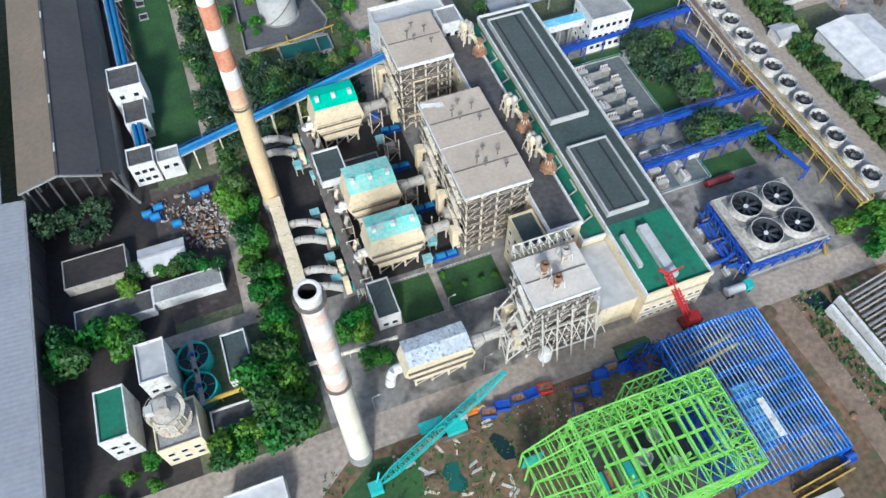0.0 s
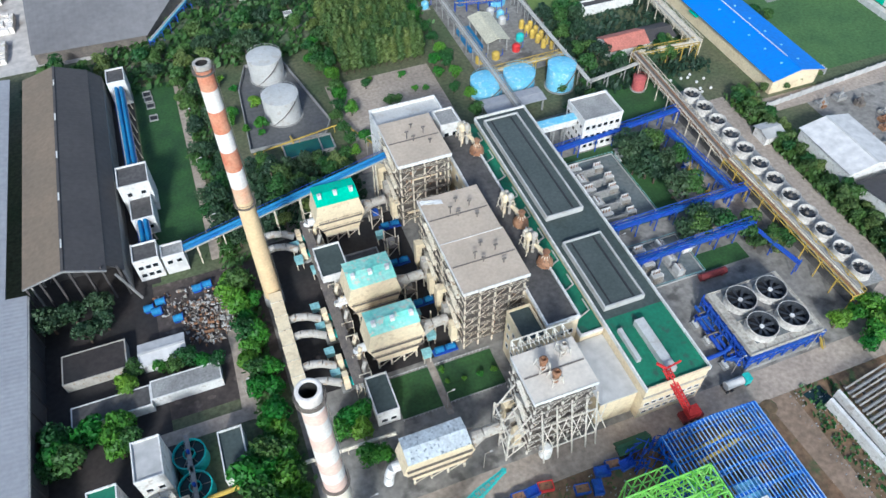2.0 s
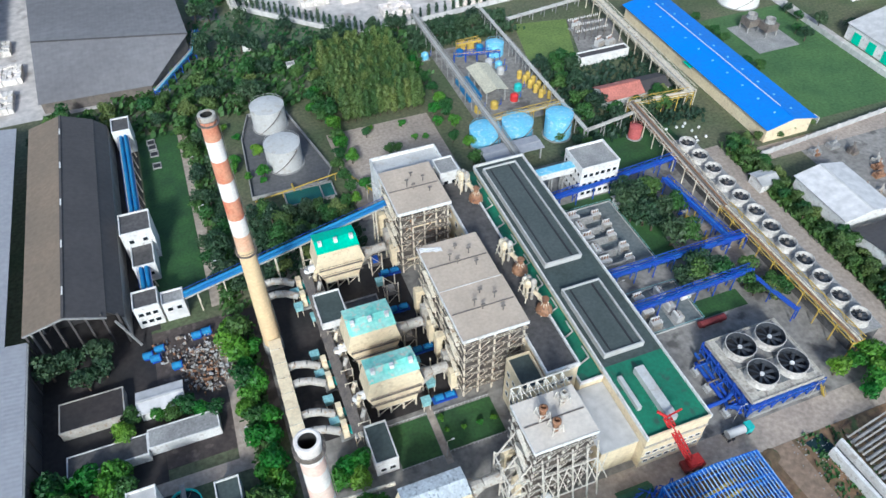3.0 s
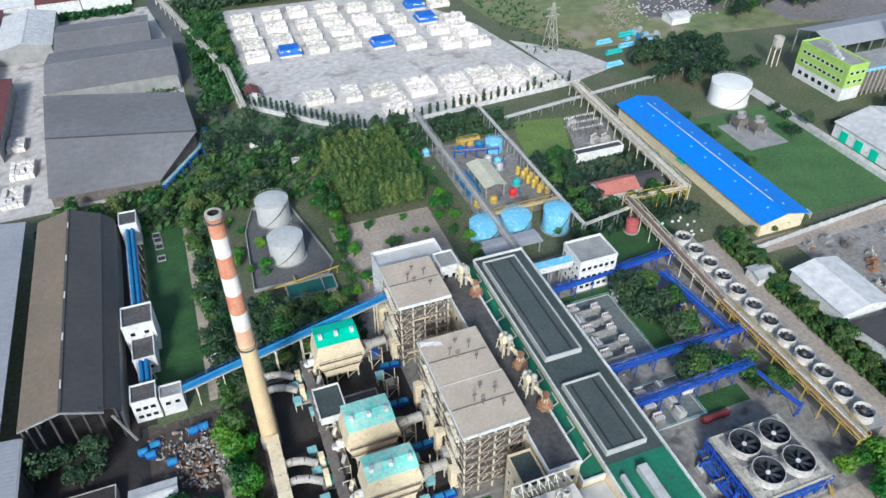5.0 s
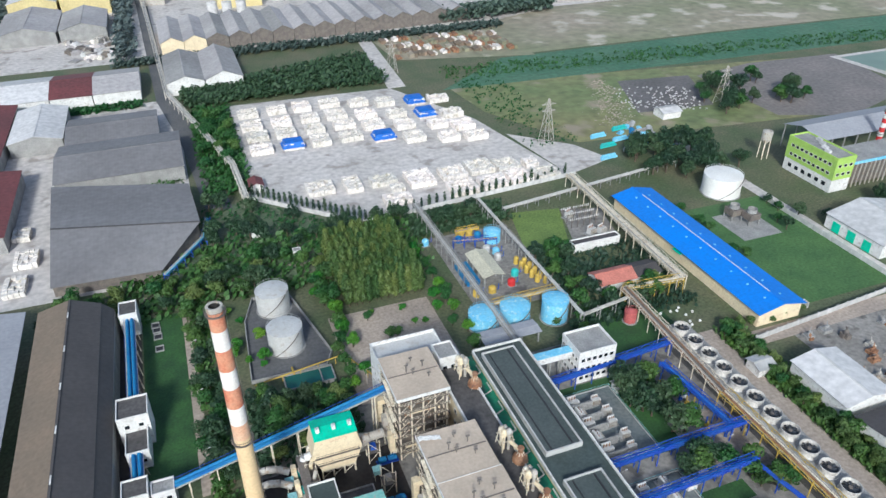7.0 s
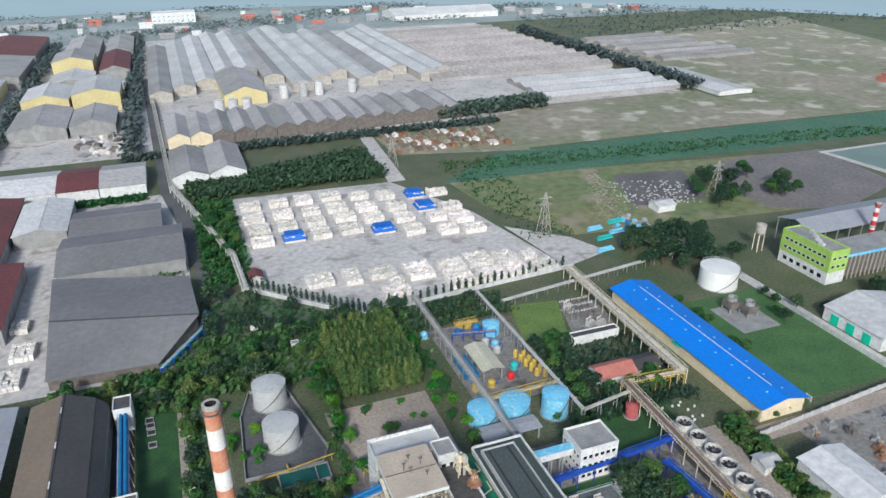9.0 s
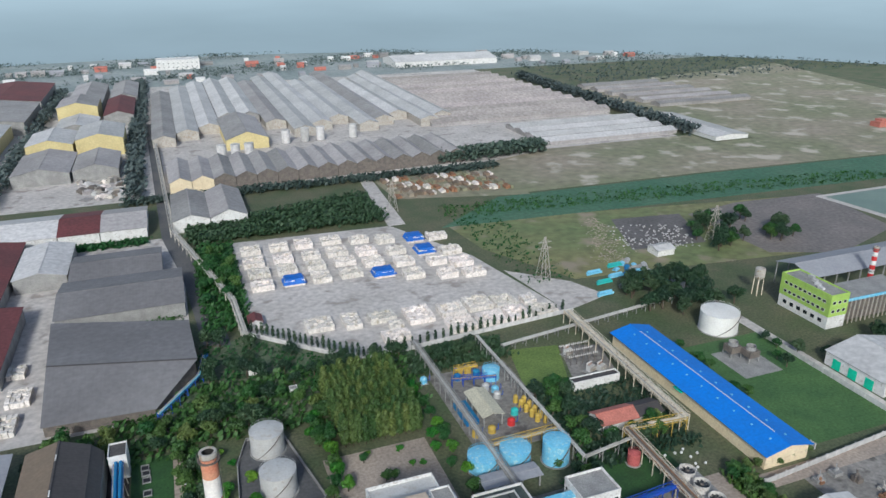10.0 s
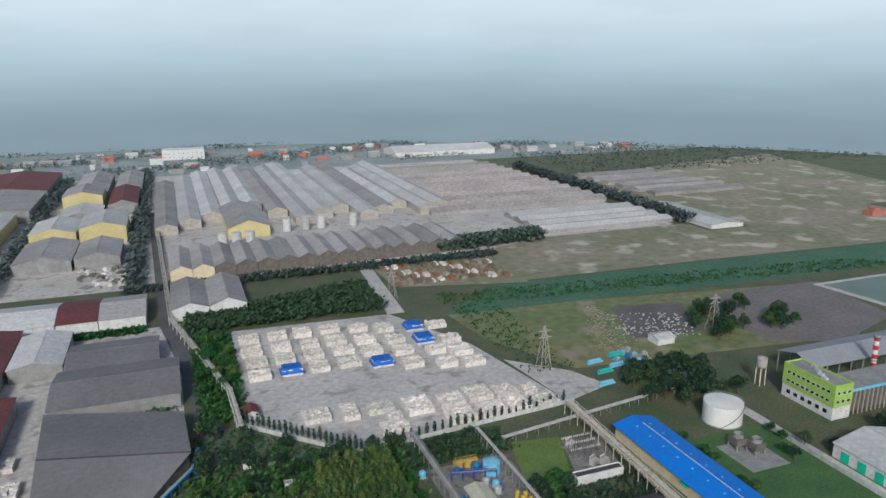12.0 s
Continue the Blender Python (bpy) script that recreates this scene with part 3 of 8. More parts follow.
    for k in range(4):
        px = -hx + 3.4 + k * (w - 7) / 3
        part("riser_pipe", Mesh().pipe([(px, -hy + 2.4, 3), (px, -hy + 2.4, top * (.45 + .1 * k)), (px, -hy + 3.4, top * (.5 + .1 * k))], .32), RUST if k % 2 else DUCT, t)
    for z in (top * .3, top * .62):
        part("header_drum", Mesh().tube((-hx + 3, -hy + 2.2, z), (hx - 3, -hy + 2.2, z), .6, n=12), RUST if z < top * .5 else CREAM, t)
    for k, (a, c) in enumerate(zip(zs, zs[1:])):
        st = Mesh()
        y0s, y1s = (-hy + 1, hy * .1) if k % 2 else (hy * .1, -hy + 1)
        st.bar((-hx - 1.1, y0s, a), (-hx - 1.1, y1s, c), .9, .15)
        st.bar((-hx - 1.55, y0s, a + 1), (-hx - 1.55, y1s, c + 1), .07)
        part("stair_flight", st, steel, t)
    return t


boiler(40.6, 55.0, 142.6, 160.0, 24, STEEL, "open cream steel boiler house with flat beige roof")
boiler(41.2, 56.6, 113.2, 128.4, 24, STEEL, "open cream steel boiler house with flat beige roof")
boiler(41.2, 57.0, 97.6, 112.6, 24, STEEL, "open cream steel boiler house joined to its neighbour")


def lattice_boiler():
    t = boiler(44.0, 57.6, 66.4, 77.4, 25, WHITESTEEL, "white lattice steel boiler house with pale roof and vent stacks", body=CREAM, vents=False, roofm=mat("pale_roof", (0.70, 0.63, 0.54), (0.62, 0.55, 0.47), s1=.2, s2=1.2, amt=.12))
    for k, (vx, vy) in enumerate(((-2.2, 1.2), (-1.0, -2.4), (3.4, 3.0))):
        f = Mesh()
        for a in range(4):
            c, s = (1 if a in (0, 3) else -1), (1 if a < 2 else -1)
            f.bar((vx + 1.3 * c, vy + 1.3 * s, 25), (vx + 1.0 * c, vy + 1.0 * s, 27.6), .18)
            n = (a + 1) % 4
            c2, s2 = (1 if n in (0, 3) else -1), (1 if n < 2 else -1)
            f.bar((vx + 1.3 * c, vy + 1.3 * s, 25.1), (vx + 1.1 * c2, vy + 1.1 * s2, 27), .12).bar((vx + 1.1 * c, vy + 1.1 * s, 27), (vx + 1.1 * c2, vy + 1.1 * s2, 27), .14)
        part("stack_frame", f, WHITESTEEL, t)
        part("vent_stack", Mesh().lathe(vx, vy, [(.7, 25), (.7, 27.4), (.95, 27.8), (.95, 28.3), (.55, 28.5), (.5, 27.6), (.01, 27.6)], 16), RUST if k < 2 else DUCT, t, "brown vent stack")
    # outrigger trusses on the west, north and south
    o = Mesh()
    for y in (-5, -1, 3):
        o.bar((-6.5, y, 19), (-11.5, y, 10), .3).bar((-11.5, y, 0), (-11.5, y, 13), .35).bar((-6.5, y, 12), (-11.5, y, 12), .3).bar((-6.5, y, 6), (-11.5, y, 6), .3).bar((-11.5, y, 1), (-6.5, y, 6), .2).bar((-11.5, y, 6), (-6.5, y, 12), .2)
    for z in (6, 12):
        o.bar((-11.5, -5, z), (-11.5, 3, z), .3)
        o.bar((-11.5, -5, z - 5), (-11.5, -1, z), .2).bar((-11.5, 3, z - 5), (-11.5, -1, z), .2)
    part("outrigger", o, WHITESTEEL, t)
    n = Mesh()
    for x in range(-6, 8, 2):
        n.bar((x, 5.6, 23), (x, 8.6, 26.5), .2).bar((x, 8.6, 26.5), (x + 2, 5.6, 23), .15).bar((x, 8.6, 22), (x, 8.6, 26.5), .22)
    n.bar((-6, 8.6, 26.5), (8, 8.6, 26.5), .25).bar((-6, 8.6, 23), (8, 8.6, 23), .25)
    part("roof_truss", n, WHITESTEEL, t)
    s = Mesh()
    for x in (-5, -1.5, 2, 5.5, 8):
        s.bar((x, -5.6, 20), (x + 1.2, -8.6, 0), .3).bar((x, -5.6, 10), (x + .6, -7.2, 10), .25)
        s.bar((x + .3, -6.4, 14), (x + 3.4, -7.8, 5), .2).bar((x + 3, -6.2, 14), (x + .6, -7.8, 5), .2)
    s.bar((-5, -6.6, 14), (8, -6.6, 14), .25).bar((-5, -7.8, 5), (9, -7.8, 5), .25)
    part("front_brace", s, WHITESTEEL, t)
    part("ash_silo", Mesh().lathe(-3, -7.2, [(.3, .2), (1.5, 1.5), (1.5, 4.5), (.9, 5.2), (.01, 5.3)], 16), WHITE, t)
    return t


lattice_boiler()


# ---- buildings ----
def windows(t, wall, a0, a1, fixed, zs, n, w, h, out):
    """Recessed-looking dark panes with frames along a wall: wall 'x' lies in a plane y=fixed, 'y' in x=fixed; out: outward sign."""
    for z in zs:
        for k in range(n):
            c = a0 + (a1 - a0) * (k + .5) / n
            fr, gl = Mesh(), Mesh()
            for u0, u1, v0, v1 in ((-w / 2 - .12, w / 2 + .12, h, h + .12), (-w / 2 - .12, w / 2 + .12, -.15, 0), (-w / 2 - .12, -w / 2, 0, h), (w / 2, w / 2 + .12, 0, h)):
                if wall == "x":
                    fr.box(c + u0, c + u1, *sorted((fixed, fixed + out * .14)), z + v0, z + v1)
                else:
                    fr.box(*sorted((fixed, fixed + out * .14)), c + u0, c + u1, z + v0, z + v1)
            if wall == "x":
                gl.box(c - w / 2, c + w / 2, *sorted((fixed + out * .01, fixed + out * .05)), z, z + h)
            else:
                gl.box(*sorted((fixed + out * .01, fixed + out * .05)), c - w / 2, c + w / 2, z, z + h)
            f = part("window", fr, WHITE, t)
            part("pane", gl, WINDOW, f, "dark glass pane")


def flat_house(name, x0, x1, y0, y1, h, label, wallm=WHITE, roofm=DARKROOF, win=((1.5, 3),), cat="building", par=.6, group="", east=True):
    t = thing(name, label, cat, ((x0 + x1) / 2, (y0 + y1) / 2, 0), group)
    hx, hy = (x1 - x0) / 2, (y1 - y0) / 2
    part("wall", Mesh().box(-hx, hx, -hy, hy, 0, h), wallm, t)
    part("roof", Mesh().box(-hx + .25, hx - .25, -hy + .25, hy - .25, h - .2, h + .05), roofm, t, "dark stained flat roof")
    part("parapet", Mesh().box(-hx - .05, hx + .05, -hy - .05, -hy + .25, h - .1, h + par).box(-hx - .05, hx + .05, hy - .25, hy + .05, h - .1, h + par)
         .box(-hx - .05, -hx + .25, -hy + .25, hy - .25, h - .1, h + par).box(hx - .25, hx + .05, -hy + .25, hy - .25, h - .1, h + par), wallm, t)
    for z, n in win:
        windows(t, "x", -hx + .5, hx - .5, -hy, (z,), n, min(1.3, 1.2 * hx / n), 1.3, -1)
        if east:
            windows(t, "y", -hy + .5, hy - .5, -hx, (z,), max(1, int(n * hy / hx + .5)), 1.1, 1.3, -1)
    return t


def gable_house(name, x0, x1, y0, y1, eave, ridge, label, roofm, wallm=WHITE, along="y", cat="shed", group="", open_ends=False, over=.6, sky_strip=False, win=0):
    """A long shed with a pitched roof; ridge along x or y."""
    t = thing(name, label, cat, ((x0 + x1) / 2, (y0 + y1) / 2, 0), group)
    hx, hy = (x1 - x0) / 2, (y1 - y0) / 2
    X, Y = hx + over, hy + over
    if along == "y":
        part("roof", Mesh().slab((-X, -Y, eave), (0, -Y, ridge), (0, Y, ridge), (-X, Y, eave), .15), roofm, t)
        part("roof", Mesh().slab((0, -Y, ridge), (X, -Y, eave), (X, Y, eave), (0, Y, ridge), .15), roofm, t)
        part("ridge_cap", Mesh().box(-.4, .4, -Y, Y, ridge - .05, ridge + .12), roofm, t)
        tri = [(-hx, eave - .2), (hx, eave - .2), (0, ridge - .25)]
        ends = [[(a, s * hy, b) for a, b in tri] + [(a, s * (hy - .3), b) for a, b in tri] for s in (-1, 1)]
    else:
        part("roof", Mesh().slab((-X, -Y, eave), (X, -Y, eave), (X, 0, ridge), (-X, 0, ridge), .15), roofm, t)
        part("roof", Mesh().slab((-X, 0, ridge), (X, 0, ridge), (X, Y, eave), (-X, Y, eave), .15), roofm, t)
        part("ridge_cap", Mesh().box(-X, X, -.4, .4, ridge - .05, ridge + .12), roofm, t)
        tri = [(-hy, eave - .2), (hy, eave - .2), (0, ridge - .25)]
        ends = [[(s * hx, a, b) for a, b in tri] + [(s * (hx - .3), a, b) for a, b in tri] for s in (-1, 1)]
    if not open_ends:
        for e in ends:
            part("gable", Mesh().add(e, [(0, 1, 2), (5, 4, 3), (0, 3, 4, 1), (1, 4, 5, 2), (2, 5, 3, 0)]), wallm, t)
        for s in (-1, 1):
            part("wall", Mesh().box(-hx, hx, *sorted((s * hy, s * (hy - .3))), 0, eave - .2), wallm, t)
            part("wall", Mesh().box(*sorted((s * hx, s * (hx - .3))), -hy + .3, hy - .3, 0, eave - .2), wallm, t)
        if win:
            if along == "y":
                windows(t, "y", -hy, hy, -hx, (eave * .35,), win, 1.6, 1.4, -1)
            else:
                windows(t, "x", -hx, hx, -hy, (eave * .35,), win, 1.6, 1.4, -1)
    else:
        n = max(3, int((hy if along == "y" else hx) / 4))
        for k in range(n + 1):
            for s in (-1, 1):
                p = (s * (hx - .3), -hy + .3 + (2 * hy - .6) * k / n) if along == "y" else (-hx + .3 + (2 * hx - .6) * k / n, s * (hy - .3))
                part("column", Mesh().box(p[0] - .25, p[0] + .25, p[1] - .25, p[1] + .25, 0, eave - .15), CONCRETE, t)
    if sky_strip:
        part("skylight_ridge", Mesh().box(-.55, .55, -hy * .86, hy * .86, ridge + .02, ridge + .3), WHITE, t, "pale ridge vent")
    return t


def turbine_hall():
    t = thing("turbine_hall", "long turbine hall with dark flat roof and green painted end", "turbine hall", (79, 114.5, 0))
    # centre at (79, 114.5); hall x 71.8..88.2, y 65.5..165
    part("wall", Mesh().box(-7.2, 9.2, -49, 50.5, 0, 13), CREAM, t, "cream rendered wall")
    part("roof", Mesh().box(-7, 9, -29, 50.3, 12.9, 13.12), HALLROOF, t, "dark worn roof")
    part("roof", Mesh().box(-7, 9, -48.7, -29, 12.9, 13.1), HALLGREEN, t, "green painted roof")
    part("parapet", Mesh().box(9, 9.4, -49.2, 50.7, 12.5, 13.9), WHITE, t)
    part("parapet", Mesh().box(-7.4, -7, -49.2, 50.7, 12.5, 13.7), WHITE, t)
    part("parapet", Mesh().box(-7, 9, -49.2, -48.8, 12.5, 13.9), CREAM, t)
    part("parapet", Mesh().box(-7, 9, 50.3, 50.7, 12.5, 13.9), WHITE, t)
    for a, b in ((5.0, 47.0), (-26.4, -5.0)):
        m = part("roof_monitor", Mesh().box(-5.2, 5.0, a, b, 13.1, 14.3), MONITOR, t, "low dark roof monitor")
        k = Mesh().box(-5.6, -5.2, a - .4, b + .4, 13.1, 14.8).box(5.0, 5.4, a - .4, b + .4, 13.1, 14.8).box(-5.2, 5.0, a - .4, a, 13.1, 14.8).box(-5.2, 5.0, b, b + .4, 13.1, 14.8)
        part("kerb", k, TANKGREY, m, "pale kerb")
        part("gutter", Mesh().box(2.6, 3.1, a + .4, b - .4, 14.3, 14.42).box(-3.6, -3.2, a + .4, b - .4, 14.3, 14.42), DARK, m)
    part("roof_box", Mesh().box(-1.0, 1.4, -47.0, -32.5, 13.1, 15.0), TANKGREY, t, "long pale roof casing")
    part("roof_box", Mesh().box(-5.6, -4.6, -42.0, -33.0, 13.1, 14.4), TANKGREY, t, "pale roof casing")
    # lower west aisle
    part("aisle_roof", Mesh().box(-13.2, -7.4, -30, 50.5, 11.4, 11.7), HALLGREEN, t, "green painted aisle roof")
    part("aisle_wall", Mesh().box(-13.4, -7.4, -30.2, 50.5, 0, 11.4), CREAM, t)
    part("aisle_parapet", Mesh().box(-13.6, -13.2, -30.4, 50.6, 11.2, 12.3).box(-13.2, -7.5, -30.4, -30, 11.2, 12.3), WHITE, t)
    part("aisle_roof", Mesh().box(-17, -7.4, -47, -30.4, 9.2, 9.6), PALEASB, t, "pale sheet roof")
    part("aisle_wall", Mesh().box(-16.8, -7.4, -46.8, -30.4, 0, 9.2), CREAM, t)
    windows(t, "x", -6.6, 8.6, -49, (2.2, 5.6), 8, 1.2, 1.0, -1)
    part("sill_band", Mesh().box(-7.3, 9.3, -49.25, -49, 9.4, 9.9).box(-7.3, 9.3, -49.25, -49, 4.4, 4.7), DUCT, t)
    windows(t, "y", -48, 50, 9.2, (3, 8), 22, 2.0, 1.6, 1)
    # vertical tanks and pipework lying on the aisle
    for k in range(9):
        y = -26 + k * 8.3
        part("roof_pipe", Mesh().pipe([(-12.6, y, 11.9), (-8.2, y + 1.5, 12.3), (-8.2, y + 5, 12.3)], .22), PIPE, t)
    return t


turbine_hall()


def bunker_bay():
    t = thing("bunker_bay", "long coal bunker bay with dusty black roof and cream parapets", "building", (61, 117, 0))
    part("wall", Mesh().box(-4, 4.2, -31, 47, 0, 17.5), CREAM, t)
    part("roof", Mesh().box(-3.8, 4, -30.8, 46.8, 17.3, 17.6), DARKROOF, t, "coal-dusted flat roof")
    part("parapet", Mesh().box(-4.2, -3.8, -31.2, 47, 17.2, 18.5).box(4, 4.4, -31.2, 47, 17.2, 18.3).box(-3.8, 4, -31.2, -30.8, 17.2, 18.5), WHITE, t)
    windows(t, "y", -31, 47, -4, (9, 13.6), 16, 1.3, 1.5, -1)
    windows(t, "x", -3.4, 3.6, -31, (6, 12), 3, 1.2, 1.5, -1)
    return t


bunker_bay()


def silencer(y, s=1.0):
    t = thing("vent_cluster", "cream and rust vent silencers on the dark roof", "vent", (63.2, y, 17.6), "vent clusters on the bunker roof")
    t.scale = (1.1, 1.15, 1.15)
    for k in range(5):
        a = k * 1.25
        x, yy = 1.0 * math.cos(a), 1.2 * math.sin(a)
        part("silencer", Mesh().lathe(x, yy, [(.35, 0), (.35, 2.6 + .4 * k), (.75, 3.0 + .4 * k), (.75, 4.2 + .4 * k), (.3, 4.8 + .4 * k), (.01, 4.8 + .4 * k)], 14), (CREAM, DUCT, STEEL)[k % 3], t)
    f = Mesh()
    for c in (-1.6, 1.6):
        for d in (-1.8, 1.8):
            f.bar((c, d, 0), (c * .7, d * .7, 4), .2)
        f.bar((c, -1.8, 1.6), (c, 1.8, 1.6), .15).bar((-1.6, c, 3), (1.6, c, 3), .15)
    part("support_frame", f, STEEL, t, "cream steel frame")
    part("fan_cone", Mesh().lathe(1.4, -5, [(1.9, .2), (1.7, 1.2), (.6, 2.6), (.6, 3.6), (.85, 3.9), (.01, 3.9)], 18), RUST, t, "brown conical hood")
    for k in range(8):
        a = k * math.pi / 4
        part("strut", Mesh().bar((1.4 + 1.9 * math.cos(a), -5 + 1.9 * math.sin(a), 0), (1.4 + .6 * math.cos(a), -5 + .6 * math.sin(a), 2.8), .14), STEEL, t)
    part("link_duct", Mesh().tube((.6, -1, 2.4), (1.4, -4.2, 2.6), .5, n=12), CREAM, t)
    return t


for y in (152.5, 123.0, 109.0):
    silencer(y)


# ---- ash filters (precipitators) with hoppers ----
def precipitator(xc, yc, lx, ly, roofm, label, base=3.2, wall=12.2, boxes=3):
    t = thing("ash_filter", label, "ash filter", (xc, yc, 0), "ash filters in a row")
    hx, hy = lx / 2, ly / 2
    z1 = base + wall
    cut = 2.4
    hexa = [(-hx + cut, base), (hx - cut, base), (hx, base + wall * .5), (hx - 1.4, z1), (-hx + 1.4, z1), (-hx, base + wall * .5)]
    v = [(x, s * hy, z) for s in (-1, 1) for x, z in hexa]
    n = len(hexa)
    part("casing", Mesh().add(v, [(i, (i + 1) % n, n + (i + 1) % n, n + i) for i in range(n)] + [tuple(range(n - 1, -1, -1)), tuple(range(n, 2 * n))]), CREAM, t, "cream lagged casing")
    part("roof", Mesh().slab((-hx + 1.1, -hy - .3, z1 + .1), (hx - 1.1, -hy - .3, z1 + .1), (hx - 1.1, 0, z1 + 1.0), (-hx + 1.1, 0, z1 + 1.0), .2), roofm, t)
    part("roof", Mesh().slab((-hx + 1.1, 0, z1 + 1.0), (hx - 1.1, 0, z1 + 1.0), (hx - 1.1, hy + .3, z1 + .1), (-hx + 1.1, hy + .3, z1 + .1), .2), roofm, t)
    for k in range(boxes):
        x = -hx + 2.6 + k * (lx - 5.2) / max(1, boxes - 1)
        part("transformer_box", Mesh().box(x - .5, x + .5, -hy * .35 - .5, -hy * .35 + .5, z1 + .2, z1 + 1.9), WHITE, t)
    for k in range(2):
        r = Mesh()
        zz = base + 2.6 + k * 2.8
        r.box(-hx + .8, hx - .8, -hy - .55, -hy - .02, zz, zz + .08)
        for q in range(6):
            x = -hx + 1.2 + q * (lx - 2.4) / 5
            r.bar((x, -hy - .5, zz), (x, -hy - .5, zz + 1.1), .08)
        r.bar((-hx + .9, -hy - .5, zz + 1.1), (hx - .9, -hy - .5, zz + 1.1), .08)
        part("walkway", r, GRATING, t)
    for i in range(3):
        for j in range(2):
            cx, cy = -hx + cut + (lx - 2 * cut) * (i + .5) / 3, -hy + ly * (j + .5) / 2
            a, b = (lx - 2 * cut) / 6 - .05, ly / 4 - .05
            part("hopper", Mesh().add([(cx - a, cy - b, base), (cx + a, cy - b, base), (cx + a, cy + b, base), (cx - a, cy + b, base), (cx - .3, cy - .3, base * .2), (cx + .3, cy - .3, base * .2), (cx + .3, cy + .3, base * .2), (cx - .3, cy + .3, base * .2)],
                 [(0, 1, 5, 4), (1, 2, 6, 5), (2, 3, 7, 6), (3, 0, 4, 7), (7, 6, 5, 4)]), STEEL, t)
    for i in range(4):
        for s in (-1, 1):
            x = -hx + cut + (lx - 2 * cut) * i / 3
            part("leg", Mesh().box(x - .22, x + .22, s * (hy - .3) - .22, s * (hy - .3) + .22, 0, base + .2), STEEL, t)
    b = Mesh()
    for s in (-1, 1):
        for i in range(3):
            x0, x1 = -hx + cut + (lx - 2 * cut) * i / 3, -hx + cut + (lx - 2 * cut) * (i + 1) / 3
            b.bar((x0, s * (hy - .3), .3), (x1, s * (hy - .3), base - .5), .16)
        b.bar((-hx + cut, s * (hy - .3), base - .3), (hx - cut, s * (hy - .3), base - .3), .3)
    part("bracing", b, STEEL, t)
    # inlet funnel towards the boiler, outlet bend towards the chimney
    part("inlet_funnel", Mesh().tube((hx - .6, 0, base + 3.6), (hx + 3.0, 0, base + 4.4), 2.5, 1.3, 12).tube((hx + 3.0, 0, base + 4.4), (hx + 7.0, 0, base + 4.6), 1.3, n=12), DUCT, t, "cream inlet duct")
    part("outlet_bend", Mesh().pipe([(-hx + .5, 0, base + 3.4), (-hx - 1.6, 0, base + 3.2), (-hx - 2.6, -.6, base + 1.4), (-hx - 3.0, -1.2, 2.0)], 1.15, 12), WHITE, t, "white outlet bend")
    return t


precipitator(23.2, 147.8, 14.0, 7.5, GREENROOF, "cream ash filter with bright green ribbed roof on steel legs")
precipitator(24.0, 118.4, 14.0, 8.2, AQUAROOF, "cream ash filter with pale aqua roof on steel legs")
precipitator(24.8, 103.0, 14.5, 6.6, AQUAROOF, "cream ash filter with faded aqua roof on steel legs")
precipitator(24.2, 71.8, 16.5, 6.0, mat("peeling_roof", (0.62, 0.66, 0.68), (0.50, 0.53, 0.55), s1=0.4, s2=1.5, amt=0.3, stain=(0.20, 0.23, 0.25)), "cream ash filter with peeling grey-white roof", base=2.8, wall=8.8, boxes=0)


# ---- flue duct to the chimney ----
def flue():
    t = thing("flue_duct", "long cream flue duct feeding the chimney", "duct", (0.6, 116, 0))
    part("main_duct", Mesh().box(-1.6, 1.6, -22, 11, 3.6, 6.8), CREAM, t)
    part("main_duct", Mesh().box(-1.5, 1.5, 16, 31, 3.6, 6.6), CREAM, t)
    for k in range(9):
        y = -21 + k * 4
        part("trestle", Mesh().box(-1.3, -.9, y - .2, y + .2, 0, 3.6).box(.9, 1.3, y - .2, y + .2, 0, 3.6).bar((-1.1, y, .4), (1.1, y, 3.4), .16), STEEL, t)
    for y in (32.0, 27.0, 2.2, -3.2, -12.5, -17.5):
        part("feeder", Mesh().pipe([(1.4, y, 5.2), (3.4, y, 5.6), (6.2, y - .6, 5.4), (9.2, y - 1.6, 4.2)], 1.0, 12), DUCT, t, "grey-white curved feeder duct")
    for k in range(7):
        part("stiffener", Mesh().box(-1.7, 1.7, -20 + 4.6 * k, -19.8 + 4.6 * k, 3.5, 6.9), STEEL, t)
    return t


flue()


def fan_set(x, y):
    """An induced-draught fan with its motor on a plinth."""
    t = thing("draught_fan", "cream draught fan with teal motor on a plinth", "fan", (x, y, 0), "draught fans beside the flue")
    part("plinth", Mesh().box(-2, 2.2, -1.2, 1.2, 0, .8), CONCRETE, t)
    part("volute", Mesh().tube((-1.2, 0, 2.6), (.2, 0, 2.6), 1.7, n=18).box(-1.2, .2, 0, 1.6, 3.4, 5.4), CREAM, t)
    part("motor", Mesh().tube((.6, 0, 1.9), (2.0, 0, 1.9), .75, n=14), TEAL, t)
    part("canopy", Mesh().box(.3, 2.3, -1.1, 1.1, 3.0, 3.12), TEAL, t, "pale teal canopy")
    return t


for y in (146, 140.5, 117.2, 112.0, 102.5, 97.5):
    fan_set(11.6, y)


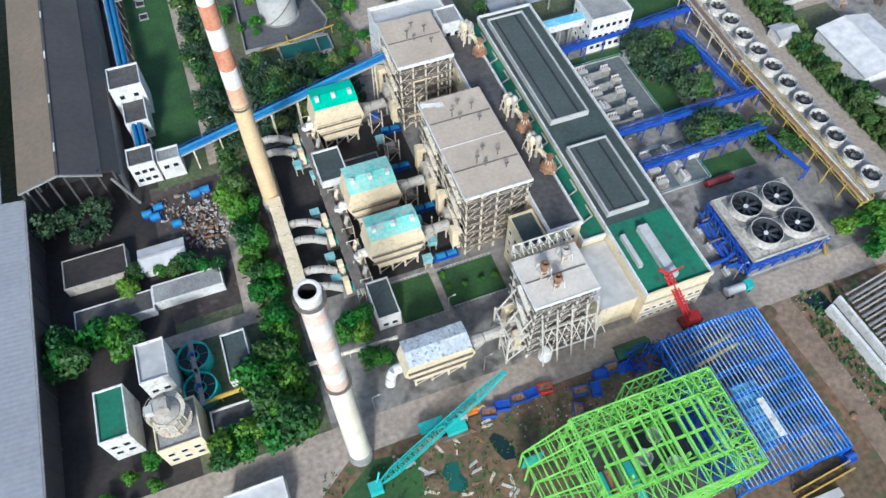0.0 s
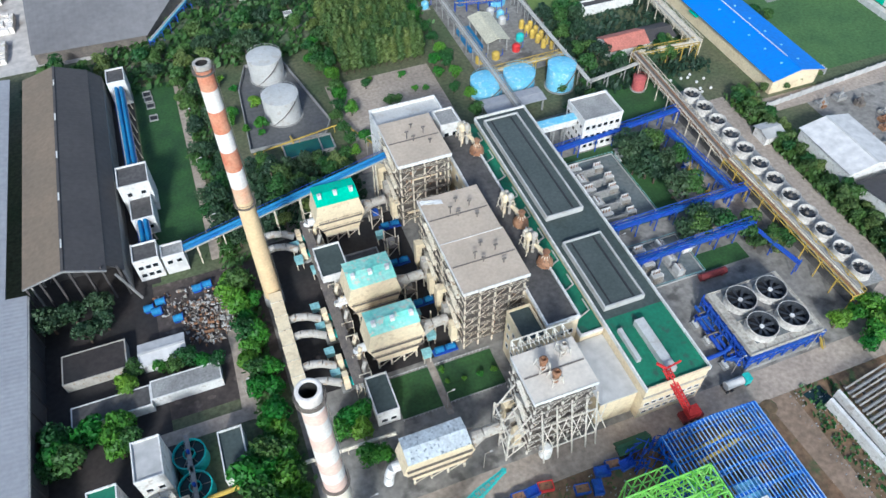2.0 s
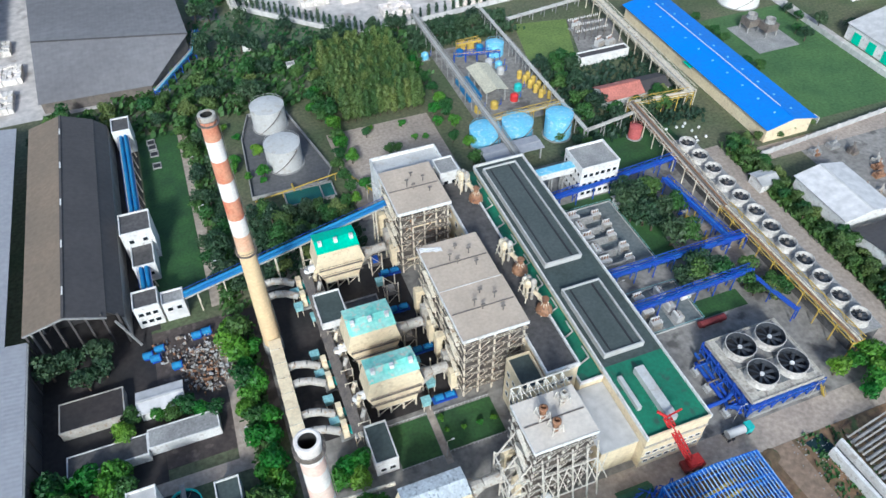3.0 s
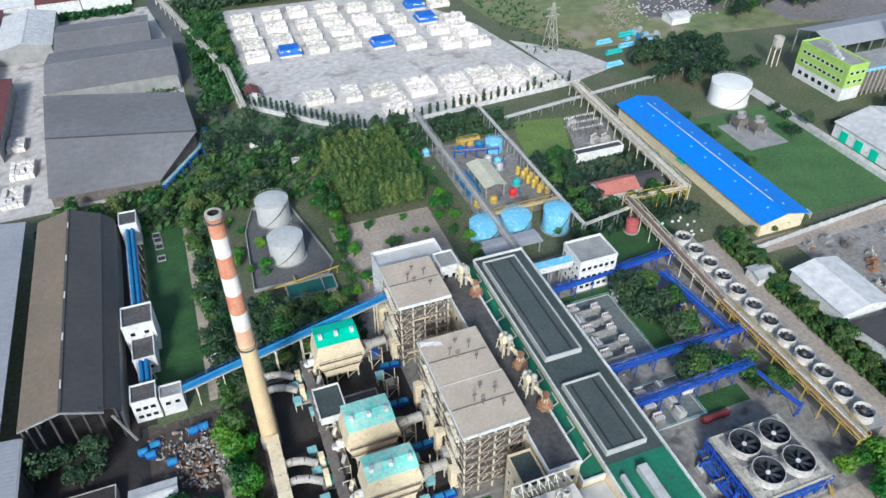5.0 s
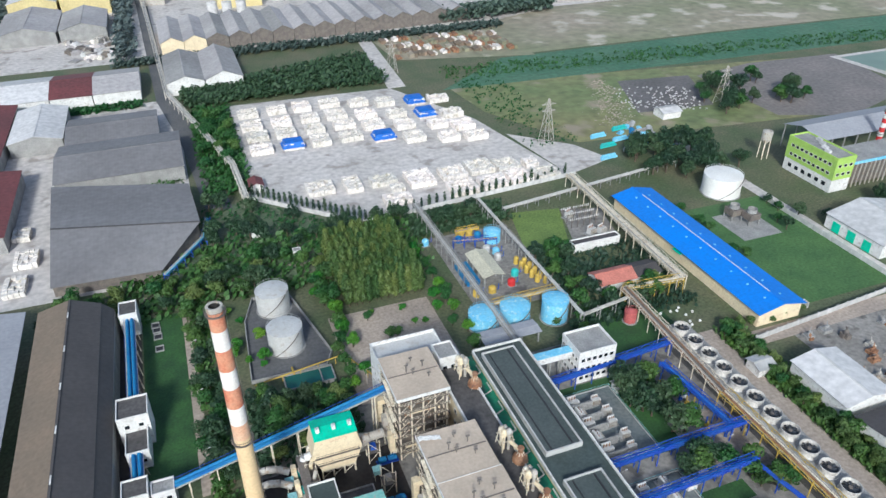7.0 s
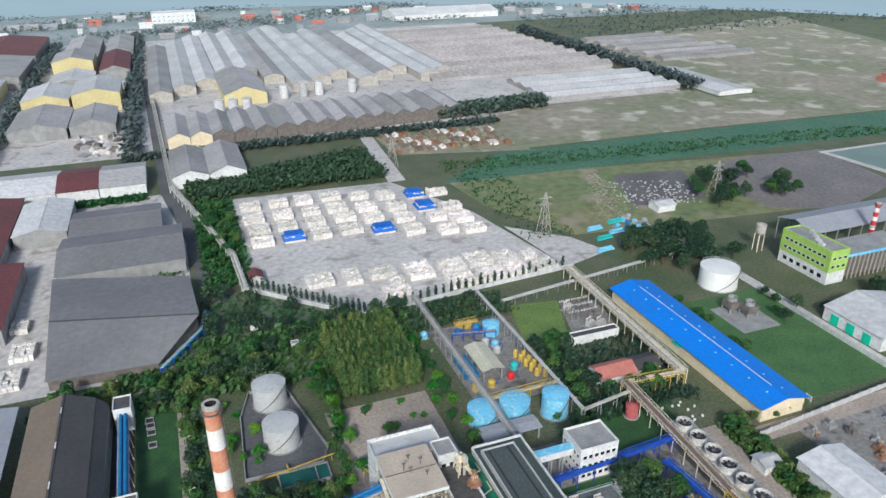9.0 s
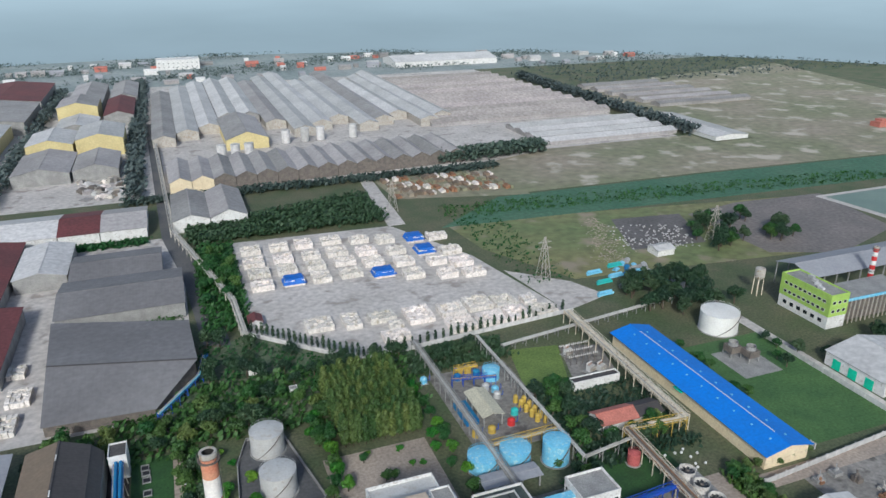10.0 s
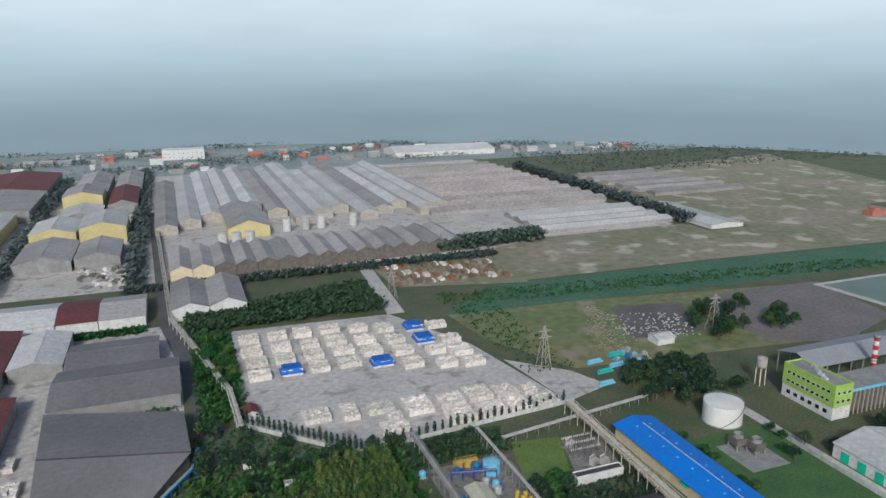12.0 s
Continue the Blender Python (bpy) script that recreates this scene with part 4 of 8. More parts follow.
def ash_pipe_rack():
    t = thing("pipe_bridge", "cream steel pipe bridge along the draught fans", "pipe rack", (13.6, 122, 0))
    for k in range(12):
        y = -28 + k * 5
        part("trestle", Mesh().bar((-.9, y, 0), (-.9, y, 5.5), .22).bar((.9, y, 0), (.9, y, 5.5), .22).bar((-.9, y, 5), (.9, y, 5), .2).bar((-.9, y, 1), (.9, y, 4.5), .12), STEEL, t)
    for x, z, r in ((-.7, 5.6, .28), (0, 5.6, .2), (.6, 5.65, .3), (.1, 4.2, .16)):
        part("pipe", Mesh().tube((x, -29, z), (x, 28, z), r, n=8), PIPE if r > .2 else STEEL, t)
    part("walkway", Mesh().box(-1.3, 1.3, -28, 27, 6.1, 6.2), GRATING, t)
    return t


ash_pipe_rack()


# ---- coal sheds and conveyors ----
def coal_shed():
    t = thing("coal_shed", "huge coal shed with brown and grey sheet roof and open end", "shed", (-47, 190, 0))
    y0, y1 = -45, 46
    # west slope lighter brown, east slopes much darker grey
    part("roof", Mesh().slab((-10.5, y0, 13.2), (0, y0, 16), (0, y1, 16), (-10.5, y1, 13.2), .2), BROWNROOF, t, "lighter brown sheet slope")
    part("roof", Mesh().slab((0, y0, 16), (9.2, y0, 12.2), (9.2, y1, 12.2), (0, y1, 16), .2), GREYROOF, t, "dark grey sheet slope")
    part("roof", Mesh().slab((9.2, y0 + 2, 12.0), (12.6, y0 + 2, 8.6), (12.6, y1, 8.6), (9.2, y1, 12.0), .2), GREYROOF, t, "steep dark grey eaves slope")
    part("ridge_cap", Mesh().box(-.35, .35, y0, y1, 15.95, 16.15), GREYROOF, t)
    for k in range(5):
        part("skylight", Mesh().box(-.15, .25, y0 + 8 + k * 18, y0 + 11 + k * 18, 16.16, 16.3), WHITE, t)
    part("wall", Mesh().box(12.0, 12.5, y0 + 2, y1, 0, 8.5), CONCRETE, t)
    part("wall", Mesh().box(-10.4, 12.0, y1 - .5, y1 - .1, 0, 9), CONCRETE, t)
    for k in range(7):
        x = -10 + k * 3.6
        # front columns take the dark sheet colour as painted interior shade
        part("column", Mesh().box(x - .25, x + .25, y0 + .6, y0 + 1.1, 0, 16 - abs(x) * .36), GREYROOF, t)
    for k in range(12):
        part("column", Mesh().box(-10.3, -9.8, y0 + 4 + k * 7.5, y0 + 4.5 + k * 7.5, 0, 13), CONCRETE, t)
    part("edge_truss", Mesh().bar((10.5, y0 + .5, 9.5), (14.5, y0 - 2.5, 1), .5).bar((-10.4, y0 - .1, 13), (0, y0 - .1, 15.8), .4).bar((0, y0 - .1, 15.8), (9.2, y0 - .1, 12), .4), CONCRETE, t, "pale edge truss")
    part("coal_heap", Mesh().add([(-9, y0 + 12, 0), (9, y0 + 12, 0), (9, y1 - 6, 0), (-9, y1 - 6, 0), (-1, y0 + 22, 7), (1, y0 + 22, 7), (1, y1 - 14, 7), (-1, y1 - 14, 7)],
         [(0, 1, 5, 4), (1, 2, 6, 5), (2, 3, 7, 6), (3, 0, 4, 7), (4, 5, 6, 7)]), COALSHADE, t, "black coal heap")
    return t


coal_shed()


def pale_shed():
    t = thing("storage_shed", "huge shed with pale blue-grey sheet roof", "shed", (-75, 150, 0))
    part("roof", Mesh().slab((-20, -88, 15), (17.6, -88, 10.4), (17.6, -4.6, 10.4), (-20, -4.6, 15), .25), PALESHEET, t)
    part("roof", Mesh().slab((-20, -4.5, 15), (12.6, -4.5, 10.8), (12.6, 92, 10.8), (-20, 92, 15), .25), PALESHEET, t)
    part("wall", Mesh().box(17.0, 17.5, -88, -5, 0, 10.2), GREYROOF, t, "dark sheet wall")
    part("wall", Mesh().box(-19.5, 17, -87.6, -87.2, 0, 10.2), GREYROOF, t)
    part("gutter", Mesh().box(17.6, 18.0, -88, -5, 9.9, 10.3), CONCRETE, t)
    for k in range(14):
        part("wall_rib", Mesh().box(17.5, 17.8, -86 + k * 6, -85.7 + k * 6, 0, 10), GREYROOF, t)
    return t


pale_shed()

flat_house("transfer_tower", -33.0, -24.4, 175.2, 184.0, 11.2, "white transfer tower with dark flat roof", win=((7.6, 2), (4.8, 3), (2, 3)), group="conveyor transfer towers")
flat_house("transfer_tower", -31.5, -25.4, 166.0, 175.0, 6.4, "low white tower annex with dark roof", win=((2.5, 2),), group="conveyor transfer towers")
flat_house("transfer_tower", -32.4, -25.8, 149.0, 155.4, 7.6, "white transfer tower with dark flat roof", win=((4.6, 3), (1.6, 3)), group="conveyor transfer towers")
flat_house("transfer_tower", -33.0, -27.2, 230.0, 238.0, 9.0, "white transfer tower with dark flat roof", win=((5.0, 2),), group="conveyor transfer towers")
flat_house("drive_house", -25.2, -19.4, 149.0, 153.6, 6.6, "small pale drive house at the conveyor foot", wallm=PALEASB, roofm=CONCRETE, win=((4, 2),))


def conveyor(p, q, w, h, label, legs=6, strips=2):
    t = thing("conveyor_gallery", label, "conveyor", ((p[0] + q[0]) / 2, (p[1] + q[1]) / 2, 0), "blue coal conveyors")
    c = Vector(t.location)
    a, b = Vector(p) - c, Vector(q) - c
    d = (b - a).normalized()
    side = d.cross(Vector((0, 0, 1))).normalized()
    part("deck", Mesh().bar(a, b, w + .5, .35), DUCT, t)
    for k in range(strips):
        off = side * (w * ((k + .5) / strips - .5))
        n = int((b - a).length / 2.4)
        cover = Mesh()
        r = w / strips * .46
        prof = [(math.cos(i * math.pi / 6) * r, math.sin(i * math.pi / 6) * h) for i in range(7)]
        vv = [e + off + side * u + Vector((0, 0, v + .18)) for e in (a, b) for u, v in prof]
        cover.add(vv, [(i, i + 1, 8 + i, 7 + i) for i in range(6)] + [tuple(range(6, -1, -1)), tuple(range(7, 14))])
        part("belt_cover", cover, CONVBLUE, t, "blue curved sheet cover")
    for k in range(legs):
        m = a + (b - a) * ((k + .5) / legs)
        lg = Mesh()
        for s in (-1, 1):
            lg.bar((m.x + side.x * s * w * .45, m.y + side.y * s * w * .45, m.z), (m.x + side.x * s * w * .7, m.y + side.y * s * w * .7, 0), .3)
        lg.bar((m.x - side.x * w * .6, m.y - side.y * w * .6, m.z * .4), (m.x + side.x * w * .6, m.y + side.y * w * .6, m.z * .8), .16)
        part("trestle", lg, STEEL, t)
    rail = Mesh()
    for s in (-1, 1):
        o = side * s * (w / 2 + .2)
        rail.bar(a + o + Vector((0, 0, 1.1)), b + o + Vector((0, 0, 1.1)), .08)
    part("railing", rail, BLUE, t)
    return t


conveyor((-19.6, 151.0, 6.2), (40.4, 155.0, 17.2), 2.4, .75, "blue covered twin coal conveyor rising on trestles", legs=8)
conveyor((-29.0, 184.0, 7.0), (-30.0, 230.0, 6.4), 3.0, 1.1, "blue covered coal conveyor beside the shed", legs=7)
conveyor((-28.6, 155.4, 5.0), (-28.8, 166.0, 5.4), 3.0, 1.1, "short blue covered coal conveyor", legs=2)


# ---- tanks ----
def tank(x, y, r, h, m, label, cone=.9, name="storage_tank", group="", stairs=True, roofm=None):
    t = thing(name, label, "tank", (x, y, 0), group)
    part("shell", Mesh().lathe(0, 0, [(r, 0), (r, h)], 40), m, t)
    part("roof", Mesh().lathe(0, 0, [(r + .08, h - .1), (r + .08, h + .12), (r * .5, h + cone * .75), (.01, h + cone)], 40), roofm or m, t)
    part("base", Mesh().lathe(0, 0, [(r + .5, 0), (r + .5, .3), (r, .32)], 40), CONCRETE, t)
    for k in range(1, 4):
        part("seam", Mesh().lathe(0, 0, [(r, h * k / 4 - .05), (r + .05, h * k / 4), (r, h * k / 4 + .05)], 40), m, t)
    if m is TANKBLUE:
        for k in (.3, .55, .8):
            zz = h + cone * (1 - k) * (1.0 if k > .5 else .9)
            part("roof_seam", Mesh().lathe(0, 0, [(r * k - .12, zz), (r * k, zz + .14), (r * k + .12, zz - .02)], 32), TANKGREY, t)
    rail = Mesh()
    rail.lathe(0, 0, [(r - .05, h + .95), (r + .02, h + .95), (r + .02, h + 1.02), (r - .05, h + 1.02)], 40)
    for k in range(20):
        a = k * math.pi / 10
        rail.bar((r * math.cos(a) * .99, r * math.sin(a) * .99, h), (r * math.cos(a) * .99, r * math.sin(a) * .99, h + 1), .06)
    part("roof_railing", rail, m, t)
    if stairs:
        st = Mesh()
        n = 14
        for k in range(n):
            a0, a1 = -2.4 + k * 1.5 / n, -2.4 + (k + 1) * 1.5 / n
            st.bar(((r + .5) * math.cos(a0), (r + .5) * math.sin(a0), h * k / n), ((r + .5) * math.cos(a1), (r + .5) * math.sin(a1), h * (k + 1) / n), .35, .1)
        part("spiral_stair", st, GRATING, t)
    return t


tank(18.9, 228, 6.0, 8.6, TANKGREY, "pale grey cylindrical oil tank in a walled bund", group="oil tanks in the bund")
tank(19.4, 204.8, 6.0, 8.6, TANKGREY, "pale grey cylindrical oil tank in a walled bund", group="oil tanks in the bund")
tank(87.3, 191.4, 5.5, 5.4, TANKBLUE, "light blue water tank with stained roof", group="light blue water tanks")
tank(99.6, 191.4, 5.5, 5.4, TANKBLUE, "light blue water tank with stained roof", group="light blue water tanks")
tank(112.8, 186.0, 4.8, 8.6, TANKBLUE, "taller light blue water tank with stained roof", group="light blue water tanks")
tank(137.4, 174.6, 2.2, 4.4, mat("red_tank", (0.50, 0.12, 0.11), (0.42, 0.10, 0.10)), "small dull red fire water tank", group="", stairs=False)
tank(113.6, 243.0, 3.6, 5.0, TANKBLUE, "small light blue tank in the treatment yard", stairs=False)
tank(233.4, 244.4, 8.9, 9.6, mat("white_tank", (0.82, 0.80, 0.76), (0.72, 0.69, 0.64), s1=.1, amt=.12), "big white storage tank")
sheet("pavement_bund", [(7.5, 222), (12, 236), (25, 236), (33, 196), (30, 190), (5.5, 190)], 0.05, ASPHALT, "dark floor of the tank bund", "pavement")


def bund():
    t = thing("bund_wall", "low concrete wall round the oil tanks", "wall", (18, 210, 0))
    pts = [(-12.5, -20), (-10.5, 12), (-6, 26), (7, 26), (15.2, -14), (12, -20.2)]
    for a, b in zip(pts, pts[1:] + pts[:1]):
        part("wall_panel", Mesh().bar((*a, .7), (*b, .7), .35, 1.4), CONCRETE, t)
    return t


bund()


def yellow_line(name, pts, r, label, m=YELLOW, legs=True, leg_h=0):
    t = thing(name, label, "pipe", (pts[0][0], pts[0][1], 0))
    loc = [(p[0] - pts[0][0], p[1] - pts[0][1], p[2]) for p in pts]
    for a, b in zip(loc, loc[1:]):
        part("pipe", Mesh().tube(a, b, r, n=8), m, t)
        n = max(1, int((Vector(b) - Vector(a)).length / 6))
        for k in range(n):
            q = Vector(a).lerp(Vector(b), (k + .5) / n)
            part("support", Mesh().bar((q.x, q.y, 0), (q.x, q.y, q.z), .2), m, t)
    return t


yellow_line("fuel_pipe", [(6, 186.5, 2.2), (36, 190.5, 2.8), (43, 176, 2.8)], .25, "yellow fuel pipe on short supports")
yellow_line("fuel_pipe", [(-26.5, 80.6, 3), (-4.8, 81.2, 3)], .55, "yellow pipe trunk on supports")
yellow_line("water_pipe", [(-4.8, 81.2, 3), (18, 80.6, 3)], .5, "weathered pale pipe trunk on supports", m=STEEL)
yellow_line("fuel_pipe", [(18.8, 192, 1.2), (18.8, 187, 2.6)], .35, "yellow pipe to the oil tank")


def basin(x0, x1, y0, y1):
    t = thing("settling_basin", "concrete basin of murky green water", "basin", ((x0 + x1) / 2, (y0 + y1) / 2, 0))
    hx, hy = (x1 - x0) / 2, (y1 - y0) / 2
    part("rim", Mesh().box(-hx, hx, -hy, -hy + .4, 0, 1.3).box(-hx, hx, hy - .4, hy, 0, 1.3).box(-hx, -hx + .4, -hy + .4, hy - .4, 0, 1.3).box(hx - .4, hx, -hy + .4, hy - .4, 0, 1.3).box(hx * .45, hx * .45 + .35, -hy + .4, hy - .4, 0, 1.3), CONCRETE, t)
    part("water", Mesh().box(-hx + .4, hx - .4, -hy + .4, hy - .4, .1, .7), WATER, t, "green water")
    return t


basin(15.2, 31.4, 181.6, 189.2)
for k, y in enumerate((236 - 3, 230, 226, 219)):
    b = thing("inspection_pit", "open concrete inspection pit in the lawn", "pit", (-22.6 + k * .3, y, 0), "row of lawn pits")
    part("rim", Mesh().box(-1.4, 1.4, -1.6, -1.3, 0, .5).box(-1.4, 1.4, 1.3, 1.6, 0, .5).box(-1.4, -1.1, -1.3, 1.3, 0, .5).box(1.1, 1.4, -1.3, 1.3, 0, .5), CONCRETE, b)
    part("pit_floor", Mesh().box(-1.1, 1.1, -1.3, 1.3, .02, .12), DARK, b)

# ---- houses in and round the plant ----
flat_house("control_block", 40.6, 61.0, 160.6, 171.0, 20, "pale grey flat-roofed block behind the boiler house", roofm=TANKGREY, win=((8, 6), (13, 6)), par=1.2)
flat_house("stair_tower", 57.4, 63.4, 156.0, 163.0, 21.5, "white stair tower with flat roof", win=((17.5, 2), (14, 2)), roofm=CONCRETE)
flat_house("bunker_annex", 50.5, 56.4, 84.6, 94.0, 16, "cream annex with green-grey roof", wallm=CREAM, roofm=HALLROOF, win=((4, 2), (8, 2), (12, 2)), par=.9)
flat_house("office_block", 103.0, 116.4, 152.6, 163.6, 12, "white three-storey office block with stained flat roof", roofm=CONCRETE, win=((1.6, 6), (5.2, 6), (8.8, 6)), par=.9)
flat_house("switch_house", 15.0, 20.4, 85.0, 95.2, 5.2, "small white switch house with green roof", roofm=HALLROOF, win=((1.6, 2),))
flat_house("electric_room", 13.2, 20.4, 125.8, 136.4, 8, "small white electrical room with dark green roof", roofm=HALLROOF, win=((1.6, 2), (4.8, 2)))
flat_house("pump_room", 21.0, 30.0, 126.0, 133.5, 5, "low dark-roofed pump room", wallm=CONCRETE, win=((1.4, 3),))


def bridge():
    t = thing("link_bridge", "covered pale blue link bridge on posts", "bridge", (95.5, 158.0, 0))
    part("gallery", Mesh().box(-7.2, 7.4, -1.2, 1.2, 8, 10.6), WHITE, t)
    part("roof", Mesh().box(-7.4, 7.4, -1.5, 1.5, 10.6, 10.85), TANKBLUE, t, "light blue roof")
    for x in (-4, 0, 4):
        part("post", Mesh().box(x - .25, x + .25, -1, -.5, 0, 8).box(x - .25, x + .25, .5, 1, 0, 8), CONCRETE, t)
    return t


bridge()
flat_house("workshop", -33.0, -16.6, 109.0, 114.2, 3.2, "long low white workshop with grey roof", roofm=CONCRETE, win=(), par=.15)
flat_house("workshop", -51.0, -33.1, 107.8, 113.4, 3.2, "long low white workshop with stained brown roof", roofm=DARKROOF, win=(), par=.15)
flat_house("store_hut", -52.6, -37.6, 120.4, 129.0, 3.2, "low grimy store hut with blackened roof", wallm=DUCT, roofm=COALSHADE, win=(), par=.2)
gable_house("tool_shed", -34.2, -24.0, 119.2, 125.0, 3.6, 4.4, "small shed with pale curved sheet roof", PALEASB, along="x")
flat_house("pump_house", -19.8, -14.4, 82.0, 94.0, 5, "pump house with dark green flat roof", roofm=HALLROOF, win=((1.6, 2),))
flat_house("treatment_house", -36.4, -30.4, 84.6, 94.0, 12, "tall narrow white house with pale peeling roof", roofm=PALEASB, win=((3, 2), (7, 2)))
flat_house("ash_house", -46.4, -40.4, 75.6, 87.2, 10, "white house with green roof by the coal yard", roofm=HALLGREEN, win=((3, 2), (6, 2)))
flat_house("store_hut", -25.6, -16.4, 72.8, 77.6, 3.2, "low white store hut with dark roof", roofm=DARKROOF, win=((1, 3),))
flat_house("crusher_base", -36.0, -27.0, 70.4, 80.0, 8.5, "cream stepped crusher house under the silo", wallm=CREAM, roofm=CONCRETE, win=((2, 3), (5, 3)))


def ash_silo():
    t = thing("ash_silo", "ribbed grey ash silo above a cream base", "silo", (-31.4, 75.4, 8.6))
    part("shell", Mesh().lathe(0, 0, [(3.0, 0), (3.0, 7), (2.8, 7.4), (1.2, 8.4), (.01, 8.4)], 28), DUCT, t)
    for k in range(14):
        a = k * math.pi / 7
        part("rib", Mesh().bar((3.05 * math.cos(a), 3.05 * math.sin(a), 0), (3.05 * math.cos(a), 3.05 * math.sin(a), 7), .18), STEEL, t)
    part("filter_box", Mesh().box(-1.4, 1.2, -1.0, 1.4, 8.2, 10.4), DUCT, t, "grey dust filter")
    part("filter_box", Mesh().box(-3.4, -1.8, -.6, 1.0, 7.6, 9.6), PALEASB, t)
    f = Mesh()
    for z in (2.4, 7.3):
        f.lathe(0, 0, [(3.05, z), (3.9, z), (3.9, z + .1), (3.05, z + .1)], 24)
        f.lathe(0, 0, [(3.85, z + 1.05), (3.92, z + 1.05), (3.92, z + 1.12), (3.85, z + 1.12)], 24)
        for k in range(14):
            a = k * math.pi / 7
            f.bar((3.88 * math.cos(a), 3.88 * math.sin(a), z), (3.88 * math.cos(a), 3.88 * math.sin(a), z + 1.1), .08)
    part("gallery", f, STEEL, t)
    return t


ash_silo()


def clarifier(x, y):
    t = thing("clarifier", "round teal-walled clarifier with dark water and bridge", "clarifier", (x, y, 0), "pair of clarifiers")
    part("wall", Mesh().lathe(0, 0, [(3.7, 0), (3.7, 4), (3.4, 4), (3.4, 1)], 32), TEAL, t, "teal painted tank wall")
    part("water", Mesh().lathe(0, 0, [(3.4, 3.2), (.01, 3.2)], 32), DARKWATER, t, "dark water")
    part("inner_ring", Mesh().lathe(0, 0, [(1.3, 2.8), (1.3, 4.2), (1.15, 4.2), (1.15, 2.8)], 24), TEAL, t)
    part("bridge", Mesh().box(-.5, .5, -4.6, 4.6, 4.1, 4.3).bar((-.5, -4.6, 5.2), (-.5, 4.6, 5.2), .08).bar((.5, -4.6, 5.2), (.5, 4.6, 5.2), .08), CONCRETE, t)
    part("gear_motor", Mesh().lathe(0, 0, [(.4, 4.3), (.4, 5.3), (.01, 5.4)], 12), BLUE, t)
    for k in range(6):
        a = k * math.pi / 3
        part("launder_arm", Mesh().bar((1.3 * math.cos(a), 1.3 * math.sin(a), 3.6), (3.4 * math.cos(a), 3.4 * math.sin(a), 3.6), .1), GRATING, t)
    return t


clarifier(-26.6, 92.0)
clarifier(-26.4, 84.0)


# ---- cooling towers ----
def fan_blades(t, x, y, z, r, hub):
    part("hub", Mesh().lathe(x, y, [(.01, z + .5), (.55, z + .45), (.6, z), (.01, z - .1)], 16), hub, t)
    for k in range(8):
        a = k * math.pi / 4
        c, s = math.cos(a), math.sin(a)
        p = [(x + c * .5 - s * .2, y + s * .5 + c * .2, z + .25), (x + c * .5 + s * .2, y + s * .5 - c * .2, z + .05),
             (x + c * r + s * .5, y + s * r - c * .5, z + .02), (x + c * r - s * .4, y + s * r + c * .4, z + .22)]
        part("fan_blade", Mesh().add(p + [(q[0], q[1], q[2] - .08) for q in p], [(0, 1, 2, 3), (7, 6, 5, 4), (0, 4, 5, 1), (1, 5, 6, 2), (2, 6, 7, 3), (3, 7, 4, 0)]), BLADE, t)


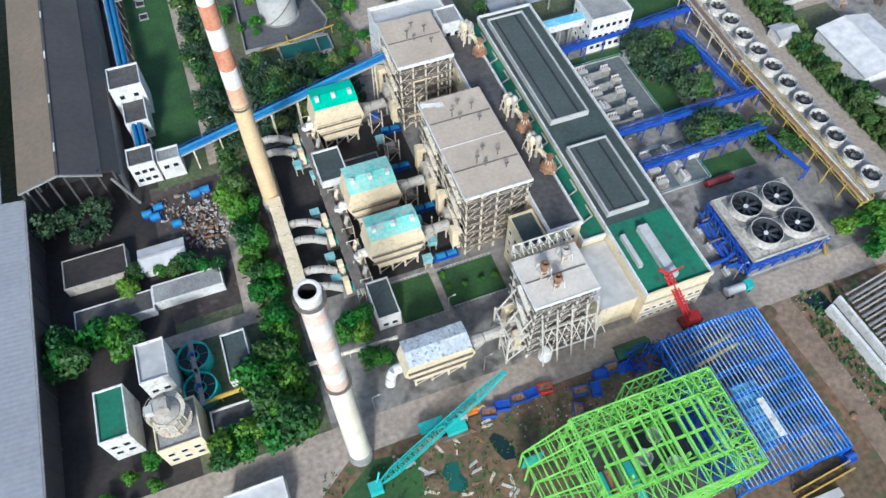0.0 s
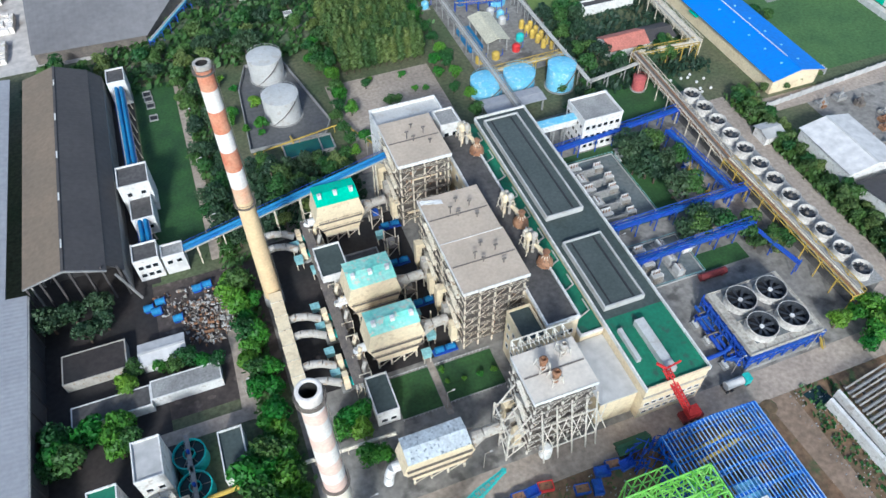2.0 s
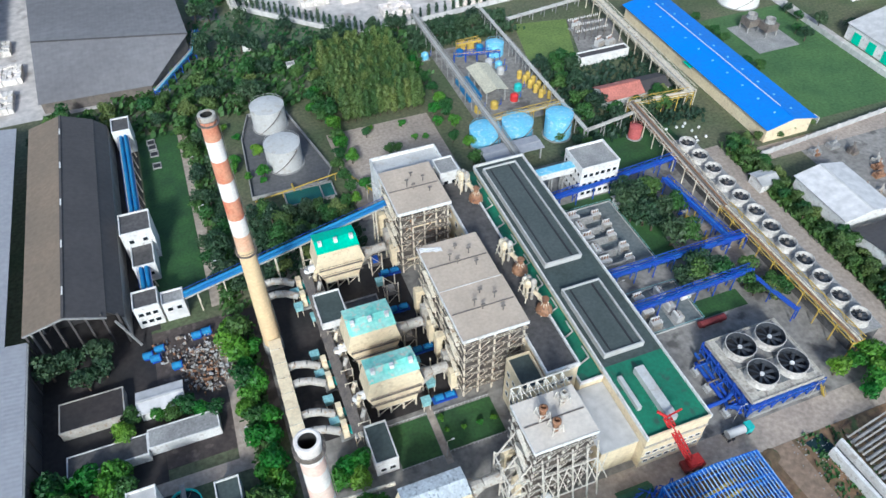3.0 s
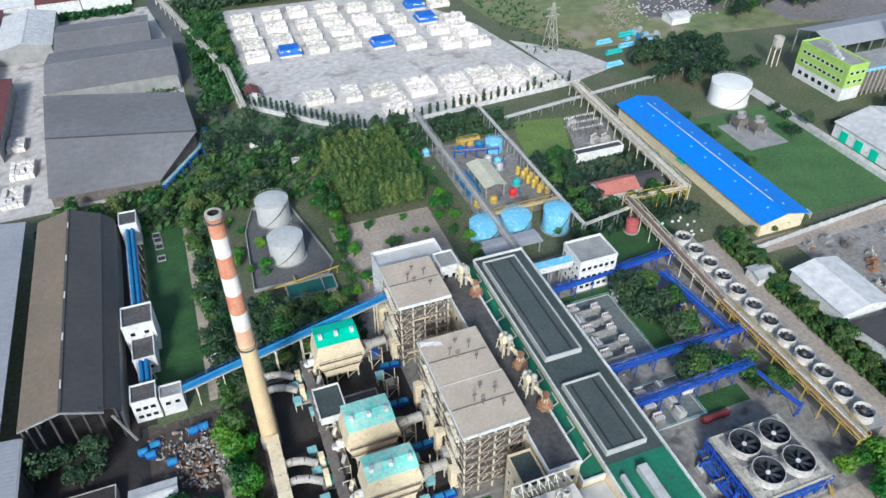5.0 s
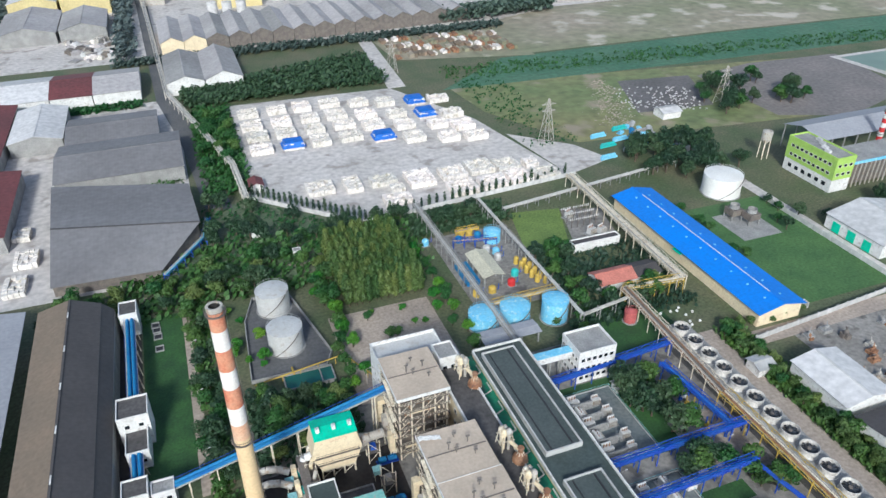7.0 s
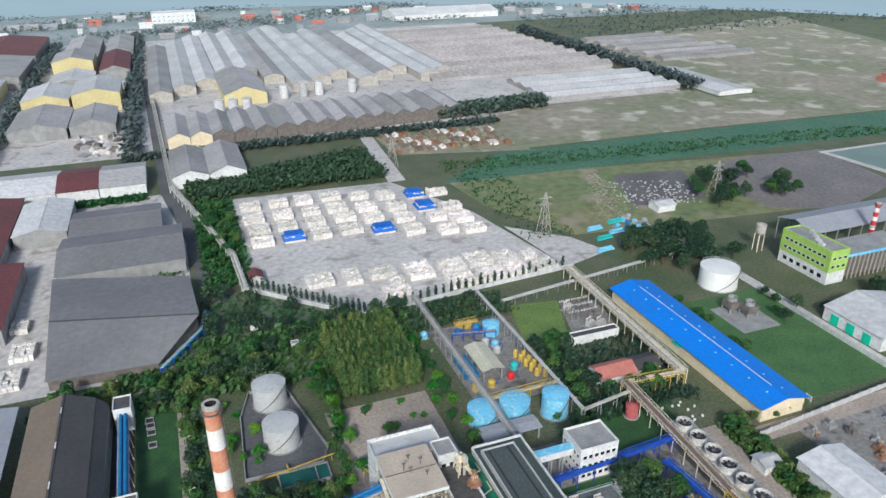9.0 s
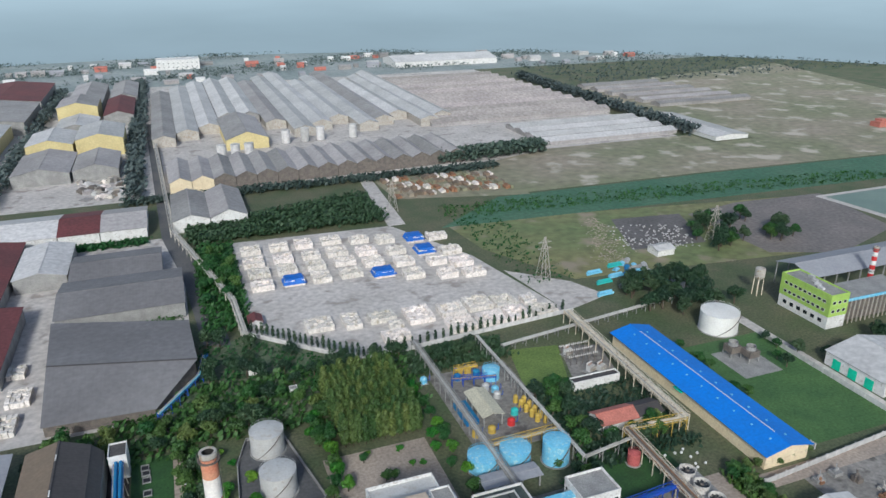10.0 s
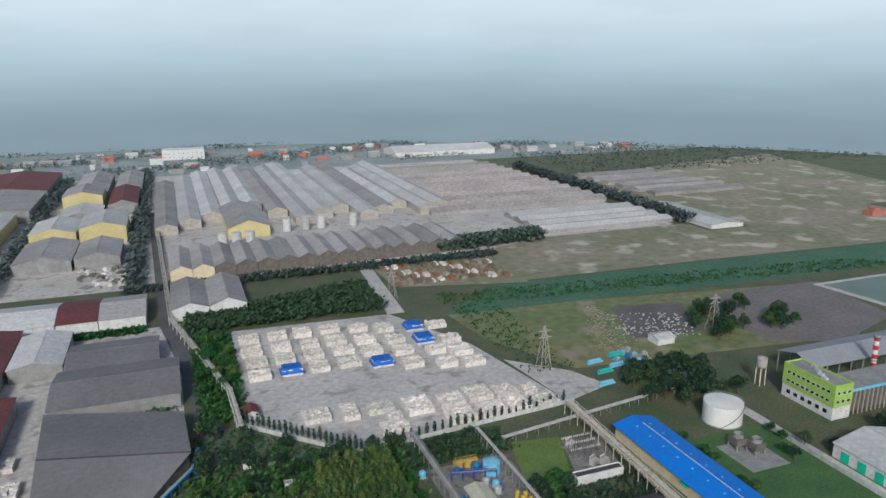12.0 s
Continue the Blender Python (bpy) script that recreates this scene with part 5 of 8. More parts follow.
def cooling_tower():
    t = thing("cooling_tower", "four-cell cooling tower with beige deck on deep blue frame", "cooling tower", (114, 77, 0))
    part("casing", Mesh().box(-9.4, 9.4, -8.4, 8.4, 1.3, 6.4), mat("louvre_navy", (.035, .05, .12), (.05, .06, .10), rib=("Z", .6)), t, "dark blue louvred casing")
    for s in (-1, 1):
        for k in range(5):
            z = 1.9 + k * .9
            part("louvre", Mesh().slab((-9.6, s * 8.5 - .5, z), (9.6, s * 8.5 - .5, z), (9.6, s * 8.5 + .5, z + .3 * -s), (-9.6, s * 8.5 + .5, z + .3 * -s), .08), BLUE, t)
            part("louvre", Mesh().slab((s * 9.5 - .5, -8.6, z), (s * 9.5 + .5, -8.6, z - .3 * s), (s * 9.5 + .5, 8.6, z - .3 * s), (s * 9.5 - .5, 8.6, z), .08), BLUE, t)
    deck = mat("beige_deck", (.52, .48, .41), (.40, .37, .32), s1=.3, s2=1.4, stain=(.25, .22, .19))
    part("deck", Mesh().box(-10.4, 10.4, -9.4, 9.4, 6.4, 6.9), deck, t, "beige stained deck")
    part("deck_edge", Mesh().box(-10.6, -10.4, -9.6, 9.6, 5.9, 7.15).box(10.4, 10.6, -9.6, 9.6, 5.9, 7.15).box(-10.4, 10.4, -9.6, -9.4, 5.9, 7.15).box(-10.4, 10.4, 9.4, 9.6, 5.9, 7.15), deck, t)
    part("deck_plate", Mesh().box(-8.2, 9.6, -.2, 8.8, 6.9, 6.98).box(-7.6, 9.2, -7.4, -.6, 6.9, 6.96), mat("dark_deck", (.13, .14, .145), (.24, .22, .20), s1=.25, s2=1.2, amt=.4), t, "dark deck plates")
    part("basin", Mesh().box(-11.2, 11.2, -10.2, 10.2, 0, 1.2), CONCRETE, t, "stained basin wall")
    for x in (-10.6, -7.1, -3.5, 0, 3.5, 7.1, 10.6):
        for y in (-9.9, 9.9):
            part("post", Mesh().bar((x, y, 0), (x, y, 6.4), .32), BLUE, t)
            if x < 10:
                part("brace", Mesh().bar((x, y, 1.2), (x + 3.5, y, 6.2), .18), BLUE, t)
    for y in (-9.9, -6.6, -3.3, 0, 3.3, 6.6):
        for x in (-11.0, 11.0):
            part("post", Mesh().bar((x, y, 0), (x, y, 6.4), .32), BLUE, t)
            part("brace", Mesh().bar((x, y, 1.2), (x, y + 3.3, 6.2), .18), BLUE, t)
    part("side_beam", Mesh().bar((-11, -9.9, 5.2), (-11, 9.9, 5.2), .5).bar((-11, -9.9, 3.2), (-11, 9.9, 3.2), .3).bar((-11, -9.9, 5.2), (11, -9.9, 5.2), .5).bar((-11, -9.9, 3.2), (11, -9.9, 3.2), .3), BLUE, t)
    ringm = mat("ring_cream", (.62, .58, .53), (.50, .47, .43), s1=.3, s2=1.6, stain=(.36, .32, .28))
    for x in (-4.4, 4.6):
        for y in (-4.2, 4.4):
            st = part("fan_ring", Mesh().lathe(x, y, [(3.95, 6.9), (3.7, 8.0), (3.9, 9.3), (3.68, 9.3)], 40), ringm, t, "cream stained fan ring")
            # ring inside and floor disc are coloured dark against the cream ring
            part("ring_lining", Mesh().lathe(x, y, [(3.68, 9.3), (3.5, 8.0), (3.6, 7.0)], 40), BLADE, st, "dark lining")
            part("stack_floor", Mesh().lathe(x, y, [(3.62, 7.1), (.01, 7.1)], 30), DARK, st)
            fan_blades(st, x, y, 8.1, 3.4, WHITE)
    part("header_pipe", Mesh().pipe([(-12.8, 8, 1), (-13, -6, 1), (-11, -8, 3)], .6, 10), BLUE, t)
    part("header_pipe", Mesh().pipe([(-12, 10, 2), (-12, -9, 2)], .45, 10), BLUE, t)
    part("feed_pipe", Mesh().pipe([(-26, -4.6, 1.4), (-12.4, -4.2, 1.4), (-11.6, -4.2, 4)], .55, 10), BLUE, t)
    st = Mesh()
    for k in range(12):
        st.box(8 + k * .3, 8.3 + k * .3, -12, -11, 6.4 - k * .55, 6.5 - k * .55)
    st.bar((8, -11, 7.4), (11.6, -11, 1.2), .1).bar((8, -12, 7.4), (11.6, -12, 1.2), .1)
    part("stair", st, YELLOW, t, "yellow access stair")
    return t


cooling_tower()


def fan_row():
    t = thing("cooling_tower_row", "long row of twelve cooling cells with white fan stacks", "cooling tower", (145.4, 118, 0))
    part("casing", Mesh().box(-4.2, 4.2, -43, 43, 0, 5.6), mat("louvre_dark", (.16, .15, .14), (.11, .105, .1), rib=("Z", .6)), t, "dark louvred casing")
    part("deck", Mesh().box(-4.6, 4.6, -43.4, 43.4, 5.6, 6.1), CONCRETE, t, "stained grey deck")
    for k in range(12):
        y = -39.2 + k * 7.11
        st = part("fan_ring", Mesh().lathe(0, y, [(2.9, 6.1), (2.55, 7.2), (2.75, 8.6), (2.55, 8.6), (2.35, 7.2), (2.7, 6.2)], 30), bpy.data.materials["ring_cream"], t, "stained cream fan ring")
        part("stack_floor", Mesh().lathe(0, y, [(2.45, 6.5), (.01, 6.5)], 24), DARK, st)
        fan_blades(st, 0, y, 7.6, 2.25, GRATING)
    return t


fan_row()


# ---- pipe racks ----
def rack(name, p, q, w, h, pipes, frame_m, pipe_m, label, step=6, deck=False, truss=True):
    p, q = Vector((*p, 0)), Vector((*q, 0))
    t = thing(name, label, "pipe rack", p, "")
    d = q - p
    L = d.length
    d.normalize()
    s = Vector((d.y, -d.x, 0))
    n = max(2, int(L / step))
    for k in range(n + 1):
        c = d * (L * k / n)
        f = Mesh()
        for g in (-1, 1):
            f.bar(c + s * g * w / 2, c + s * g * w / 2 + Vector((0, 0, h + .8)), .26)
        f.bar(c - s * w * .6 + Vector((0, 0, h - .2)), c + s * w * .6 + Vector((0, 0, h - .2)), .26).bar(c - s * w / 2 + Vector((0, 0, 1)), c + s * w / 2 + Vector((0, 0, h - .5)), .14)
        part("trestle", f, frame_m, t)
    for k in range(pipes):
        o = s * w * ((k + .5) / pipes - .5) + Vector((0, 0, h + .25 + .1 * (k % 2)))
        part("pipe", Mesh().tube(o, d * L + o, .16 + .1 * ((k * 7) % 3), n=8), pipe_m[k % len(pipe_m)], t)
    if truss:
        for g in (-1, 1):
            tr = Mesh()
            o = s * g * w * .55
            tr.bar(o + Vector((0, 0, h)), d * L + o + Vector((0, 0, h)), .18).bar(o + Vector((0, 0, h + 1.3)), d * L + o + Vector((0, 0, h + 1.3)), .16)
            m = n * 2
            for k in range(m):
                a, b = d * (L * k / m) + o, d * (L * (k + 1) / m) + o
                tr.bar(a + Vector((0, 0, h + 1.3 * (k % 2))), b + Vector((0, 0, h + 1.3 * ((k + 1) % 2))), .12)
            part("side_truss", tr, frame_m, t)
    if deck:
        part("walkway", Mesh().bar(Vector((0, 0, h + .85)), d * L + Vector((0, 0, h + .85)), w * .45, .08), frame_m, t)
    return t


rack("pipe_rack", (88.5, 150.6), (139.5, 154.6), 2.0, 5.4, 3, BLUE, [BLUE, BLUESTEEL], "deep blue pipe rack with blue pipes")
rack("pipe_rack", (88.5, 116.0), (139.0, 116.4), 2.0, 5.4, 3, BLUE, [BLUE, BLUESTEEL], "deep blue pipe rack with blue pipes")
rack("pipe_rack", (88.5, 103.2), (131.5, 104.2), 2.0, 5.4, 3, BLUE, [BLUE, BLUESTEEL], "deep blue pipe rack with blue pipes")
rack("pipe_rack", (131.0, 104), (134.5, 88), 1.6, 4.4, 3, BLUE, [BLUE], "short deep blue pipe rack", truss=False)
rack("pipe_rack", (131.0, 147), (134.0, 117), 2.2, 4.8, 3, BLUE, [BLUE, BLUESTEEL], "blue pipe rack among equipment")
rack("pipe_rack", (139.6, 128), (140.6, 73), 3.4, 6, 4, YELLOW, [PIPE, STEEL, RUST], "yellow steel pipe rack beside the cooling cells")
rack("pipe_rack", (142.0, 186), (139.6, 128), 3.4, 6, 5, STEEL, [DUCT, RUST, GRATING], "rusty cream steel pipe rack")
rack("pipe_rack", (169.4, 276), (166.0, 184), 4.0, 6, 6, STEEL, [PIPE, TANKGREY, STEEL], "pale steel pipe rack beside the blue-roofed shed", deck=True)
rack("pipe_rack", (142, 186), (166, 184), 3.0, 5.6, 4, YELLOW, [PIPE, STEEL], "yellow steel pipe rack with pipes", step=5)
rack("pipe_rack", (90.4, 276), (91.2, 168), 2.0, 5.6, 3, CONCRETE, [PIPE, TANKGREY], "pale pipe rack past the treatment yard")
rack("pipe_rack", (118.9, 270), (119.5, 178), 1.6, 5.6, 3, CONCRETE, [PIPE, TANKGREY], "pale pipe rack past the treatment yard", truss=False)
rack("pipe_rack", (92, 196.5), (119, 197), 1.8, 4.5, 3, YELLOW, [PIPE, YELLOW], "yellow pipe rack between tanks and yard", step=5)
rack("pipe_rack", (120, 178.5), (142, 182), 1.6, 4.8, 3, CONCRETE, [PIPE], "pale pipe rack past the red tank", truss=False)
rack("pipe_rack", (128, 262), (230, 276), 2.4, 3.0, 5, CONCRETE, [PIPE, TANKGREY], "pale pipe rack along the storage yard", truss=False)
rack("pipe_rack", (20.5, 312), (19, 350), 2.4, 4.5, 3, WHITESTEEL, [PIPE, TANKGREY], "white pipe rack along the road", deck=True)
rack("pipe_rack", (19, 350), (-7, 470), 2.4, 4.5, 3, WHITESTEEL, [PIPE, TANKGREY], "white pipe rack along the road", step=9)
rack("pipe_rack", (-7, 470), (-17, 760), 2.6, 4.5, 3, WHITESTEEL, [PIPE, TANKGREY], "white pipe rack along the far road", step=14)


# ---- transformers ----
def transformer(x, y, turn=0, s=1.0):
    t = thing("transformer", "grey oil transformer with radiators and bushings", "transformer", (x, y, 0), "transformers by the turbine hall")
    t.rotation_euler[2] = radians(turn)
    t.scale = (s, s, s)
    part("plinth", Mesh().box(-3, 3, -2.2, 2.2, 0, .4), CONCRETE, t)
    part("tank_body", Mesh().box(-1.8, 1.8, -1.1, 1.1, .4, 3.2), TANKGREY, t)
    for k in range(6):
        part("radiator_fin", Mesh().box(-1.7 + k * .62, -1.45 + k * .62, -2.0, -1.1, .8, 2.9), DUCT, t)
    for k in range(3):
        part("bushing", Mesh().lathe(-1.0 + k, .3, [(.16, 3.2), (.22, 3.5), (.1, 4.6), (.01, 4.7)], 10), RUST, t)
    part("conservator", Mesh().tube((-1.6, .9, 4.0), (1.6, .9, 4.0), .42, n=14), WHITE, t)
    part("control_box", Mesh().box(2.0, 2.7, -.6, .6, .4, 2.4), WHITE, t)
    return t


def blast_wall(x, y, w):
    return solid("blast_wall", Mesh().box(-w / 2, w / 2, -.2, .2, 0, 3.2).box(-w / 2 - .15, -w / 2 + .25, -.5, .5, 0, 3.4), CONCRETE, "pale concrete blast wall between transformers", "wall", (x, y, 0), "blast walls")


BAY = mat("bay_floor", (0.13, 0.155, 0.16), (0.18, 0.19, 0.185), s1=0.1, s2=0.9, amt=0.35)
sheet("pavement_transformers", rect(92.5, 112, 120.5, 148), 0.07, BAY, "grey gravel transformer yard", "pavement")
sheet("pavement_transformers_south", rect(93, 112, 97, 111.5), 0.07, BAY, "grey gravel transformer yard", "pavement")
for x0, x1, y0, y1 in ((92.5, 112, 120.5, 148), (93, 112, 97, 111.5)):
    t = thing("bay_kerb", "pale green kerb and railing round a transformer bay", "kerb", (x0, y0, 0), "transformer bay kerbs")
    w, d = x1 - x0, y1 - y0
    part("kerb", Mesh().box(0, w, -.2, 0, 0, .5).box(0, w, d, d + .2, 0, .5).box(w, w + .2, -.2, d + .2, 0, .5), PALEASB, t)
    part("railing", Mesh().bar((0, -.1, 1.2), (w + .1, -.1, 1.2), .1).bar((w + .1, -.1, 1.2), (w + .1, d + .1, 1.2), .1).bar((w + .1, d + .1, 1.2), (0, d + .1, 1.2), .1), TEALPALE, t, "pale green rail")
    for k in range(int(d / 2.5) + 1):
        part("rail_post", Mesh().box(w + .05, w + .15, k * 2.5 - .05, k * 2.5 + .05, .5, 1.2), TEALPALE, t)
for k, y in enumerate((144, 139, 134.5, 129, 124)):
    transformer(96.4, y, 90 if k % 2 else 0, .9)
    transformer(104.0 + k % 2, y - 1, 0, .7)
    blast_wall(98.5, y - 2.4, 7)
for y in (108.6, 103.6, 99.4):
    transformer(98, y, 0, .8)
    transformer(105, y, 90, .75)
solid("oil_drain_tank", Mesh().tube((-4, 0, 1.1), (4, 0, 1.1), 1.0, n=16).box(-3, -2.4, -.8, .8, 0, .5).box(2.4, 3, -.8, .8, 0, .5), mat("maroon_tank", (.28, .05, .05)), "long maroon cylinder tank lying on saddles", "tank", (113.2, 95, 0))
t = thing("tank_lorry", "pale teal and white tank lorry parked on the road", "lorry", (98.0, 64.4, 0))
part("barrel", Mesh().tube((-2.6, 0, 2.0), (2.2, 0, 2.0), 1.1, n=18), PALEASB, t, "white rounded barrel")
part("chassis", Mesh().box(-2.9, 4.2, -.8, .8, .7, .95), GRATING, t)
part("cab", Mesh().prism([(2.6, -1.1), (4.2, -1.1), (4.5, -.9), (4.5, .9), (4.2, 1.1), (2.6, 1.1)], .7, 2.8), TEAL, t, "teal cab")
part("windscreen", Mesh().box(4.4, 4.53, -.8, .8, 1.8, 2.5), WINDOW, t)
for wx in (-2.2, -1.0, 3.5):
    for wy in (-1.05, 1.05):
        part("wheel", Mesh().tube((wx, wy - .14, .5), (wx, wy + .14, .5), .5, n=14), DARK, t)
gable_house("kiosk", 112.6, 116.6, 144, 147.2, 2.6, 3.4, "small grey-roofed kiosk in the garden", PALEASB, along="x")
gable_house("kiosk", 110.2, 113.2, 104.6, 107.2, 2.6, 3.4, "small grey-roofed kiosk in the garden", PALEASB, along="x")
for k in range(18):
    rng = random.Random(k)
    x, y = 127.5 + rng.random() * 8, 118 + rng.random() * 30
    w = .6 + rng.random()
    p = thing("pump_skid", "small pump skid with blue and yellow piping", "pump", (x, y, 0), "pump skids by the pipe racks")
    part("skid_base", Mesh().box(-w, w, -.5, .5, 0, .4), CONCRETE, p)
    part("pump_casing", Mesh().tube((-w * .6, 0, .9), (w * .7, 0, .9), .45, n=12), (BLUE, YELLOW, TANKGREY)[k % 3], p)
    part("pipe_riser", Mesh().tube((0, .3, .8), (0, .3, 2.6 + w), .2, n=8), (YELLOW, BLUE)[k % 2], p)

for x, y in ((37, 144), (36.9, 99), (36.8, 114.8), (35, 130)):
    p = thing("feed_pump", "bright blue pump set on a skid", "pump", (x, y, 0), "blue pump sets by the boilers")
    part("skid_base", Mesh().box(-3.2, 3.2, -1, 1, 0, .35), BLUE, p)
    part("pump_casing", Mesh().tube((-2.6, 0, 1.2), (-.4, 0, 1.2), .85, n=14), CONVBLUE, p)
    part("motor", Mesh().tube((.2, 0, 1.2), (2.6, 0, 1.2), .75, n=14).box(.8, 1.8, -.3, .3, 1.8, 2.2), CONVBLUE, p)


# ---- blue-roofed shed and its neighbours ----
t = gable_house("warehouse", 177.5, 196.5, 155.5, 249, 6.2, 8.6, "long warehouse with bright blue sheet roof and cream walls", BLUEROOF, wallm=CREAM, along="y", cat="warehouse", win=0, over=1.2)
part("ridge_light", Mesh().box(-.17, .17, -40, 40, 8.7, 8.86), WHITE, t, "pale ridge line")
for k in range(10):
    for s in (-1, 1):
        part("roof_vent", Mesh().box(s * 3.4 - .35, s * 3.4 + .35, -42 + k * 9, -41.4 + k * 9, 7.6, 8.1), TANKBLUE, t)
part("door_canopy", Mesh().box(-10.8, -9.4, -3, 2, 4.6, 4.9), GREENROOF, t, "green canopy")


def lime_building():
    t = thing("lime_building", "lime green plant building with white base and flat roof", "building", (286.2, 240.2, 0))
    part("base_wall", Mesh().box(-5.5, 5.5, -15, 15, 0, 6.5), WHITE, t, "white base storey")
    part("wall", Mesh().box(-5.7, 5.7, -15.2, 15.2, 6.5, 17), LIMEWALL, t)
    part("roof", Mesh().box(-5.3, 5.3, -14.8, 14.8, 17, 17.2), CONCRETE, t)
    part("parapet", Mesh().box(-5.8, -5.3, -15.2, 15.2, 16.8, 17.9).box(5.3, 5.8, -15.2, 15.2, 16.8, 17.9).box(-5.3, 5.3, -15.3, -14.8, 16.8, 17.9).box(-5.3, 5.3, 14.8, 15.3, 16.8, 17.9), LIMEWALL, t)
    windows(t, "y", -13, 13, -5.7, (8.6, 13), 9, 1.8, 1.3, -1)
    windows(t, "x", -5, 5, -15.2, (8.6, 13), 3, 1.8, 1.3, -1)
    windows(t, "y", -13, 13, -5.5, (2.4,), 6, 2.4, 2.0, -1)
    for k in range(4):
        part("roof_unit", Mesh().box(-4 + k * 2.2, -2.4 + k * 2.2, -8 + k * 4, -5 + k * 4, 17.2, 18.4), PALEASB, t)
    return t


lime_building()
t = thing("frame_building", "dark steel frame building with blue-edged flat roof", "building", (301.6, 234, 0))
part("roof", Mesh().box(-9, 32, -8, 8, 13, 13.6), CONCRETE, t)
part("edge", Mesh().box(-9.3, 32.3, -8.4, -8, 12.4, 13.8), TANKBLUE, t)
part("core", Mesh().box(-6, 30, -5, 7, 0, 12.8), GRATING, t)
for k in range(14):
    part("column", Mesh().box(-9 + k * 2.9, -8.5 + k * 2.9, -8, -7.5, 0, 13), DUCT, t)
t = gable_house("open_store", 299, 385, 253, 277, 12.5, 16, "wide open store with grey curved sheet roof", PALESHEET, along="x", open_ends=True)
chimney(333, 247.4, 27, 1.5, 1.2, [(27, REDPAINT), (24.2, WHITE), (21.8, REDPAINT), (19.4, WHITE), (17, REDPAINT), (14.6, WHITE), (12.2, REDPAINT), (9.8, PALEASB)], "slim steel chimney with bright red and white bands")
t = thing("water_tower", "weathered grey hopper on tall steel legs", "silo", (279, 268, 0))
part("hopper", Mesh().lathe(0, 0, [(.5, 8), (2.6, 10.5), (2.6, 15), (.01, 16)], 20), DUCT, t)
for a in range(4):
    part("leg", Mesh().bar((2.4 * math.cos(a * 1.571 + .8), 2.4 * math.sin(a * 1.571 + .8), 0), (2.2 * math.cos(a * 1.571 + .8), 2.2 * math.sin(a * 1.571 + .8), 13), .4), STEEL, t)
gable_house("green_door_shed", 255, 290, 173, 202, 6.5, 10.5, "pale-roofed shed with white wall and green doors", PALEASB, along="y", cat="warehouse", win=0)
for y in (196, 188, 180):
    solid("shed_door", Mesh().box(-.12, 0, -2, 2, 0, 4.6).box(-.2, -.12, -.1, .1, 0, 4.6), GREENROOF, "tall green sliding shed door", "door", (254.9, y, 0), "green shed doors")


def small_cooler(x, y):
    t = thing("small_cooling_cell", "small cooling cell with round pale stack on blue legs", "cooling tower", (x, y, 0), "two small cooling cells")
    part("casing", Mesh().box(-2.8, 2.8, -2.8, 2.8, 2.4, 5.4), GRATING, t)
    for c in (-2.6, 2.6):
        for d in (-2.6, 2.6):
            part("leg", Mesh().box(c - .2, c + .2, d - .2, d + .2, 0, 2.4), CONCRETE, t)
    part("fan_ring", Mesh().lathe(0, 0, [(2.2, 5.4), (2.0, 6.4), (2.1, 7.2), (1.9, 7.2), (1.85, 5.6), (.01, 5.6)], 24), CONCRETE, t)
    return t


small_cooler(222, 222)
small_cooler(226.5, 216)
sheet("pavement_cells", rect(214, 234, 204, 226), 0.08, CONCRETE, "grey concrete slab with basins", "pavement")

# boundary walls
for a, b in (((172, 149.5), (262, 157)), ((203, 160), (203, 158)), ((20, 320), (66, 276)), ((66, 276), (178, 285.5)), ((248, 232), (248, 160))):
    d = Vector((b[0] - a[0], b[1] - a[1], 0))
    t = thing("boundary_wall", "pale grey concrete boundary wall with posts", "wall", (*a, 0), "boundary walls")
    part("panel", Mesh().bar((0, 0, 1.1), d + Vector((0, 0, 1.1)), .22, 2.2), PALEASB, t)
    n = max(2, int(d.length / 5))
    for k in range(n + 1):
        q = d * (k / n)
        part("post", Mesh().box(q.x - .25, q.x + .25, q.y - .25, q.y + .25, 0, 2.5), PALEASB, t)

# east sheds
gable_house("workshop_shed", 169.6, 187.6, 109.5, 131.5, 6.2, 8.2, "grey sheet-roofed workshop shed", PALEASB, along="y", cat="shed")
gable_house("workshop_shed", 170.0, 196.0, 84, 106, 5.2, 7.2, "dark sheet-roofed workshop shed", GREYROOF, along="x", cat="shed")
gable_house("workshop_shed", 159.6, 166.0, 134, 140, 3.4, 4.4, "small white-walled hut with grey roof", PALEASB, along="x", cat="shed")
rng = random.Random(11)
for k in range(26):
    x, y = 189 + rng.random() * 34, 112 + rng.random() * 33
    w, d, h = .6 + rng.random() * 1.3, .6 + rng.random() * 1.1, .5 + rng.random() * 1.3
    solid("scrap_machine", Mesh().box(-w, w, -d, d, 0, h).tube((-w * .5, 0, h), (w * .6, .2, h + .8), .5, n=10).bar((-w, -d, h), (w, d, h + 1.6), .3), (RUST, GRATING, DUCT, CONCRETE)[k % 4], "rusty discarded machine part on bare ground", "scrap", (x, y, 0), "scrap machines in the east yard")
sheet("ground_east_yard", rect(187, 300, 100, 147), 0.035, YARD, "grey-brown scrap yard", "ground")
for k in range(14):
    solid("white_sack", Mesh().lathe(0, 0, [(.4, 0), (.55, .4), (.35, .8), (.01, .85)], 8), WHITE, "white sack lying on the grass", "sack", (150 + rng.random() * 12, 163 + rng.random() * 12, 0), "scattered white sacks")


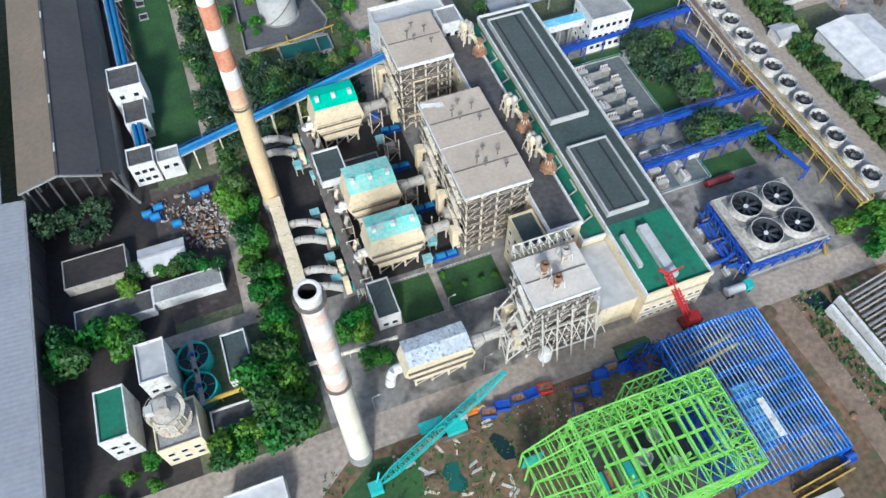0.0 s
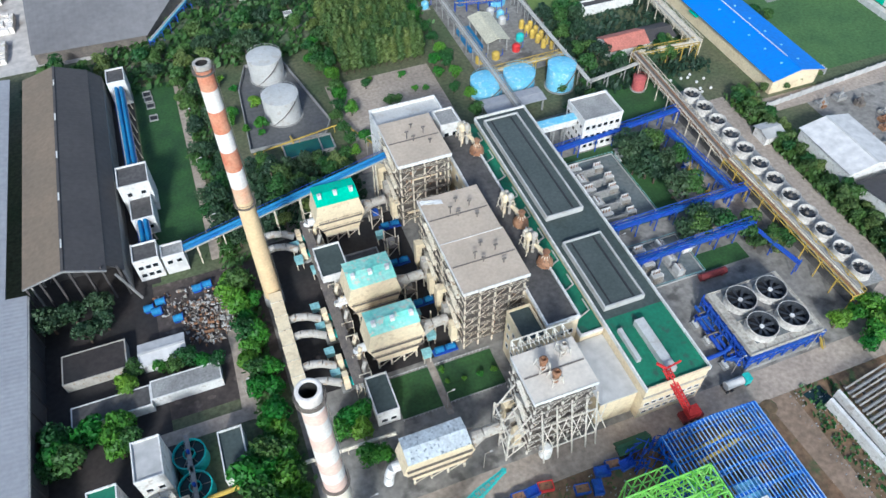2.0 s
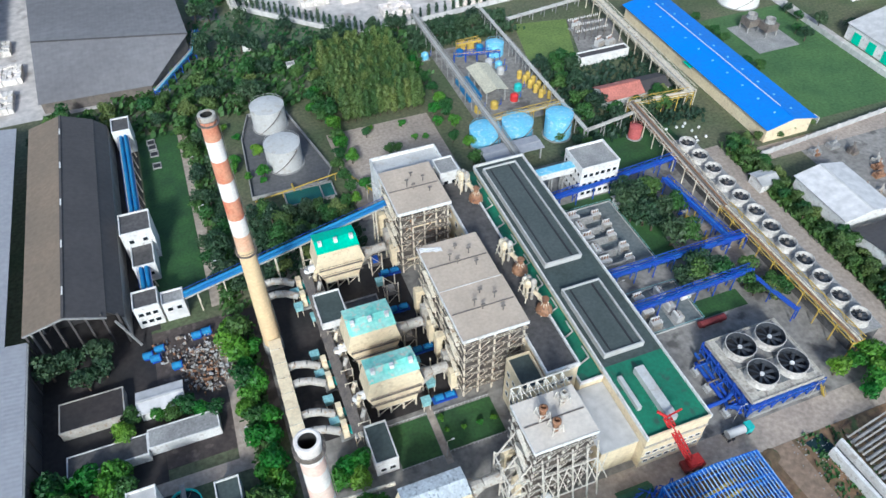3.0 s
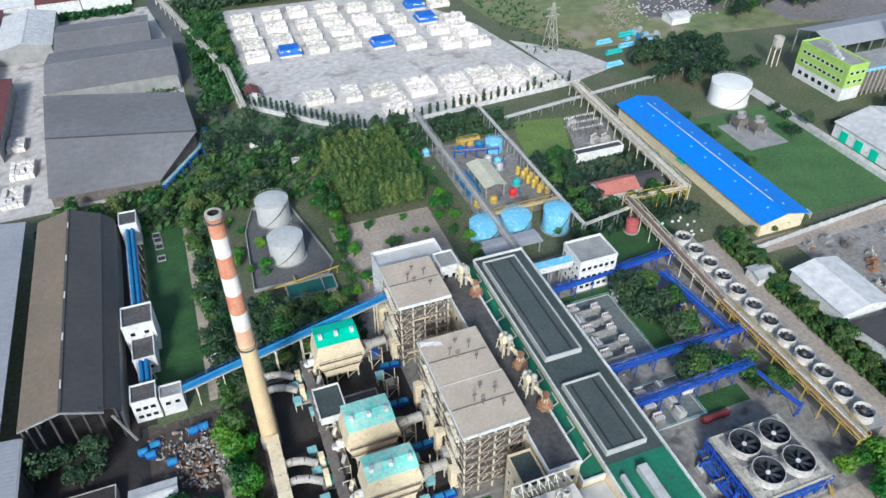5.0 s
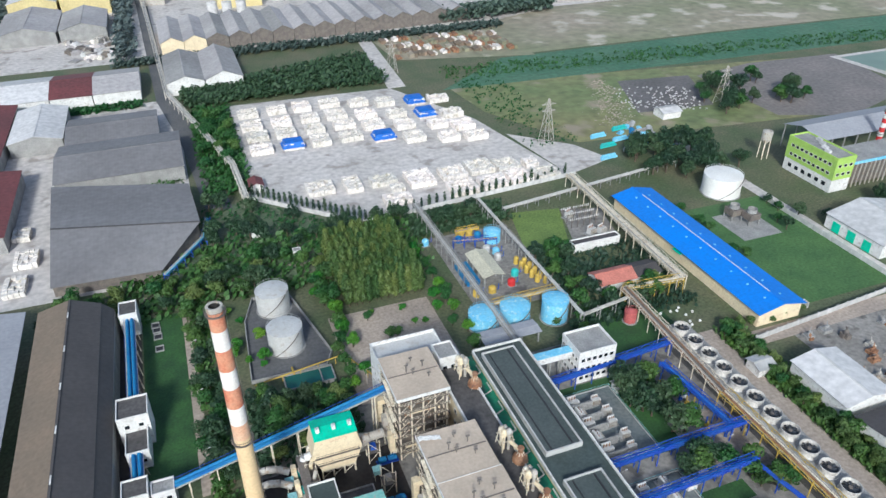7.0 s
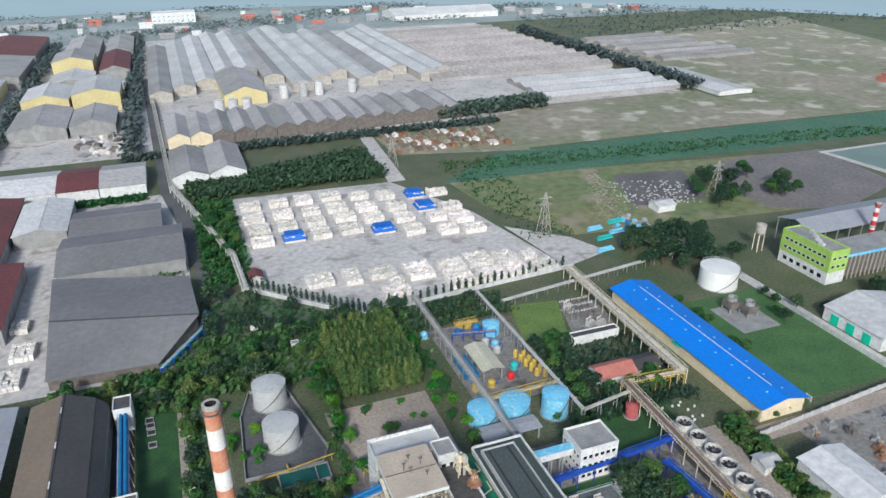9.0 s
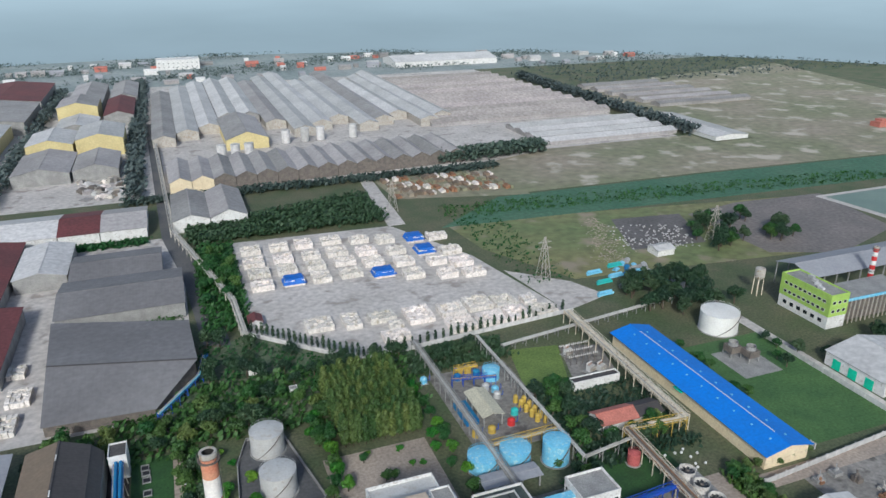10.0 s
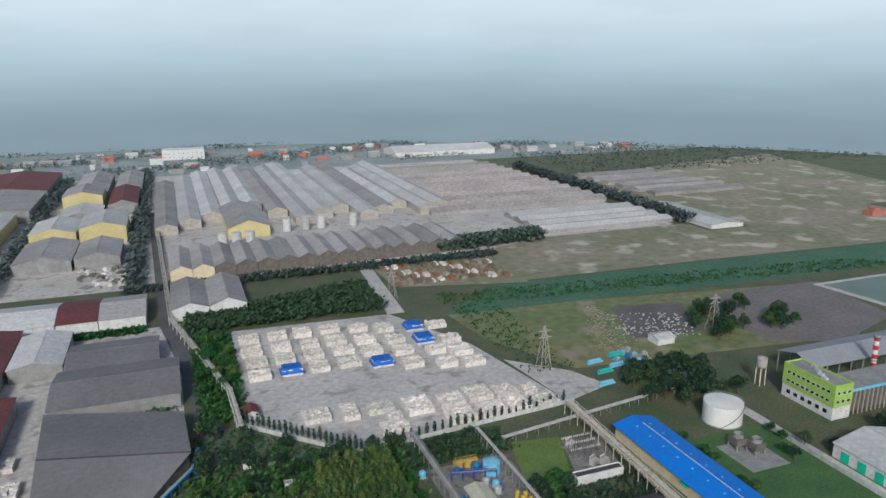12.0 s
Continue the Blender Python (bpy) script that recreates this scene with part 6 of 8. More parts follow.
# ---- water treatment yard ----
t = gable_house("dosing_canopy", 96.6, 104.6, 212, 230, 5, 6.2, "open canopy with cream sheet roof", mat("cream_sheet", (.62, .58, .44), (.52, .48, .36), rib=("X", 1)), along="y", open_ends=True, cat="canopy")
solid("blue_basin", Mesh().box(-2.6, 2.6, -7, 7, 0, 2.2), CONVBLUE, "rectangular blue treatment basin", "basin", (93.6, 222, 0))
t = gable_house("tank_canopy", 81.4, 101.6, 175.8, 182, 5, 5.4, "flat grey sheet canopy on posts", PALESHEET, along="x", open_ends=True, cat="canopy")
for k in range(10):
    x, y = 115.4 + (k % 2) * 2.4 + k * .28, 223 - k * 1.8
    t = thing("dosing_tank", "upright yellow dosing tank", "tank", (x, y, 0), "yellow dosing tanks")
    part("shell", Mesh().lathe(0, 0, [(1.0, .3), (1.0, 3.2), (.6, 3.7), (.01, 3.8)], 16), YELLOW, t)
    part("skirt", Mesh().lathe(0, 0, [(.8, 0), (.8, .3)], 12), CONCRETE, t)
for x, y, m in ((92, 208.4, YELLOW), (98.5, 208.6, YELLOW), (103, 252, YELLOW), (106, 250, YELLOW), (111.5, 216, TEAL), (107.4, 210.4, REDPAINT), (86, 249.8, TANKBLUE), (109, 247.6, CONVBLUE), (100, 247, CONVBLUE), (108, 236, TANKGREY), (111, 233, TANKBLUE), (110, 229, TANKGREY)):
    t = thing("process_vessel", "round painted process vessel on a plinth", "tank", (x, y, 0), "process vessels of the treatment yard")
    part("shell", Mesh().lathe(0, 0, [(1.5, .2), (1.5, 2.4), (.8, 3.0), (.01, 3.1)], 18), m, t)
    part("plinth", Mesh().box(-1.7, 1.7, -1.7, 1.7, 0, .2), CONCRETE, t)
    part("pipe", Mesh().pipe([(1.4, 0, 1), (2.6, 0, 1), (2.6, 0, 3.4)], .14), BLUE, t)
rack("pipe_rack", (96, 243), (114, 239), 1.6, 3.4, 4, BLUE, [BLUE, PIPE, YELLOW], "blue and yellow pipe rack", step=4)
rack("pipe_rack", (100, 250), (110, 250), 2.0, 3.4, 3, YELLOW, [YELLOW, BLUE], "yellow steel pipe frame", step=3)
gable_house("villa", 136, 151.6, 192.6, 201.6, 4, 6.4, "low villa with salmon red tile roof", TILE, along="x", cat="house")
gable_house("villa", 152.2, 163, 193, 201.6, 4, 5.6, "low house with dark roof", GREYROOF, along="x", cat="house")
flat_house("relay_house", 141, 163, 221.6, 225.6, 3.6, "long low relay house with stained grey roof", roofm=GREYROOF, win=())

# switchyard
for k in range(5):
    for j in range(3):
        t = thing("switch_gantry", "grey steel switchyard post with insulators", "switchgear", (150.5 + k * 3.0 + j * .5, 240 + j * 5, 0), "switchyard posts")
        part("post", Mesh().bar((0, 0, 0), (0, 0, 4), .3), GRATING, t)
        part("crossarm", Mesh().bar((-1.1, 0, 3.6), (1.1, 0, 3.6), .2), GRATING, t)
        for s in (-.9, 0, .9):
            part("insulator", Mesh().lathe(s, 0, [(.14, 3.7), (.2, 4), (.1, 4.8), (.01, 4.9)], 8), WHITE, t)
for x, y in ((156, 233), (160.5, 232), (154, 249)):
    transformer(x, y, 20, .95)


# ---- storage yard with stacked bales ----
def bale_stack(x, y, w, d, h, tarp, seed):
    rng = random.Random(seed)
    t = thing("bale_pile", "stack of pale wrapped bales under a blue tarpaulin" if tarp else "rectangular stack of pale wrapped bales", "bale stack", (x, y, 0), "bale stacks in the storage yard")
    rows = Mesh()
    nx, ny = int(w / 1.7), int(d / 1.7)
    for i in range(nx):
        for j in range(ny):
            edge = i in (0, nx - 1) or j in (0, ny - 1)
            hh = h * (rng.uniform(.75, 1.05) if edge else rng.uniform(.25, .95))
            x0, y0 = -w / 2 + i * w / nx, -d / 2 + j * d / ny
            a = rng.uniform(.0, .18)
            rows.box(x0 + a, x0 + w / nx - .08, y0 + a, y0 + d / ny - .08, 0, hh)
    part("pile_body", rows, PALLET, t)["kind"] = "stuff"
    if tarp:
        g, n = Mesh(), 9
        W, D = w + 1.6, d + 1.4
        pts = []
        for i in range(n):
            for j in range(n):
                u, v = i / (n - 1), j / (n - 1)
                rim = min(u, 1 - u, v, 1 - v) * 2
                pts.append((-W / 2 + W * u, -D / 2 + D * v, h * min(1.08, .35 + rim * 5.5) + .3 + .5 * rim + rng.uniform(-.12, .12)))
        g.add(pts, [(i * n + j, (i + 1) * n + j, (i + 1) * n + j + 1, i * n + j + 1) for i in range(n - 1) for j in range(n - 1)])
        part("tarpaulin", g, TARP, t, "creased blue tarpaulin")
    return t


cols = [36, 52.5, 68.5, 85, 101.5, 118, 135.5, 149.5]
seed = 0
for r, y in enumerate((424, 404, 387.5, 370)):
    for c, x in enumerate(cols):
        yy = y - max(0, c - 3) * (4.8 + r * .6)
        if (r, c) in ((0, 7), (3, 7)):
            yy += 3
        seed += 1
        tarp = (r, c) in ((0, 6), (1, 6), (3, 1), (3, 4))
        bale_stack(x + (seed % 3 - 1) * .5, yy, 12.4 - (seed % 4) * .6, 10.5 - (seed % 3) * 1.1, 3.6, tarp, seed)
for k, (x, y, w, d) in enumerate(((55.4, 315, 13, 12), (71, 313, 8, 14), (86, 312, 13, 9), (103.6, 307.5, 13, 15), (120.6, 307, 13, 11), (135.8, 309, 13, 13), (149.4, 306, 12, 12), (162, 304, 7, 8), (164, 290.5, 12, 11), (149.6, 292, 11, 13), (135.6, 291, 13, 11), (119.6, 291, 13, 13), (90, 301, 7, 6), (87, 291, 13, 8))):
    bale_stack(x, y, w, d, 3.2, False, 60 + k)
for k, (x, y, w, d) in enumerate(((-70, 296, 9, 12), (-72, 276, 8, 13), (-74, 318, 7, 9))):
    bale_stack(x, y, w, d, 2.6, False, 90 + k)
gable_house("guard_hut", 24, 30, 324, 332, 3.4, 5, "small hut with dark red roof", MAROON, along="y", cat="hut")

# brick stacks in the brown yard
for k in range(44):
    x, y = 156 + (k % 11) * 8.4 + rng.uniform(-1.5, 1.5), 498 + (k // 11) * 14 + rng.uniform(-3, 3)
    t = thing("brick_stack", "long stack of brown bricks on bare ground", "brick stack", (x, y - max(0, (x - 200)) * .15, 0), "brick stacks")
    top = 1.4 + (k * 7) % 4 * .35
    for j in range(3):
        part("row_of_bricks", Mesh().box(-3 + j * 2.05, -1.1 + j * 2.05, -4.5 + (k + j) % 3 * .7, 4.5 - (k * 2 + j) % 3 * .8, 0, top + (j * k) % 3 * .3), (RUST, DRYFIELD, BROWNROOF, DIRT, PALLET)[(k + j // 2) % 5], t)["kind"] = "stuff"

# ---- sheds west and north ----
for k in range(46):
    q = random.Random(900 + k)
    x, y, w, d, h = q.uniform(-72, -38), q.uniform(572, 626), q.uniform(1.2, 4.5), q.uniform(1.2, 4), q.uniform(.8, 4)
    solid("stacked_load", Mesh().box(-w, w, -d, d, 0, h * .7).box(-w * .7, w * .5, -d * .8, d * .6, h * .7, h), (PALEASB, DUCT, PALLET, GRATING, ASBESTOS)[k % 5], "pale stacked load in a cluttered works yard", "stacked load", (x, y, 0), "stacked loads in the works yard").rotation_euler[2] = q.uniform(0, 1.5)


def slant_shed():
    """A broad low shed whose end wall follows the bend of the road."""
    t = thing("factory_shed", "broad shed with dusty grey sheet roof and slanting end", "factory shed", (-32, 300, 0))
    A, B, C, D, E, F = (-31, 48, 8), (29, 29, 8), (31, -15.5, 11), (-27, 0, 11), (14, -38, 5), (-26, -36, 5)
    part("roof", Mesh().slab(D, C, B, A, .2), MIDGREY, t)
    part("roof", Mesh().slab(F, E, C, D, .2), MIDGREY, t)
    part("ridge_cap", Mesh().bar((-27, 0, 11.05), (31, -15.5, 11.05), .8, .25), GREYROOF, t)
    ring = [(-30, 47), (28, 28), (30, -15), (13.4, -37), (-25.4, -35), (-26.4, 0)]
    tops = (7.8, 7.8, 10.6, 4.7, 4.7, 10.6)
    for k in range(6):
        p, q = ring[k], ring[(k + 1) % 6]
        h, g = tops[k], tops[(k + 1) % 6]
        part("wall", Mesh().add([(*p, 0), (*q, 0), (*q, g), (*p, h)] + [(u * .985, v * .985, z) for (u, v), z in ((p, 0), (q, 0), (q, g), (p, h))],
                                [(0, 1, 2, 3), (7, 6, 5, 4), (0, 4, 5, 1), (1, 5, 6, 2), (2, 6, 7, 3), (3, 7, 4, 0)]), GRATING, t)
    return t


slant_shed()
rack("pipe_rack", (2, 300), (-1, 284), 2.4, 3.5, 3, BLUE, [CONVBLUE, TANKBLUE, PIPE], "blue pipe rack round the shed end", step=5, truss=False)
rack("pipe_rack", (-1, 284), (-17, 260), 2.4, 3.5, 3, BLUE, [CONVBLUE, TANKBLUE, PIPE], "blue pipe rack round the shed end", step=5, truss=False)
gable_house("factory_shed", -62, -4, 350, 396, 8, 12.0, "broad shed with weathered grey sheet roof", MIDGREY, along="x", cat="factory shed", wallm=CONCRETE)
gable_house("factory_shed", -60, -14, 399, 436, 7, 10, "shed with ribbed weathered grey roof", MIDGREY, along="x", cat="factory shed", wallm=CONCRETE)
gable_house("factory_shed", -88, -62, 408, 458, 8, 11, "shed with pale patched sheet roof", PALEASB, along="y", cat="factory shed", wallm=CONCRETE)
gable_house("factory_shed", -128, -90, 380, 470, 8, 10.5, "shed with dark maroon sheet roof", MAROON, along="y", cat="factory shed", wallm=CONCRETE)
gable_house("factory_shed", -125, -78, 306, 372, 8, 10.5, "shed with dark maroon sheet roof", MAROON, along="y", cat="factory shed", wallm=CONCRETE)
gable_house("factory_shed", -170, -74, 476, 522, 7, 11, "long shed with pale weathered roof", PALEASB, along="x", cat="factory shed")
gable_house("factory_shed", -73.4, -50, 476, 522, 7, 11.2, "shed bay with maroon sheet roof", MAROON, along="x", cat="factory shed")
gable_house("factory_shed", -49.4, -22, 476, 522, 7, 11, "shed bay with grey weathered roof", ASBESTOS, along="x", cat="factory shed")
gable_house("factory_shed", -6, 17, 476, 538, 8, 12, "white-walled shed with weathered roof", ASBESTOS, along="y", cat="factory shed")
gable_house("factory_shed", 17.6, 41, 476, 538, 8, 13, "white-walled shed with weathered roof", ASBESTOS, along="y", cat="factory shed")
for k in range(15):
    x = -6 + k * 16.4
    # dark wall colour paints the shade of the open gable fronts
    gable_house("factory_shed", x, x + 16, 566 + k * .8, 632 + k * .8, 9, 13, "one of a row of weathered grey gabled sheds", ASBESTOS, along="y", cat="factory shed", group="row of gabled sheds", wallm=CREAM if k < 2 else GRATING)
gable_house("mill_hall", 47, 86, 694, 800, 10, 17, "tall shed with weathered roof and yellow gable", ASBESTOS, wallm=YELLOWWALL, along="y", cat="factory shed")
for k, (x, y) in enumerate(((104, 706), (123, 708), (138.5, 708), (171.5, 708), (40, 664), (64, 662), (52, 662))):
    t = tank(x, y, 4.2, 13, PALEASB, "tall pale round silo between sheds", name="silo", group="pale silos", stairs=False)
for k in range(14):
    x = -18 + k * 22.5
    if 40 < x + 11 < 86:
        gable_house("factory_shed", x, x + 21, 815, 1090, 9, 13.5, "very long weathered sheet-roofed shed", PALEASB, along="y", cat="factory shed", group="far long sheds", wallm=ASBESTOS)
    else:
        gable_house("factory_shed", x, x + 21, 730 + (k % 3) * 22 + (60 if k in (3, 4) else 0), 1010 + (k * 37) % 130, 8, 11.5, "very long weathered sheet-roofed shed", PALEASB if k % 5 else ASBESTOS, along="y", cat="factory shed", group="far long sheds", wallm=DUCT)
for k in range(13):
    y = 722 + k * 25.5
    gable_house("brick_kiln_shed", 262 + k * .5, 484 - k * 1.0, y, y + 20, 4, 8, "long low brown-roofed drying shed", mat("kiln_roof", (.46, .41, .38), (.37, .33, .31), s1=.02, s2=.3, rnd=.2) if k == 0 else bpy.data.materials["kiln_roof"], along="x", cat="shed", group="low drying sheds", wallm=ASBESTOS)
for k in range(4):
    y = 602 + k * 23
    gable_house("drying_shed", 334, 486, y, y + 20, 4, 6.5, "long low pale-roofed drying shed", PALEASB, along="x", cat="shed", group="pale drying sheds", wallm=ASBESTOS)
for k in range(6):
    y = 730 + k * 30
    gable_house("drying_shed", 560 - k * 3, 700 - k * 6, y, y + 18, 4, 6, "long low grey-roofed drying shed", ASBESTOS, along="x", cat="shed", group="grey drying sheds", wallm=ASBESTOS)
gable_house("drying_shed", 500, 540, 560, 680, 4, 6, "long low pale-roofed drying shed", PALEASB, along="y", cat="shed")
for k, (x0, x1, y0, y1, h, m, w) in enumerate(((-122, -84, 712, 770, 14, PALEASB, YELLOWWALL), (-82, -42, 716, 780, 16, PALEASB, YELLOWWALL), (-122, -80, 628, 700, 9, ASBESTOS, CONCRETE), (-78, -44, 630, 690, 9, ASBESTOS, CONCRETE),
                                                (-108, -70, 800, 860, 10, PALEASB, CONCRETE), (-112, -72, 870, 930, 20, ASBESTOS, YELLOWWALL), (-66, -36, 850, 960, 12, MAROON, CONCRETE), (-64, -34, 970, 1090, 12, ASBESTOS, CONCRETE),
                                                (-110, -72, 940, 1090, 12, ASBESTOS, CONCRETE), (-200, -150, 640, 730, 12, ASBESTOS, YELLOWWALL), (-205, -150, 740, 830, 13, PALEASB, YELLOWWALL), (-215, -140, 840, 960, 13, ASBESTOS, CONCRETE), (-230, -140, 970, 1120, 13, MAROON, CONCRETE), (-290, -235, 800, 1120, 12, ASBESTOS, CONCRETE), (-260, -215, 560, 780, 11, PALEASB, YELLOWWALL), (-200, -150, 530, 620, 10, ASBESTOS, CONCRETE))):
    gable_house("factory_shed", x0, x1, y0, y1, h, h + 5, "weathered factory shed beside the far road", m, wallm=w, along="y", cat="factory shed", group="west factory sheds")
gable_house("far_warehouse", 365, 552, 1185, 1260, 9, 16, "far warehouse with pale roof", PALEASB, along="x", cat="warehouse")
flat_house("far_block", -10, 58, 1300, 1330, 16, "far white block with rows of windows", roofm=PALEASB, win=((4, 9), (10, 9)), east=False)
# town at the edge of the haze
rng = random.Random(4)
for k in range(130):
    x, y = rng.uniform(-600, 900), rng.uniform(1130, 1420)
    w, d, h = rng.uniform(6, 22), rng.uniform(6, 14), rng.uniform(3, 7)
    if not (340 < x < 570 and y < 1280) and x * x + y * y < 1465 ** 2:
        m = (PALEASB, WHITE, ASBESTOS, ASBESTOS, PALESHEET)[rng.randrange(5)] if k % 9 else TILE
        solid("town_house", Mesh().box(-w / 2, w / 2, -d / 2, d / 2, 0, h).slab((-w / 2 - .5, -d / 2 - .5, h), (w / 2 + .5, -d / 2 - .5, h), (w / 2 + .5, 0, h + 2.5), (-w / 2 - .5, 0, h + 2.5), .2)
              .slab((-w / 2 - .5, 0, h + 2.5), (w / 2 + .5, 0, h + 2.5), (w / 2 + .5, d / 2 + .5, h), (-w / 2 - .5, d / 2 + .5, h), .2), m, "small far town house among trees", "house", (x, y, 0), "far town houses")
# fields: boats of pipe, huts, pylons
for k in range(9):
    x, y = 204 + k * 4.6 + (k % 2) * 3, 296 + (k * 13) % 34
    t = thing("pipe_bundle", "bundle of light blue pipes on the ground", "pipe bundle", (x, y, 0), "blue pipe bundles")
    for a, b in (((-5, -1, .7), (5, 0, .7)), ((-4, 1, .7), (5, 1.4, .7)), ((-4, 0, 1.9), (4, .6, 1.9))):
        part("pipe", Mesh().tube(a, b, .7, n=10), (TANKBLUE, TEAL, TANKBLUE, CONCRETE)[k % 4], t)
gable_house("field_hut", 262, 274, 330, 340, 4, 5.6, "field hut with grey and white roof", PALEASB, along="x", cat="hut")
st = Mesh()
for k in range(170):
    x, y = rng.uniform(0, 1), rng.uniform(0, 1)
    px, py = 262 + 48 * x - 12 * (1 - y), 348 + 40 * y - 14 * x
    st.box(px - .42, px + .42, py - .35, py + .35, 0, .6)
solid("stone_blocks", st, PALEASB, "scattered pale stone blocks in a plot", "stones", kind="stuff")


st = Mesh()
for k in range(420):
    u, v = rng.random(), rng.gauss(0, 1)
    px, py, q = 262 - 27 * u + v * (3 + 4 * u), 404 - 70 * u + rng.gauss(0, 2), rng.uniform(.15, .5)
    st.box(px - q, px + q, py - q * .7, py + q * .7, 0, q * .7)
solid("rubble_strip", st, ROAD, "strip of pale rubble across the meadow", "rubble", kind="stuff")
for k in range(12):
    a, q = k * 2.4, 9 * math.sqrt((k + .5) / 12)
    x, y, w = 238 + q * math.cos(a) * 1.3, 318 + q * math.sin(a) * 1.6, 2.6 + (k * 5) % 3
    tp = Mesh()
    tp.add([(-w + 2 * w * i / 4, -1.6 + 3.2 * j / 3, .25 + .9 * math.sin(j * 1.05) + .2 * math.sin(i * 2 + k)) for i in range(5) for j in range(4)],
           [(i * 4 + j, (i + 1) * 4 + j, (i + 1) * 4 + j + 1, i * 4 + j + 1) for i in range(4) for j in range(3)])
    tp.box(-w, w, -1.5, 1.5, 0, .22)
    ob = solid("covered_boat", tp, (TANKBLUE, CONVBLUE, PALEASB)[k % 3], "long low load under a light blue sheet", "covered load", (x, y, 0), "covered loads in the meadow")
    ob.rotation_euler[2] = .3 + (k * .7) % 1.2


def pylon(x, y, h):
    t = thing("pylon", "grey lattice power pylon", "pylon", (x, y, 0), "lattice power pylons")
    f = Mesh()
    lv = [0, .2, .4, .58, .74, .88, 1.0]
    wd = lambda u: 3.0 * (1 - u) + .35
    for a, b in zip(lv, lv[1:]):
        for i in range(4):
            sx, sy = ((1, 1), (-1, 1), (-1, -1), (1, -1))[i]
            nx, ny = ((1, 1), (-1, 1), (-1, -1), (1, -1))[(i + 1) % 4]
            f.bar((sx * wd(a), sy * wd(a), h * a), (sx * wd(b), sy * wd(b), h * b), .22)
            f.bar((sx * wd(a), sy * wd(a), h * a), (nx * wd(b), ny * wd(b), h * b), .13)
    part("lattice", f, DUCT, t)
    for u in (.74, .88):
        part("crossarm", Mesh().bar((-4, 0, h * u), (4, 0, h * u), .25).bar((-4, 0, h * u), (0, 0, h * u + 1.6), .15).bar((4, 0, h * u), (0, 0, h * u + 1.6), .15), DUCT, t)
    return t


pylon(182, 324, 26)
pylon(310, 339, 24)
pylon(140, 470, 22)
sheet("pavement_pond", [(446, 388), (530, 388), (530, 322), (452, 330)], 0.055, PALEYARD, "pale bank round the pond", "pavement")
sheet("water_pond", [(452, 384), (530, 384), (530, 328), (458, 335)], 0.06, mat("pond_water", (0.10, 0.16, 0.12), (0.13, 0.19, 0.14), rough=0.35, s1=0.05), "pale green pond", "water")
solid("red_barge", Mesh().box(-9, 9, -6, 6, 0, 5).box(-9.4, 9.4, -6.4, 0, 5, 6).box(-5, 4, -4, 4, 6, 8), TILE, "bright red shed on far bare ground", "shed", (712, 552, 0))


# ---- trees ----
def crown_mesh(name, material, lobes, quads, size, seed, squash=1.0):
    """Many small leaf sprays spread over and within a set of lobes (centre, radius)."""
    rng = random.Random(seed)
    m = Mesh()
    total = sum(r * r for _, r in lobes)
    for c, r in lobes:
        for _ in range(int(quads * r * r / total)):
            d = Vector((rng.gauss(0, 1), rng.gauss(0, 1), rng.gauss(0, 1) + .25)).normalized()
            p = Vector(c) + Vector((d.x, d.y, d.z * squash)) * r * rng.uniform(.72, 1.06)
            n = (d + Vector((rng.gauss(0, .5), rng.gauss(0, .5), rng.gauss(0, .5)))).normalized()
            a = n.orthogonal().normalized()
            b = n.cross(a)
            an = rng.uniform(0, 6.283)
            a, b = a * math.cos(an) + b * math.sin(an), b * math.cos(an) - a * math.sin(an)
            s = size * rng.uniform(.6, 1.3)
            m.add([p - a * s, p - b * s * .55 + n * s * .15, p + a * s, p + b * s * .55 - n * s * .12], [(0, 1, 2, 3)])
    return m.data(name, material)


def tree_kind(name, label, material, h, r, seed, lobes_n=9, quads=620, size=.55, tall=False, group="trees round the plant"):
    rng = random.Random(seed)
    t = thing(name, label, "tree", (0, 0, 0), group)
    tr = Mesh().tube((0, 0, 0), (.15, .1, h * .45), .28 * r / 3, .16 * r / 3, 7)
    for k in range(5):
        a = k * 1.257 + rng.uniform(-.3, .3)
        tr.tube((.1, .08, h * (.28 + .05 * k)), (r * .6 * math.cos(a), r * .6 * math.sin(a), h * (.55 + .05 * k)), .12 * r / 3, .05, 5)
    part("trunk", tr, BARK, t)
    lobes = []
    if tall:
        for k in range(7):
            lobes.append(((rng.uniform(-.3, .3), rng.uniform(-.3, .3), h * (.22 + .12 * k)), r * (1.0 - .1 * abs(k - 2))))
    else:
        for k in range(lobes_n):
            a, q = k * 2.4, r * .62 * math.sqrt((k + .5) / lobes_n)
            lobes.append(((q * math.cos(a), q * math.sin(a), h * rng.uniform(.5, .8) + (r * .25 if k < 3 else 0)), r * rng.uniform(.38, .56)))
    part("crown", crown_mesh("crown", material, lobes, quads, size, seed, .85), material, t)
    return t


